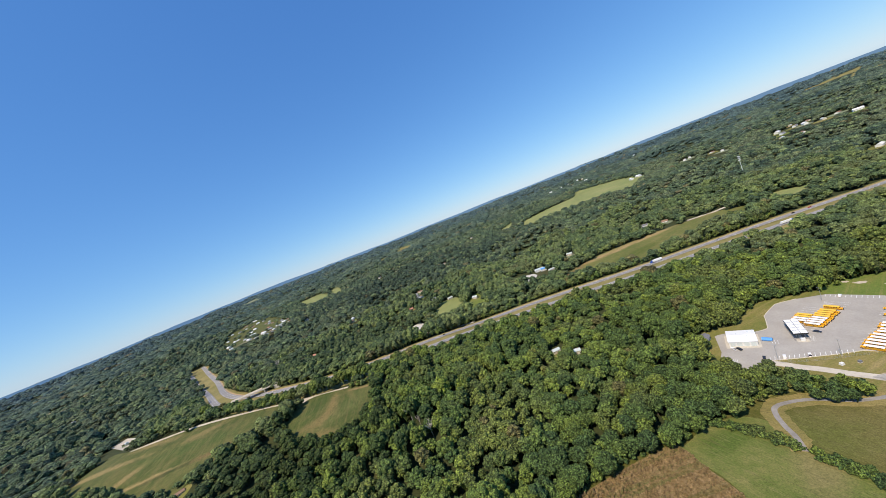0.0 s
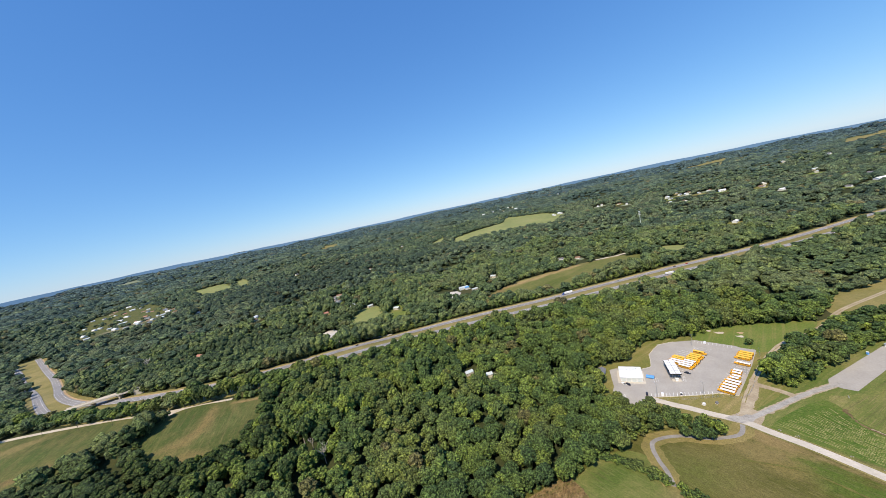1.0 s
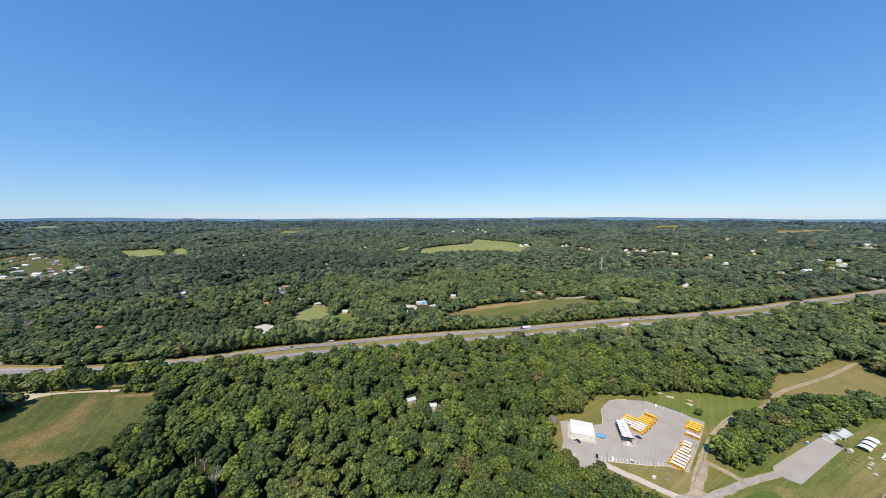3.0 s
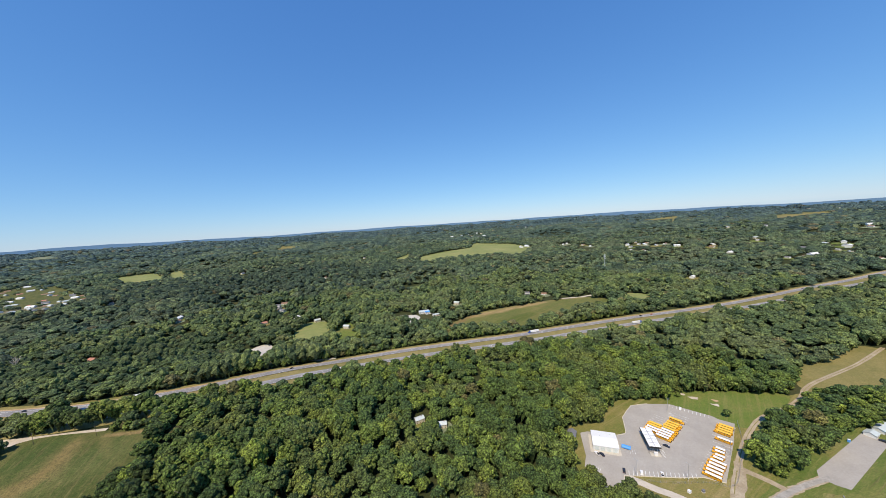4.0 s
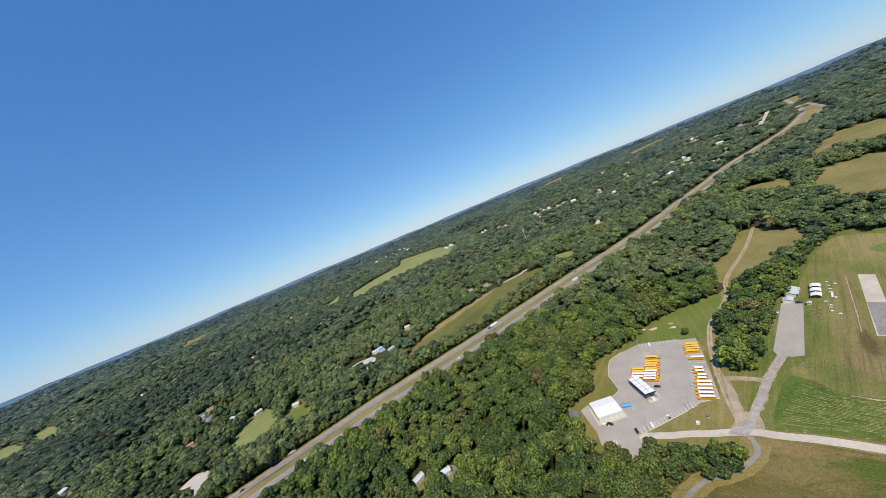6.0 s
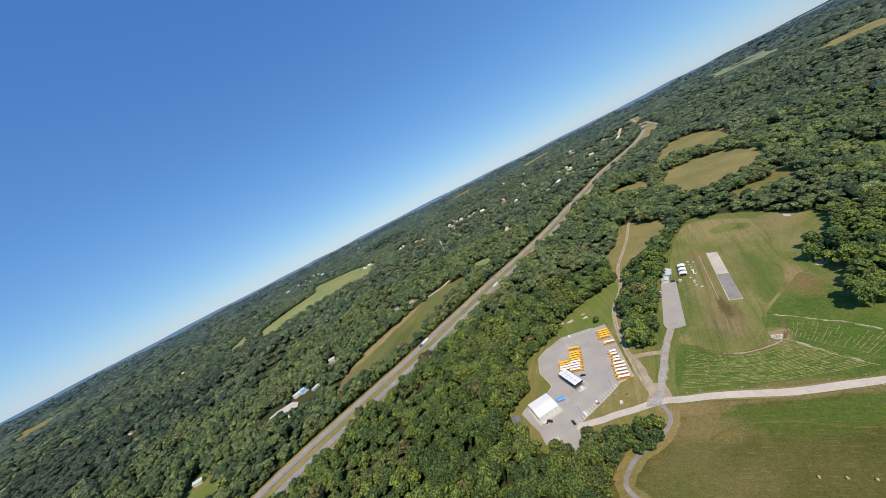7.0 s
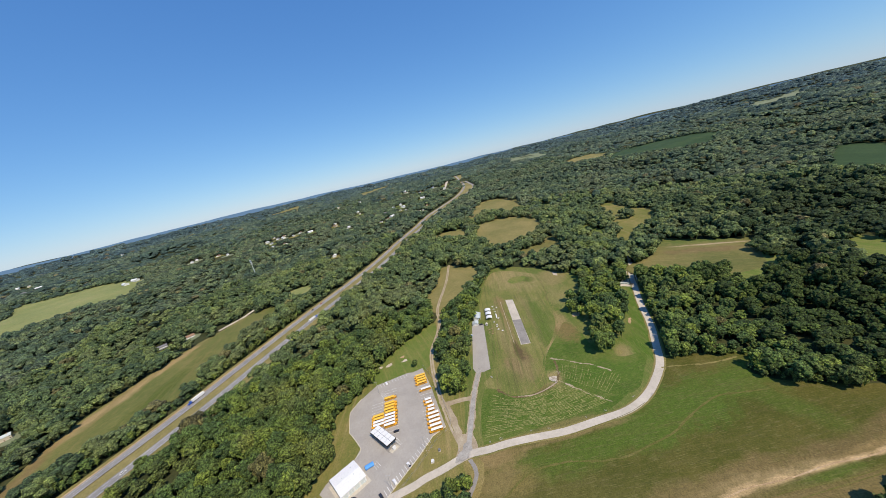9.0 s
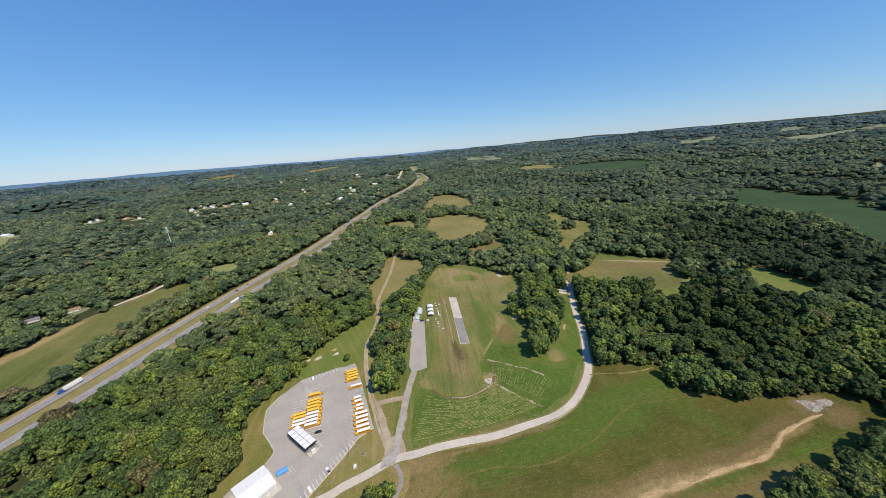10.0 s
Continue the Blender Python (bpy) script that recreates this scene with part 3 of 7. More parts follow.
GLADE_B = [(564, -128), (558, -145), (544, -159), (524, -167), (499, -172), (438, -132), (450, -118), (464, -106), (480, -100)]
FIELD_L = [(770, 570), (800, 545), (818, 505), (780, 480), (752, 458), (705, 436), (700, 470), (735, 545)]
GREEN_A = [(1032, 332), (1006, 288), (934, 278), (956, 314)]
GREEN_B = [(738, 184), (695, 154), (666, 128), (638, 130), (641, 145), (681, 164), (697, 178)]
SCRUB = [(700, 262), (660, 232), (622, 208), (594, 188), (572, 205), (566, 240), (579, 275), (612, 268), (628, 236), (655, 246)]
SOY = [(1104, -312), (1232, -370), (1197, -407), (1131, -437), (1087, -489), (1071, -510), (1006, -488), (917, -480), (852, -477), (594, -306), (648, -313), (698, -327), (779, -340), (856, -309), (884, -304), (913, -265), (932, -244)]
SOY_B = [(2256, 129), (2283, -67), (2029, -288), (1765, -234), (1731, -74), (1726, 161)]
TAN_B = [(2039, 403), (2186, 364), (2327, 271), (2266, 162), (1914, 167), (1895, 254), (1845, 323)]
FARM = [(-125, 1524), (-119, 1733), (166, 2013), (205, 2244), (434, 2100), (499, 1858), (360, 1486), (281, 1643), (128, 1566), (-11, 1540)]
FARM_B = [(-270, 1671), (-198, 1896), (-167, 1685), (-229, 1634)]
WEST_A = [(-1508, 1463), (-1432, 1631), (-1245, 1430), (-1276, 1316)]
WEST_B = [(-1338, 1554), (-1416, 1737), (-1155, 1445), (-1160, 1397)]
WEST_C = [(-1323, 2179), (-1493, 2982), (-1278, 2914), (-1324, 2738), (-1260, 2134)]
EAST_A = [(2032, 3224), (2316, 3149), (1877, 2580)]
EAST_B = [(2606, 2555), (2903, 2410), (2811, 2314), (2238, 2156)]
BANK = [(60, 665), (115, 691), (159, 706), (192, 720), (223, 727), (265, 728), (303, 736), (339, 722), (351, 694), (313, 637), (261, 638), (213, 610), (199, 612), (167, 604), (146, 585), (109, 579), (60, 572), (0, 560), (-30, 562), (10, 615)]
BANK_B = [(397, 757), (422, 749), (448, 730), (420, 677), (395, 669), (375, 707)]
HOMES_A = [(-298, 603), (-292, 638), (-297, 679), (-252, 675), (-222, 597), (-203, 553), (-227, 548), (-270, 554)]
HOMES_B = [(-446, 690), (-444, 735), (-422, 688), (-395, 627)]
ESTATE = [(-1816, 1234), (-1801, 1287), (-1886, 1463), (-1645, 1369), (-1359, 1199), (-1157, 1051), (-1090, 960), (-1120, 900), (-1180, 870), (-1250, 800), (-1360, 800), (-1500, 900)]
SIDE_A = [(-761, 254), (-686, 259), (-614, 272), (-517, 280), (-415, 280), (-400, 250), (-434, 228), (-488, 185), (-530, 162), (-852, 194), (-874, 270)]
SIDE_B = [(-378, 244), (-374, 284), (-319, 296), (-278, 306), (-252, 264), (-258, 230), (-288, 208), (-320, 212), (-352, 226)]

# -- roads --
HWY = smooth_line([(-1320, 745), (-1120, 635), (-960, 548), (-719, 404), (-612, 355), (-547, 342), (-496, 338), (-440, 337.5), (-381, 342), (-325, 360), (-277, 387), (-193, 452),
                   (-80, 497), (111, 532), (220, 557), (335, 582), (452, 603), (585, 634), (756, 688), (900, 728), (1094, 782),
                   (1255, 806), (1559, 864), (1782, 930), (1930, 1000), (2073, 1072), (2233, 1172), (2380, 1270)], 8)
HWY_S = smooth_line([(-1320, 690), (-1220, 645), (-1060, 558), (-895, 476), (-634, 334), (-530, 311), (-461, 309)], 6) + [p for p in offset_line(HWY, 27) if -455 < p[0] < 1180] + smooth_line([(1230, 768), (1380, 786), (1606, 828), (1780, 868), (1957, 968), (2110, 1062), (2260, 1165)], 6)
ROAD = smooth_line([(112, 248), (124, 238), (134, 229), (141, 224), (151, 215), (160, 208), (166, 203), (174, 190), (182, 179), (192, 162), (202, 144), (217, 124),
                    (231, 106), (248, 94), (270, 86), (291, 82), (314, 83), (349, 85), (388, 91), (430, 95), (463, 98), (485, 99)], 5)
LANE = smooth_line([(470, 97), (504, 98), (538, 101), (579, 103), (623, 105), (697, 109), (759, 116), (816, 127), (864, 141)], 5)
LOOP = smooth_line([(164, 202), (156, 193), (146, 191), (134, 192), (119, 197), (106, 197), (98, 194), (95, 187), (94, 178), (94, 169), (92, 159)], 5)
TRACK = smooth_line([(168, 207), (185, 226), (202, 242), (220, 258), (248, 280), (274, 295), (307, 306), (333, 318), (369, 340), (457, 372), (538, 408)], 5)
PADROAD = smooth_line([(168, 204), (198, 214), (226, 223), (254, 229)], 5)
LINK = smooth_line([(203, 241), (211, 231), (216, 221)], 5)
SIDE_ROAD = smooth_line([(-816, 256), (-749, 259), (-684, 266), (-614, 279), (-517, 286), (-426, 287), (-373, 291), (-319, 301)], 5)
RUNWAY = [(394, 247), (395.5, 237), (301, 191), (297, 200)]
PAD = [(330, 269.5), (331.5, 255), (255, 218.5), (250, 223), (247, 230), (252, 235.5)]

HOMES_C = [(-217, 641), (-196, 671), (-173, 630), (-158, 554), (-189, 556)]
GREEN_C = [(975, 546), (940, 507), (792, 448), (804, 470)]

# -- houses --
HOMES = [  # places, garden radius, garden reach, kinds, seed, size
    ([(-636, 764), (-600, 547), (-443, 849), (-405, 785), (-332, 716), (-277, 688), (-198, 632), (-397, 698), (-428, 822), (22, 756), (235, 790), (199, 802)], 11, 0.8, None, 3, 1.0),
    ([(-36, 322), (-14, 312)], 7, 0.5, (2,), 4, 0.75),
    ([(654, 858), (1154, 1033), (1223, 1024), (1311, 1043), (1216, 883), (1084, 1022), (1235, 916), (1368, 954), (1566, 970), (1334, 1094)], 15, 0.9, None, 5, 1.0),
    ([(718, 1869), (786, 1724), (900, 1549), (977, 1610), (986, 1577), (1000, 1514), (1054, 1533), (1037, 1433), (1113, 1339), (1355, 1392), (926, 1620), (868, 1398), (830, 1434), (690, 1850), (775, 1786)], 20, 1.0, (0, 1, 2, 4), 6, 1.3),
    ([(-1653, 1096), (-1551, 1056), (-1759, 1206), (-1718, 1220), (-1696, 1249), (-1568, 1193), (-1665, 1300), (-1463, 1078), (-1236, 962), (-1170, 946), (-1172, 999), (-1284, 1122), (-1207, 1078), (-1452, 1205), (-1533, 1238), (-1265, 1061), (-1449, 1088)], 10, 1.0, (0, 1, 2, 4), 7, 1.1),
    ([(82, 2766), (168, 2900), (224, 2930), (279, 2960), (327, 2940), (385, 2960), (119, 2650), (300, 2850), (240, 2840)], 14, 0.4, (0, 4), 8, 1.6),
    ([(2029, 1528), (2382, 1797), (1972, 1369), (2053, 1303), (2087, 1217), (2114, 661), (1880, 1118), (1500, 1210), (1430, 1150), (1620, 1130)], 24, 1.0, (0, 1, 4), 9, 1.4),
    ([(-902, 314), (-485, 170), (-1220, 255), (-1547, 481)], 9, 0.5, (0, 1, 2), 10, 0.75),
    ([(485, 1868), (446, 1842)], 24, 1.0, (4,), 11, 1.6),
    ([(-1483, 1213), (-1357, 1178), (-1279, 998), (-1311, 1061), (-1205, 988), (-1230, 1049), (-1541, 1068), (-1250, 930), (-1330, 960), (-1180, 930), (-1420, 1010), (-1340, 880), (-1450, 950)], 10, 0.6, (0, 2, 4), 15, 1.25),
    ([(-1802, 1397), (-1657, 1259), (-1762, 1287), (-1628, 1307), (-1528, 1256), (-1375, 1201), (-1299, 1160), (-1348, 1049), (-1239, 1006), (-1541, 1141), (-1398, 1128), (-1796, 1328)], 10, 1.0, (1, 2, 3, 4), 12, 1.1),
    ([(-1117, 1125), (-996, 962), (-649, 782), (-940, 1505), (-462, 1248), (-461, 1880), (-437, 876), (-402, 791), (945, 1655), (1008, 1687), (1031, 1632), (1156, 1384), (1053, 1191)], 12, 0.9, (0, 1, 2, 4), 13, 1.1),
    ([(1296, 1162), (1176, 1031), (1418, 1131), (1433, 1212), (1414, 1460), (1466, 1407), (1656, 1871), (1772, 1772), (2068, 1560), (93, 3048), (188, 3101), (261, 3129), (334, 3139), (378, 3109), (819, 3440), (900, 3450)], 13, 0.5, (0, 2, 4), 14, 1.5),
]

# -- valleys and knolls of the woods, dying out towards fields, roads and houses --
GRID, REACH = 30.0, 5000.0
gax = np.arange(-REACH, REACH + 1, GRID)
qx, qy = [q.ravel() for q in np.meshgrid(gax, gax)]
calm = np.full(len(qx), 1e9)
for poly in (OVAL_A, OVAL_B, TERRACE, GLADE_A, GLADE_B, FIELD_L, SOY, SOY_B, TAN_B, FARM, FARM_B, WEST_A, WEST_B, WEST_C, EAST_A, EAST_B, BANK, ESTATE, SIDE_A, SIDE_B, AIRFIELD, MEADOW):
    k = np.hypot(qx - poly[0][0], qy - poly[0][1]) < 1400
    calm[k] = np.minimum(calm[k], away(qx[k], qy[k], poly + poly[:1]) * ~inside(qx[k], qy[k], poly))
for road in (HWY[::4], HWY_S[::3], SIDE_ROAD[::3], LANE[::3]):
    calm = np.minimum(calm, away(qx, qy, road))
for places, *_ in HOMES:
    for hx, hy in places:
        calm = np.minimum(calm, np.hypot(qx - hx, qy - hy) + 20)
calm = np.clip((calm - 50) / 170, 0, 1)
calm = (calm * calm * (3 - 2 * calm) * np.clip((np.hypot(qx - CX, qy - CY) - 520) / 300, 0, 1)).reshape(len(gax), len(gax))


def lie(x, y):
    """Height of the land with the small valleys of the woods."""
    u, v = np.clip((x + REACH) / GRID, 0, len(gax) - 2), np.clip((y + REACH) / GRID, 0, len(gax) - 2)
    i, j = u.astype(int), v.astype(int)
    u, v = u - i, v - j
    d = (calm[j, i] * (1 - u) + calm[j, i + 1] * u) * (1 - v) + (calm[j + 1, i] * (1 - u) + calm[j + 1, i + 1] * u) * v
    wave = np.sin(x / 61 + 1.6 * np.sin(y / 120)) * np.cos(y / 74 + 1.2 * np.sin(x / 150)) + 0.8 * np.sin((0.5 * x + y) / 83 + 1.1 * np.sin((x - y) / 170)) + 0.45 * np.sin((x - 0.6 * y) / 34)
    return broad_lie(x, y) + d * (14 * wave - 6) * np.clip(1.35 - np.hypot(x - CX, y - CY) / 2600, 0.25, 1)


# the land, one sheet of rings out to the far ridge
radii = [0.0] + [30 * 1.075 ** i for i in range(70)]
radii = [r for r in radii if r < 4700] + [4760]
SECT = 180
gv, gf = [(CX, CY, 0.0)], []
for r in radii[1:]:
    for k in range(SECT):
        a = 2 * math.pi * k / SECT
        gv.append((CX + r * math.cos(a), CY + r * math.sin(a), 0))
gv = np.array(gv)
gv[:, 2] = lie(gv[:, 0], gv[:, 1])
for k in range(SECT):
    gf.append((0, 1 + k, 1 + (k + 1) % SECT))
for i in range(len(radii) - 2):
    for k in range(SECT):
        a, b = 1 + i * SECT + k, 1 + i * SECT + (k + 1) % SECT
        gf.append((a, a + SECT, b + SECT, b))
ground = tagged(mesh_object("ground", gv, gf, M_SOIL), "dark green and brown woodland floor, gently rolling", "ground", kind="structure")

# ---- ground cover ----
strip("verge", smooth_line([(300, 81), (270, 85), (248, 94), (231, 106), (217, 124), (202, 144), (192, 162), (182, 179), (172, 194)], 5), 30, M_GRASS, 0.02, "rough grass beside the country road", "verge")
sheet("lawn", [(166, 204), (190, 236), (222, 266), (250, 290), (300, 312), (340, 326), (395, 322), (440, 318), (450, 303), (380, 284), (313, 268), (250, 240), (226, 231), (197, 218)],
      M_GRASS, 0.04, "rough grass round the hedge and track", "lawn")
sheet("lawn", [(92, 199), (100, 250), (112, 246), (135, 228), (166, 204), (150, 190), (128, 196)], M_GRASS, 0.03, "rough grass under roadside trees", "lawn")
sheet("field", grown(AIRFIELD, 3), M_FIELD, 0.05, "rough green grass round a model airfield", "field")
sheet("field", grown(MEADOW, 3), M_SLOPE, 0.066, "wide mown meadow with faint mowing lines", "field")
sheet("lawn", grown(LOT_YARD, 3), M_GRASS, 0.06, "dry roadside grass round the bus yard", "lawn")
sheet("lawn", grown(LAWN, 3), M_LAWN, 0.08, "green lawn with bare patches behind the yard", "lawn")
sheet("field", grown(DRY, 4), M_DRY, 0.06, "dry grass clearing with a track", "field")
sheet("mown_strip", [(443, 297), (495, 294), (474, 219), (395, 191), (348, 175), (316, 172), (279, 174), (262, 169), (245, 160), (237, 168), (228, 180),
                     (227, 195), (234, 217), (256, 217), (334, 248), (352, 268)], M_MOWN, 0.10, "closely mown airfield turf with dry patches", "airfield")
sheet("field", [(227, 214), (227, 190), (233, 173), (248, 162), (246, 142), (243, 116), (247, 106), (221, 124), (206, 145), (185, 178), (176, 195)],
      M_ROWS, 0.11, "green field with pale seed rows beside the road", "field")
sheet("field", [(262, 168), (285, 172), (318, 168), (345, 164), (326, 146), (306, 134), (292, 112), (300, 92), (276, 94), (254, 99), (244, 115), (246, 142), (252, 163)],
      M_ROWS, 0.12, "green field with pale seed rows below the trees", "field")
strip("verge", offset_line(LOOP, 0.5), 12, M_LOOPS, 0.09, "dry tan grass beside the loop road", "verge", 0.9)
sheet("field", [(25, 171), (36, 171), (48, 180), (60, 187), (78, 190), (91, 180), (93, 158), (103, 144), (112, 128), (60, 98), (52, 134), (44, 153)], M_PASTURE, 0.085, "smooth green pasture beside dried stalks", "field")
sheet("field", CORN, M_CORN, 0.12, "brown dried stalks at the wood's edge", "field")
for n, (o, m, lab) in enumerate(((OVAL_A, M_DRY, "pale cut hay field among trees"), (OVAL_B, M_DRY, "tan cut hay field among trees"), (OVAL_C, M_DRY, "small pale clearing"),
                  (TERRACE, M_TERRACE, "tan and green terraced meadow"), (TERRACE_B, M_LAWN, "green clearing"), (GLADE_A, M_GRASS, "pale glade along a lane"),
                  (GLADE_B, M_LAWN, "bright green glade in the woods"), (SOY, M_CROP, "dark green crop field"), (BANK, M_BANK, "grass bank above the highway"),
                  (BANK_B, M_HAY, "pale grass clearing"), (FIELD_L, M_HAY, "small hay field beside the highway"), (GREEN_A, M_LAWN, "bright green glade"),
                  (GREEN_B, M_LAWN, "green clearing beside a lane"), (SCRUB, M_TERRACE, "tan scrubby clearing with bare soil"), (HOMES_A, M_HAY, "meadow beside houses"), (HOMES_B, M_HAY, "small meadow beside houses"), (HOMES_C, M_LAWN, "green garden below a white house"), (GREEN_C, M_LAWN, "small green gap in the woods"),
                  (SIDE_A, M_SIDE, "rough sloping field below a side road"), (SIDE_B, M_SIDE, "dry grassy field below a side road"))):
    sheet("field", grown(o, 5), m, 1.08 - 0.02 * n + (0.5 if m is M_SIDE else 0.0), lab, "field", cell=22 if m is M_SIDE else 0.0)
for o, m, lab in ((SOY_B, M_CROP, "far dark green crop field"), (TAN_B, M_DRY, "far tan field"), (FARM, M_HAY, "long pale hay field on a hill"),
                  (FARM_B, M_HAY, "small pale field on a hill"), (WEST_A, M_HAY, "far pale green field"), (WEST_B, M_HAY, "far green field"),
                  (WEST_C, M_DRY, "far tan field"), (EAST_A, M_DRY, "far tan field on the ridge"), (EAST_B, M_DRY, "far dry field"), (ESTATE, M_SIDE, "grass round a housing estate")):
    sheet("field", o, m, 3.0, lab, "field", cell=40)

strip("verge", offset_line(HWY, 15), 60, M_VERGE, 0.35, "grass verges and median of a divided highway", "verge")
strip("verge", smooth_line([(1080, 762), (1255, 786), (1400, 815), (1600, 850), (1790, 898), (1940, 985), (2090, 1070), (2250, 1172)], 8), 58, M_VERGE, 0.75, "wide tan grass median where the highway bends", "verge")
strip("road", HWY, 11.5, M_HWY, 1.0, "grey asphalt highway carriageway with two lanes", "road")
strip("road", HWY_S, 11.5, M_HWY, 1.0, "grey asphalt highway carriageway with two lanes", "road")
strip("verge", ROAD, 8.4, M_DRY, 0.145, "thin dry grass shoulder of the country road", "verge", 0.5)
strip("road", ROAD, 5.8, M_CONC, 0.16, "pale worn country road curving past the airfield", "road", 0.15)
strip("road", LANE, 5.0, M_GRAVEL, 0.16, "pale gravel lane into the woods", "road", 0.4)
strip("road", LOOP, 2.8, M_DARKASPH, 0.14, "narrow grey asphalt loop road", "road", 0.1)
strip("track", TRACK, 4.4, M_VERGE, 0.10, "dry grass crown of a two-rut track", "track", 0.5)
for off in (-1.15, 1.15):
    strip("rut", offset_line(TRACK, off), 1.8, M_TRACK, 0.13, "pale gravel rut of a farm track", "track", 0.16)
strip("verge", evenly(PADROAD, 60), 5.6, M_TRACK, 0.145, "bare earth edges of a worn access road", "verge", 0.45)
strip("road", evenly(PADROAD, 60), 3.7, M_PATCHED, 0.17, "worn grey access road to a paved pad", "road", 0.12)
strip("track", evenly([(176, 214), (184, 221), (193, 229), (201, 238), (207, 247)], 40), 4.6, M_TRACK, 0.142, "bare worn earth of the track towards the junction", "track", 0.5)
strip("track", LINK, 5.0, M_TRACK, 0.15, "bare earth turning loop", "track", 0.4)
strip("road", SIDE_ROAD, 11.5, M_GRAVEL, 0.5, "pale concrete side road above a field", "road")
sheet("junction", [(156, 209), (162, 202), (168, 197), (174, 199), (182, 207), (180, 215), (182, 222), (176, 217), (168, 212)], M_TRACK, 0.152, "bare gravelly earth at the road junction", "junction")
sheet("junction_patch", [(157, 209), (160, 206), (163, 203), (167, 203), (171, 202), (176, 207), (172, 209.5), (168, 208.5), (164, 210)], M_PATCHED, 0.185, "dark patched asphalt at the road junction", "junction")
sheet("track_fork", [(199, 237), (205, 243), (209, 238), (213, 230), (209, 231), (205, 236)], M_TRACK, 0.148, "bare earth fork of the farm track", "track")
sheet("runway", RUNWAY, M_CONC, 0.16, "narrow grey paved model-aircraft runway", "runway", False)
sheet("runway_patch", [(344, 222.5), (346.5, 213), (301.6, 191.6), (298, 199.6)], M_DARKASPH, 0.175, "darker patched half of the model runway", "runway", False)
sheet("pad", PAD, M_ASPH, 0.15, "grey asphalt parking pad beside the airfield", "pad", False)
sheet("parking_lot", LOT, M_ASPH, 0.18, "grey asphalt school bus parking lot", "parking lot", False)
TRAIL = smooth_line([(281, -62), (272, -50), (263, -39), (254, -29), (238, -17), (231, -10), (224, 0), (218, 11), (211, 21), (203, 32), (196, 43), (190, 53), (172, 74), (150, 96)], 9)
strip("trail", evenly(TRAIL, 130), 0.7, M_DIRT, 0.12, "narrow bare earth washout across the meadow", "trail", 0.5)
RUBBLE = [(285.5, -58.5, 2.4, 46, 3), (290, -66, 2.2, 34, 4), (252, 160.5, 1.8, 40, 6), (249, 158, 1.3, 18, 7), (262, 158, 1.6, 14, 8)]

# ---- woods ----
CLEAR = [FIELD_L, GREEN_A, GREEN_B, SCRUB, LOT_YARD, AIRFIELD, MEADOW, LAWN, DRY, OVAL_A, OVAL_B, OVAL_C, TERRACE, TERRACE_B, GLADE_A, GLADE_B, SOY, SOY_B, TAN_B, FARM, FARM_B,
         WEST_A, WEST_B, WEST_C, EAST_A, EAST_B, BANK, BANK_B, HOMES_A, HOMES_B, HOMES_C, GREEN_C, SIDE_A, SIDE_B, LOT]
LINES = [([p for p in offset_line(HWY, 31) if -255 < p[0] < 760], 20), ([p for p in offset_line(HWY, 16) if p[0] > -220], 32), ([p for p in offset_line(HWY, 15) if p[0] < -180], 28), (smooth_line([(1180, 775), (1400, 815), (1600, 850), (1790, 898), (1940, 985), (2090, 1070), (2250, 1172), (2380, 1262)], 4), 42), (ROAD, 7), (LANE, 6), (LOOP, 5), (TRACK, 8), (SIDE_ROAD, 7), (PADROAD, 7), (LINK, 7)]
SPOTS = [(97, 244, 12), (90, 243, 9), (104, 236, 9), (112, 238, 9), (124, 228, 9), (134, 218, 9), (143, 212, 9), (152, 204, 8), (200, 224, 12), (190, 220, 9)]


def wooded(x, y):
    ok = np.ones(len(x), bool)
    for poly in CLEAR:
        p = np.array(poly)
        near = (x > p[:, 0].min() - 1) & (x < p[:, 0].max() + 1) & (y > p[:, 1].min() - 1) & (y < p[:, 1].max() + 1)
        if near.any():
            ok[np.where(near)[0][inside(x[near], y[near], poly)]] = False
    pick = np.abs(np.sin(x * 12.9898 + y * 78.233) * 43758.5453) % 1.0
    ok &= ~inside(x, y, ESTATE) | (pick < 0.13)
    for grove in (CLUMP, GROVE_A, GROVE_B):
        ok |= inside(x, y, grove)
    for line, w in LINES:
        ok &= away(x, y, line) > w
    for sx, sy, sr in SPOTS:
        ok &= np.hypot(x - sx, y - sy) > sr
    return ok


def scatter(step, r0, r1, seed, jitter=0.46, az=(-95, 150), soft=0.0):
    rng = np.random.default_rng(seed)
    g = np.arange(-float(r1), r1, step)
    x, y = np.meshgrid(g, g)
    x[::2] += step / 2
    x, y = x.ravel() + rng.uniform(-1, 1, x.size) * step * jitter, y.ravel() + rng.uniform(-1, 1, x.size) * step * jitter
    r = np.hypot(x, y)
    if soft:
        r = r * (1 + rng.normal(0, soft, x.size))
    a = np.degrees(np.arctan2(x, y - 20))
    k = (r >= r0) & (r < r1) & (a > az[0]) & (a < az[1])
    x, y = x[k] + 60, y[k] + 60
    k = (np.hypot(x - CX, y - CY) < 4740)
    x, y = x[k], y[k]
    k = wooded(x, y)
    return x[k], y[k]


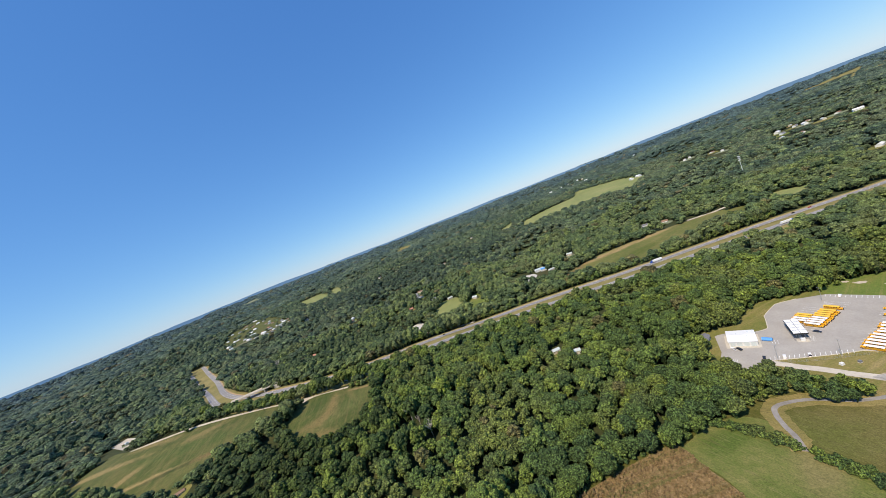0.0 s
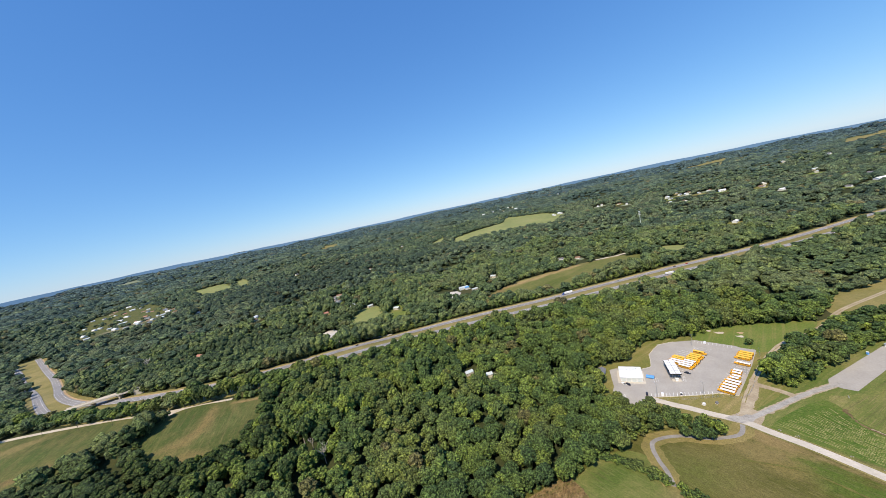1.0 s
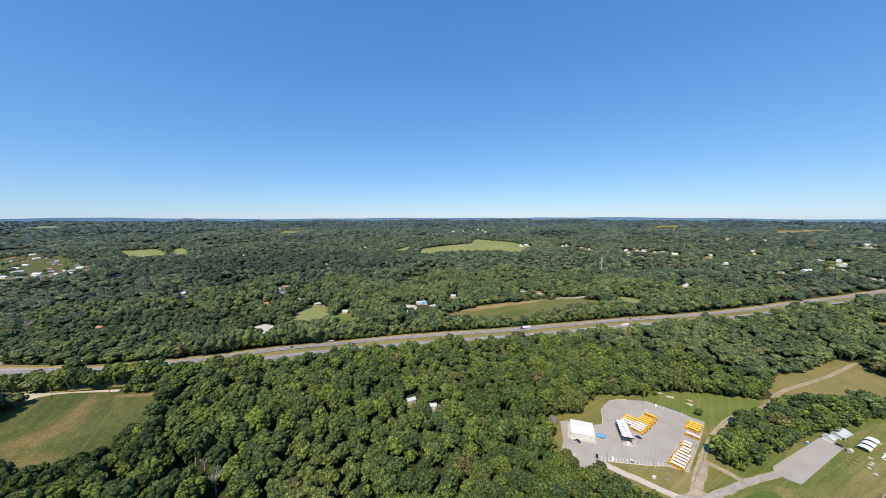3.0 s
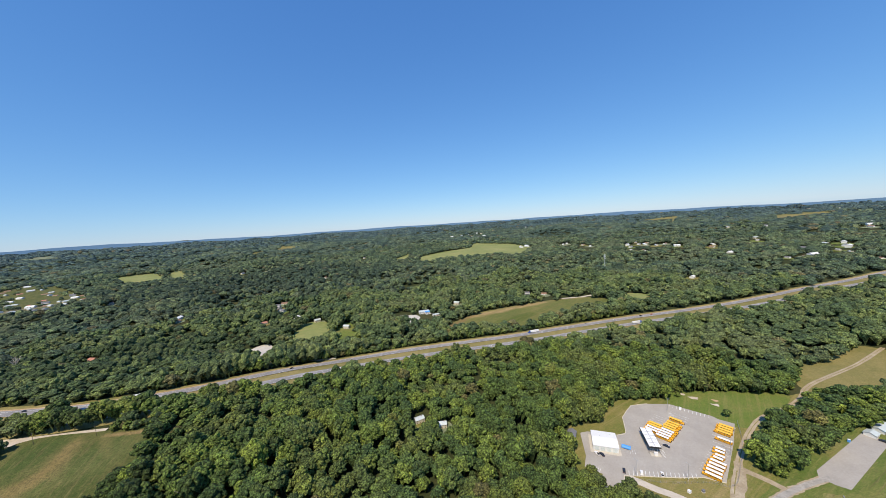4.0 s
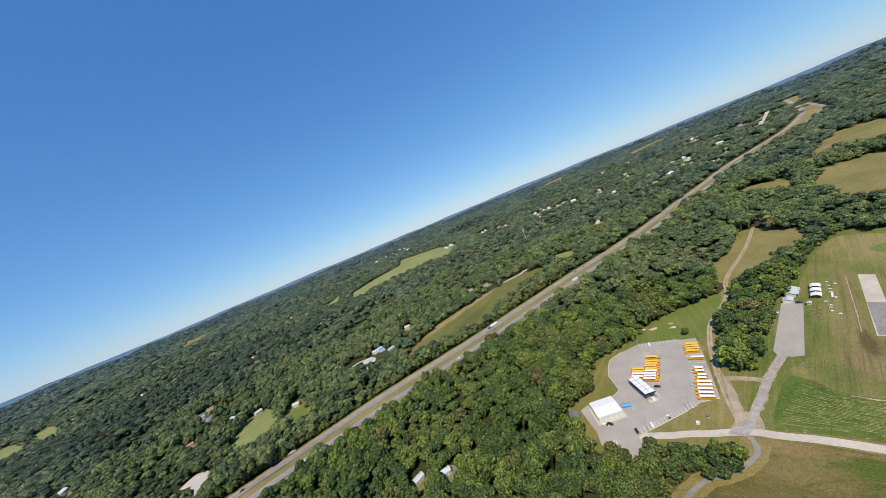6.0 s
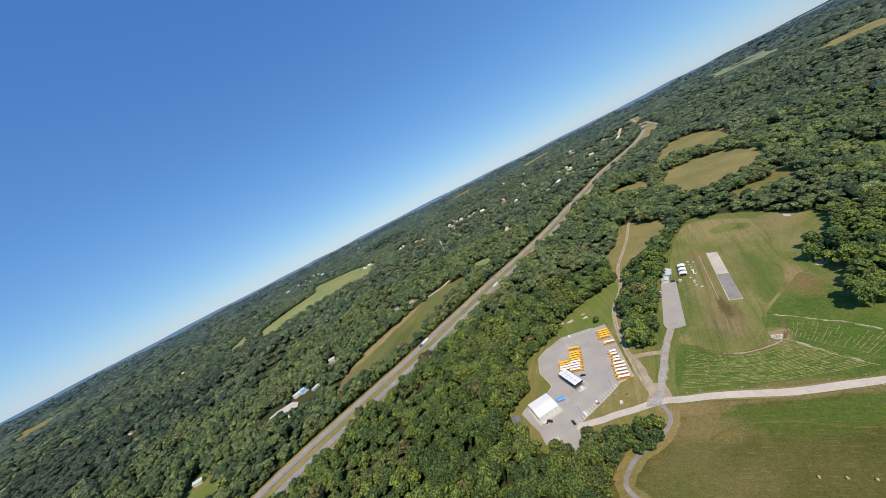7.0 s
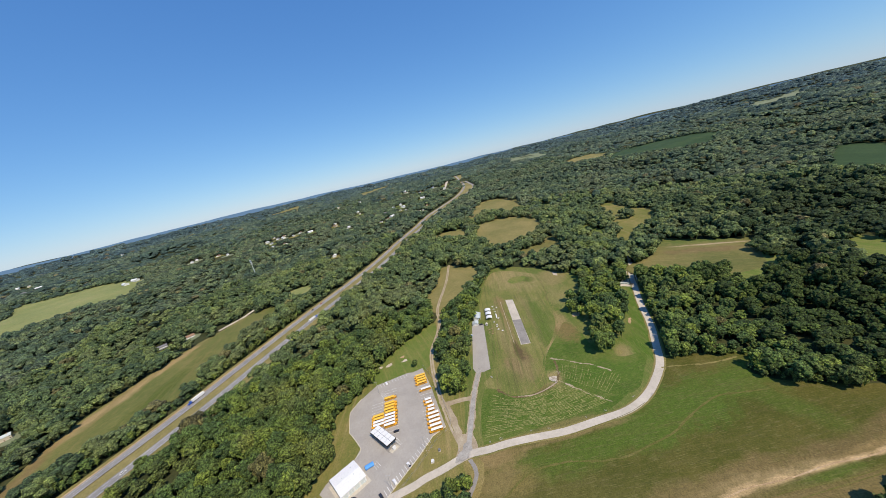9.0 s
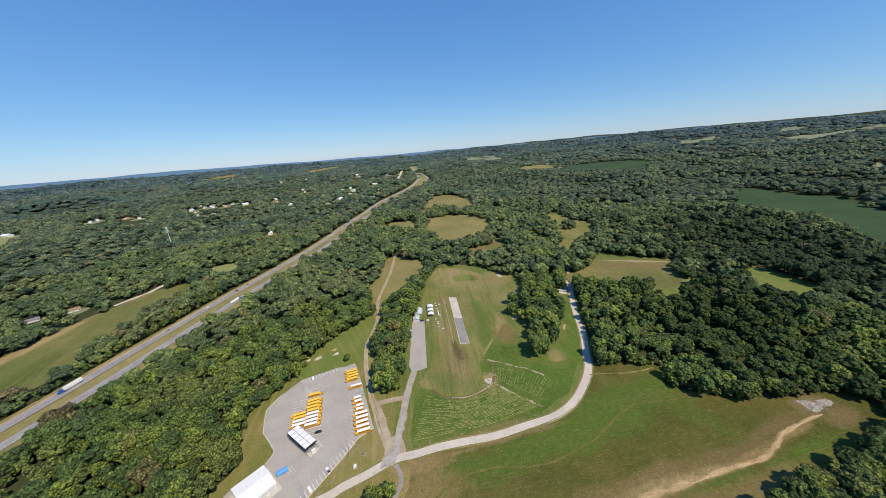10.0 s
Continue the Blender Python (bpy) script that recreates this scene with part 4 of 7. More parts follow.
PHI = (1 + 5 ** 0.5) / 2
ICO_V = np.array([(-1, PHI, 0), (1, PHI, 0), (-1, -PHI, 0), (1, -PHI, 0), (0, -1, PHI), (0, 1, PHI), (0, -1, -PHI), (0, 1, -PHI),
                  (PHI, 0, -1), (PHI, 0, 1), (-PHI, 0, -1), (-PHI, 0, 1)]) / (1 + PHI * PHI) ** 0.5
ICO_F = np.array([(0, 11, 5), (0, 5, 1), (0, 1, 7), (0, 7, 10), (0, 10, 11), (1, 5, 9), (5, 11, 4), (11, 10, 2), (10, 7, 6), (7, 1, 8),
                  (3, 9, 4), (3, 4, 2), (3, 2, 6), (3, 6, 8), (3, 8, 9), (4, 9, 5), (2, 4, 11), (6, 2, 10), (8, 6, 7), (9, 8, 1)])


def split_ico(v, f):
    """Each triangle of a ball into four."""
    v, mid, out = list(map(tuple, v)), {}, []

    def half(a, b):
        key = (min(a, b), max(a, b))
        if key not in mid:
            p = (np.array(v[a]) + v[b]) / 2
            v.append(tuple(p / np.linalg.norm(p)))
            mid[key] = len(v) - 1
        return mid[key]

    for a, b, c in f:
        ab, bc, ca = half(a, b), half(b, c), half(c, a)
        out += [(a, ab, ca), (ab, b, bc), (ca, bc, c), (ab, bc, ca)]
    return np.array(v), np.array(out)


ICO2_V, ICO2_F = split_ico(ICO_V, ICO_F)


def cup(v, f, low):
    """The part of a ball that stands above a level."""
    f = f[v[f][:, :, 2].mean(1) > low]
    keep, back = np.unique(f, return_inverse=True)
    return v[keep], back.reshape(-1, 3)


def crown(rng, radius, base, top, clumps, leaves=0, level=1, leaf=0.5, core=1, spread=(0.30, 0.46)):
    """A broadleaf crown: a dark inner mass, uneven leafy clumps all over it with gaps between, and loose sprays; verts and triangles."""
    balls = {1: (ICO_V, ICO_F), 2: (ICO2_V, ICO2_F)}
    V, F, n = [], [], 0
    half, mid = (top - base) / 2, (top + base) / 2
    size = np.array([radius * rng.uniform(0.88, 1.12), radius * rng.uniform(0.88, 1.12), half])
    if core:
        v, f = cup(*balls[core], -0.35)
        v = v * size * 0.78 * (1 + rng.uniform(-0.1, 0.1, (len(v), 1)))
        v[:, 2] = np.where(v[:, 2] < 0, v[:, 2] * (mid - 0.2) / max(-v[:, 2].min(), 0.1), v[:, 2])
        v += (0, 0, mid)
        V.append(v)
        F.append(f)
        n += len(v)
    bv, bf = cup(*balls[level], -0.3)
    start = rng.uniform(0, 6.28)
    for i in range(clumps):
        u = 1 - (i + 0.5) / clumps * 1.25                      # from the top down past the widest ring
        ring = math.sqrt(max(0.0, 1 - u * u))
        ang = start + i * 2.399 + rng.uniform(-0.35, 0.35)
        way = np.array([math.cos(ang) * ring, math.sin(ang) * ring, u])
        cr = radius * rng.uniform(*spread)
        c = way * size * rng.uniform(0.62, 0.82) + (0, 0, mid)
        spin = rng.uniform(0, 6.28)
        turn = np.array([[math.cos(spin), -math.sin(spin), 0], [math.sin(spin), math.cos(spin), 0], [0, 0, 1]])
        v = (bv @ turn.T) * cr * (1 + rng.uniform(-0.27, 0.25, (len(bv), 1))) * np.array([1.08, 1.08, 0.86 if clumps > 1 else 1.1 * half / radius]) + c
        V.append(v)
        F.append(bf + n)
        n += len(v)
        k = leaves // clumps
        if k:
            d = rng.normal(size=(k, 3)) + way * 0.8
            d /= np.linalg.norm(d, axis=1, keepdims=True)
            at = c + d * cr * rng.uniform(0.92, 1.2, (k, 1)) * np.array([1, 1, 0.86])
            nor = d + rng.normal(size=(k, 3)) * 0.5
            nor /= np.linalg.norm(nor, axis=1, keepdims=True)
            a = np.cross(nor, rng.normal(size=(k, 3)))
            a /= np.linalg.norm(a, axis=1, keepdims=True)
            b = np.cross(nor, a)
            tri = [at + leaf * rng.uniform(0.6, 1.2, (k, 1)) * (math.cos(2.094 * q) * a + math.sin(2.094 * q) * b) for q in range(3)]
            V.append(np.stack(tri, 1).reshape(-1, 3))
            F.append(np.arange(3 * k).reshape(-1, 3) + n)
            n += 3 * k
    return np.concatenate(V), np.concatenate(F)


def raw_mesh(name, V, F, mat, smooth=True, tint=None):
    me = bpy.data.meshes.new(name)
    me.vertices.add(len(V))
    me.vertices.foreach_set("co", np.asarray(V, np.float32).ravel())
    me.loops.add(3 * len(F))
    me.loops.foreach_set("vertex_index", np.asarray(F, np.int32).ravel())
    me.polygons.add(len(F))
    me.polygons.foreach_set("loop_start", np.arange(0, 3 * len(F), 3, dtype=np.int32))
    me.polygons.foreach_set("use_smooth", np.full(len(F), smooth))
    me.update(calc_edges=True)
    if tint is not None:
        me.attributes.new("tint", "FLOAT", "POINT").data.foreach_set("value", np.asarray(tint, np.float32))
    me.materials.append(mat)
    return me


def plant(name, x, y, kinds, seed, mat, label, size=(0.62, 1.38), category="woods", smooth=True, swell=70.0):
    """Many trees joined into one wood."""
    rng = np.random.default_rng(seed)
    z = lie(x, y)
    which = rng.integers(0, len(kinds), len(x))
    turn, s = rng.uniform(0, 6.28, len(x)), rng.uniform(*size, len(x))
    stand = np.sin(x / swell + 1.7 * np.sin(y / (1.3 * swell))) * np.cos(y / (0.9 * swell) + 1.3 * np.sin(x / (1.6 * swell))) + 0.6 * np.sin((x - 0.7 * y) / (0.45 * swell))
    s = s * (1 + 0.1 * stand)
    tall = s * rng.uniform(0.85, 1.15, len(x)) * (1 + 0.17 * stand)
    hue = rng.uniform(0, 1, len(x))
    V, F, T, n = [], [], [], 0
    for k, (kv, kf) in enumerate(kinds):
        i = np.where(which == k)[0]
        c, sn = np.cos(turn[i])[:, None], np.sin(turn[i])[:, None]
        px = (kv[:, 0] * c - kv[:, 1] * sn) * s[i][:, None] + x[i][:, None]
        py = (kv[:, 0] * sn + kv[:, 1] * c) * s[i][:, None] + y[i][:, None]
        pz = kv[:, 2] * tall[i][:, None] + z[i][:, None]
        V.append(np.stack([px, py, pz], -1).reshape(-1, 3))
        F.append((kf[None] + (np.arange(len(i)) * len(kv))[:, None, None]).reshape(-1, 3) + n)
        T.append(np.repeat(hue[i], len(kv)))
        n += len(i) * len(kv)
    return tagged(new(name, raw_mesh(name, np.concatenate(V), np.concatenate(F), mat, smooth, np.concatenate(T))), label, category, kind="stuff")


# ---- more materials for built things ----
M_YELLOW = plain("school_bus_yellow", (0.83, 0.40, 0.015), 0.4, 0, 0.05, 1.0)
M_YROOF = plain("sun_faded_yellow_roof", (0.82, 0.50, 0.06), 0.5, 0, 0.08, 1.0)
M_BLACK = plain("black_rubber", (0.02, 0.02, 0.02), 0.7)
M_GLASS = plain("tinted_glass", (0.02, 0.025, 0.03), 0.08)
M_RIM = plain("steel_rim", (0.45, 0.45, 0.46), 0.4, 0.7)
M_GALV = plain("galvanised_steel", (0.42, 0.43, 0.44), 0.45, 0.6, 0.15, 2)
M_BEIGE = plain("beige_siding", (0.55, 0.50, 0.40), 0.7, 0, 0.08, 1.2)
M_WALL = plain("white_siding", (0.70, 0.70, 0.67), 0.7, 0, 0.08, 1.5)
M_APRON = plain("cream_concrete", (0.52, 0.47, 0.38), 0.85, 0, 0.12, 0.6)
M_SHINGLE = plain("grey_shingles", (0.17, 0.17, 0.18), 0.9, 0, 0.25, 1.5)
M_BROWN = plain("brown_shingles", (0.27, 0.17, 0.11), 0.9, 0, 0.25, 1.5)
M_PINK = plain("red_tile_roof", (0.42, 0.20, 0.14), 0.85, 0, 0.2, 1.2)
M_PALE = plain("pale_metal_roof", (0.55, 0.60, 0.58), 0.45, 0.1, 0.08, 0.6)
M_BLUE = plain("blue_tarpaulin", (0.10, 0.33, 0.75), 0.5, 0, 0.1, 1)
M_WOOD = plain("weathered_timber", (0.30, 0.19, 0.11), 0.85, 0, 0.3, 3)
M_STRAW = plain("baled_straw", (0.50, 0.36, 0.17), 0.95, 0, 0.3, 5)
M_KERB = plain("cream_kerb", (0.60, 0.54, 0.40), 0.85, 0, 0.2, 1)
M_CONCRETE = plain("bridge_concrete", (0.50, 0.45, 0.36), 0.85, 0, 0.15, 0.3)
M_CARS = [plain("white_car_paint", (0.75, 0.75, 0.75), 0.3), plain("dark_car_paint", (0.03, 0.035, 0.05), 0.25), plain("silver_car_paint", (0.4, 0.41, 0.43), 0.3, 0.4),
          plain("red_car_paint", (0.45, 0.03, 0.03), 0.3), plain("blue_car_paint", (0.03, 0.10, 0.45), 0.3)]


class Shape:
    """Boxes, prisms and rods gathered into one mesh."""

    def __init__(self):
        self.v, self.f = [], []

    def add(self, verts, faces):
        n = len(self.v)
        self.v += [tuple(p) for p in verts]
        self.f += [tuple(i + n for i in f) for f in faces]
        return self

    def box(self, x0, x1, y0, y1, z0, z1, b=0.0, top=None):
        """A box; b bevels its upright and upper edges; top narrows its top (dx, dy)."""
        tx, ty = top or (0, 0)
        if not b:
            v = [(x0, y0, z0), (x1, y0, z0), (x1, y1, z0), (x0, y1, z0), (x0 + tx, y0 + ty, z1), (x1 - tx, y0 + ty, z1), (x1 - tx, y1 - ty, z1), (x0 + tx, y1 - ty, z1)]
            return self.add(v, [(3, 2, 1, 0), (4, 5, 6, 7), (0, 1, 5, 4), (1, 2, 6, 5), (2, 3, 7, 6), (3, 0, 4, 7)])

        def ring(i, z, jx=0, jy=0):
            a0, a1, c0, c1 = x0 + i + jx, x1 - i - jx, y0 + i + jy, y1 - i - jy
            k = b
            return [(a0 + k, c0, z), (a1 - k, c0, z), (a1, c0 + k, z), (a1, c1 - k, z), (a1 - k, c1, z), (a0 + k, c1, z), (a0, c1 - k, z), (a0, c0 + k, z)]
        v = ring(0, z0) + ring(0, z1 - b, tx, ty) + ring(b * 0.8, z1, tx, ty)
        f = [tuple(range(7, -1, -1)), tuple(range(16, 24))]
        for s in (0, 8):
            f += [(s + i, s + (i + 1) % 8, s + 8 + (i + 1) % 8, s + 8 + i) for i in range(8)]
        return self.add(v, f)

    def rod(self, p, q, r0, r1=None, n=8):
        p, q = Vector(p), Vector(q)
        r1 = r0 if r1 is None else r1
        d = (q - p).normalized()
        u = d.orthogonal().normalized()
        w = d.cross(u)
        ring = [(u * math.cos(2 * math.pi * i / n) + w * math.sin(2 * math.pi * i / n)) for i in range(n)]
        v = [p + k * r0 for k in ring] + [q + k * r1 for k in ring]
        f = [(i, (i + 1) % n, n + (i + 1) % n, n + i) for i in range(n)] + [tuple(range(n - 1, -1, -1)), tuple(range(n, 2 * n))]
        return self.add(v, f)

    def prism(self, profile, x0, x1):
        """A profile in y, z drawn along x."""
        n = len(profile)
        v = [(x0, y, z) for y, z in profile] + [(x1, y, z) for y, z in profile]
        f = [(i, n + i, n + (i + 1) % n, (i + 1) % n) for i in range(n)] + [tuple(range(n)), tuple(range(2 * n - 1, n - 1, -1))]
        return self.add(v, f)


def part(name, shape, mat, parent, label=""):
    ob = mesh_object(name, shape.v, shape.f, mat, parent)
    bm = bmesh.new()
    bm.from_mesh(ob.data)
    bmesh.ops.recalc_face_normals(bm, faces=bm.faces)
    bm.to_mesh(ob.data)
    bm.free()
    if label:
        tagged(ob, label)
    return ob


def root(name, label, category, group="", at=None):
    ob = tagged(new(name), label, category, group)
    ob.empty_display_size = 0.5
    if at is not None:
        ob.matrix_basis = at
    return ob


def wheel_set(parent, xs, half, r, rim=True):
    for x in xs:
        for s in (-1, 1):
            w = part("wheel", Shape().rod((x, s * (half - 0.24), r), (x, s * half, r), r, r, 12), M_BLACK, parent)
            if rim:
                part("rim", Shape().rod((x, s * (half - 0.03), r), (x, s * (half + 0.015), r), r * 0.55, r * 0.5, 10), M_RIM, w)


def school_bus(length, roof_mat, label):
    """Bonneted school bus, front towards +x."""
    b = root("school_bus", label, "school bus", "buses in the yard")
    x0, xb, xf = -length / 2, length / 2 - 1.9, length / 2
    part("body", Shape().prism([(-1.22, 0.55), (1.22, 0.55), (1.24, 1.6), (1.22, 2.62), (-1.22, 2.62), (-1.24, 1.6)], x0, xb), M_YELLOW, b)
    part("roof", Shape().prism([(-1.23, 2.62), (1.23, 2.62), (1.10, 2.88), (0.75, 3.05), (0, 3.12), (-0.75, 3.05), (-1.10, 2.88)], x0 - 0.03, xb + 0.12), roof_mat, b,
         "white painted roof" if roof_mat is M_WHITE else "yellow roof")
    hood = part("hood", Shape().prism([(-1.05, 0.6), (1.05, 0.6), (1.05, 1.35), (0.85, 1.62), (-0.85, 1.62), (-1.05, 1.35)], xb, xf - 0.1), M_YELLOW, b)
    part("grille", Shape().box(xf - 0.1, xf - 0.03, -0.7, 0.7, 0.75, 1.4), M_BLACK, hood)
    for s in (-1, 1):
        part("headlight", Shape().rod((xf - 0.1, s * 0.88, 1.0), (xf - 0.02, s * 0.88, 1.0), 0.12), M_WHITE, hood)
        part("rub_rail", Shape().box(x0 + 0.1, xb - 0.1, s * 1.26 - 0.02, s * 1.26 + 0.02, 1.42, 1.56), M_BLACK, b)
        part("rub_rail", Shape().box(x0 + 0.1, xb - 0.1, s * 1.255 - 0.02, s * 1.255 + 0.02, 0.95, 1.05), M_BLACK, b)
        k = int((xb - x0 - 1.2) / 0.95)
        for i in range(k):
            xa = x0 + 0.6 + i * 0.95
            part("window", Shape().box(xa, xa + 0.78, s * 1.235 - 0.02, s * 1.235 + 0.02, 1.85, 2.45), M_GLASS, b)
        part("mirror", Shape().box(xf - 0.9, xf - 0.75, s * 1.35 - 0.1, s * 1.35 + 0.1, 1.6, 1.95), M_BLACK, b)
        part("warning_lamp", Shape().box(xb + 0.1, xb + 0.16, s * 0.8 - 0.12, s * 0.8 + 0.12, 2.68, 2.84), M_CARS[3], b)
    part("windscreen", Shape().box(xb, xb + 0.05, -1.05, 1.05, 1.65, 2.5), M_GLASS, b)
    part("rear_door", Shape().box(x0 - 0.04, x0, -0.5, 0.5, 0.9, 2.5), M_YELLOW, b)
    part("rear_window", Shape().box(x0 - 0.06, x0 - 0.03, -0.38, 0.38, 1.75, 2.35), M_GLASS, b)
    part("bumper", Shape().box(xf - 0.05, xf + 0.08, -1.15, 1.15, 0.5, 0.78), M_BLACK, b)
    part("bumper", Shape().box(x0 - 0.12, x0, -1.15, 1.15, 0.5, 0.75), M_BLACK, b)
    part("roof_hatch", Shape().box(x0 + 3, x0 + 3.6, -0.3, 0.3, 3.08, 3.18), roof_mat, b)
    wheel_set(b, (x0 + 2.6, xf - 1.0), 1.2, 0.48)
    return b


def car(paint, label, kind="car", size=1.0):
    c = root(kind, label, kind)
    L, W = 2.25 * size, 0.9 * size
    part("body", Shape().box(-L, L, -W, W, 0.32, 0.92, 0.14), paint, c)
    high = 1.95 if kind == "van" else 1.48
    if kind == "pickup":
        cab = part("cab", Shape().box(-0.5, 1.0, -W + 0.06, W - 0.06, 0.9, 1.75, 0.12, (0.25, 0.1)), paint, c)
        part("load_bed", Shape().box(-L + 0.1, -0.6, -W + 0.15, W - 0.15, 0.88, 0.94), M_BLACK, c)
        part("windscreen", Shape().box(0.62, 0.98, -0.7, 0.7, 1.05, 1.55, 0, (0.12, 0.05)), M_GLASS, cab)
        part("rear_window", Shape().box(-0.52, -0.3, -0.65, 0.65, 1.1, 1.5, 0, (0.08, 0.05)), M_GLASS, cab)
    else:
        a, b2 = (-L + 0.1, 1.25) if kind == "van" else (-1.5 * size, 0.95 * size)
        cab = part("cabin", Shape().box(a, b2, -W + 0.05, W - 0.05, 0.88, high, 0.12, (0.3, 0.12)), M_GLASS if kind == "car" else paint, c)
        part("roof", Shape().box(a + 0.34, b2 - 0.34, -W + 0.2, W - 0.2, high - 0.03, high + 0.03), paint, cab)
        part("windscreen", Shape().box(b2 - 0.2, b2 - 0.02, -0.68, 0.68, 0.98, high - 0.2, 0, (0.1, 0.05)), M_GLASS, cab)
    for s in (-1, 1):
        part("headlight", Shape().box(L - 0.05, L + 0.015, s * 0.62 - 0.16, s * 0.62 + 0.16, 0.62, 0.78), M_WHITE, c)
        part("tail_light", Shape().box(-L - 0.015, -L + 0.05, s * 0.65 - 0.14, s * 0.65 + 0.14, 0.62, 0.8), M_CARS[3], c)
    wheel_set(c, (-1.35 * size, 1.38 * size), W + 0.01, 0.33)
    return c


def lorry(paint, label):
    """Tractor with a long box trailer, front towards +x."""
    t = root("articulated_lorry", label, "lorry")
    part("trailer", Shape().box(-10, 4.2, -1.28, 1.28, 1.15, 4.05, 0.06), M_WHITE, t, "white box trailer")
    cab = part("cab", Shape().box(5.0, 7.2, -1.2, 1.2, 0.9, 3.6, 0.2, (0.15, 0.05)), paint, t)
    part("hood", Shape().box(7.1, 8.9, -1.0, 1.0, 0.8, 2.1, 0.2), paint, t)
    part("windscreen", Shape().box(7.0, 7.16, -1.0, 1.0, 2.2, 3.1, 0, (0.06, 0.05)), M_GLASS, cab)
    part("chassis", Shape().box(3.0, 8.8, -0.5, 0.5, 0.6, 0.95), M_BLACK, t)
    part("fuel_tank", Shape().rod((5.2, -1.0, 0.8), (6.6, -1.0, 0.8), 0.3), M_GALV, t)
    for x in (-8.8, -7.5, 3.4, 4.6, 8.1):
        wheel_set(t, (x,), 1.25, 0.5, False)
    return t


def house(w, d, h, wall, roof, label, chimney=True, porch=False, pitch=0.5, kind="house"):
    """A gabled house; ridge along x."""
    o = root(kind, label, kind)
    k = d / 2 * pitch
    part("wall", Shape().prism([(-d / 2, 0), (d / 2, 0), (d / 2, h), (0, h + k), (-d / 2, h)], -w / 2, w / 2), wall, o)
    e = 0.5
    rf = part("roof", Shape().prism([(-d / 2 - e, h - e * pitch + 0.02), (-d / 2 - e, h - e * pitch + 0.24), (0, h + k + 0.26), (d / 2 + e, h - e * pitch + 0.24),
                                     (d / 2 + e, h - e * pitch + 0.02), (0, h + k + 0.03)], -w / 2 - e, w / 2 + e), roof, o)
    if chimney:
        part("chimney", Shape().box(w * 0.22, w * 0.22 + 0.9, -0.45, 0.45, h, h + k + 1.1), M_BROWN, rf)
    rows = [1.0] if h < 4.5 else [1.0, 3.8]
    for s in (-1, 1):
        for z in rows:
            for i in range(max(2, int(w / 4.4))):
                x = -w / 2 + 1.4 + i * (w - 2.8) / (max(2, int(w / 4.4)) - 1)
                if s < 0 and z == 1.0 and abs(x) < 1.2:
                    continue
                win = part("window", Shape().box(x - 0.5, x + 0.5, s * d / 2 - 0.04, s * d / 2 + 0.04, z, z + 1.35), M_GLASS, o)
                part("sill", Shape().box(x - 0.6, x + 0.6, s * d / 2 - 0.1, s * d / 2 + 0.1, z - 0.1, z - 0.01), M_WHITE, win)
    part("door", Shape().box(-0.5, 0.5, -d / 2 - 0.05, -d / 2 + 0.05, 0.05, 2.1), M_BROWN, o)
    part("garage_door", Shape().box(w / 2 - 0.05, w / 2 + 0.05, -1.4, 1.4, 0.05, 2.2), M_WHITE, o)
    if porch:
        part("porch_roof", Shape().box(-w / 2, w / 2, -d / 2 - 2.2, -d / 2, 2.6, 2.75), roof, o)
        for x in (-w / 2 + 0.2, 0.9, w / 2 - 0.2):
            part("porch_post", Shape().box(x - 0.08, x + 0.08, -d / 2 - 2.1, -d / 2 - 1.94, 0, 2.6), M_WHITE, o)
    return o


def lamp_post(label):
    o = root("yard_light", label, "light pole", "light poles in the yard")
    part("base", Shape().rod((0, 0, 0), (0, 0, 0.8), 0.3, 0.28, 10), M_CONCRETE, o)
    part("pole", Shape().rod((0, 0, 0.8), (0, 0, 13.0), 0.14, 0.09, 8), M_GALV, o)
    for s in (-1, 1):
        arm = part("arm", Shape().rod((0, 0, 12.9), (0, s * 1.0, 13.0), 0.05), M_GALV, o)
        part("lamp_head", Shape().box(-0.18, 0.18, s * 1.2 - 0.35, s * 1.2 + 0.35, 12.92, 13.08, 0.04), M_GALV, arm)
    return o


BUS_TURN = -51.5
G = 0.18

# ---- bus yard ----
bus_kinds = {"y": school_bus(11.0, M_YROOF, "yellow school bus with yellow roof, parked in a row"),
             "w": school_bus(10.9, M_WHITE, "yellow school bus with white roof, parked in a row"),
             "s": school_bus(7.4, M_WHITE, "short yellow school bus with white roof, parked in a row")}
used = set()


def put_bus(k, x, y, turn):
    m = pose(x, y, G + 0.02, 0, 0, turn)
    if k in used:
        copy_thing(bus_kinds[k], m)
    else:
        bus_kinds[k].matrix_basis = m
        used.add(k)


ux, uy = math.cos(radians(BUS_TURN)), math.sin(radians(BUS_TURN))
vx, vy = uy, -ux          # along a row, towards the gate
jig = random.Random(5)
rows_of_buses = [("yyyyywwww", (194.6, 293.8), 3.66, 0), ("yyww", (175.6, 293.2), 3.6, 180), ("yyyy", (230.2, 283.9), 3.75, 180), ("w", (215.0, 268.6), 3.6, 180),
                 ("ss", (203.2, 258.9), 4.1, 180), ("ss", (196.6, 252.4), 3.9, 180), ("wwwww", (190.6, 246.2), 4.3, 180)]
for kinds, (bx, by), gap, flip in rows_of_buses:
    for i, k in enumerate(kinds):
        off = (3.4 if i == 0 and len(kinds) == 9 else 0.0)
        d = i * gap - off
        j = jig.uniform(-0.35, 0.35)
        put_bus(k, bx + vx * d + ux * j, by + vy * d + uy * j, BUS_TURN + flip + jig.uniform(-1, 1))

# stall lines, arrows and kerbs
lot = [o for o in scene.objects if o.name.startswith("parking_lot")][0]


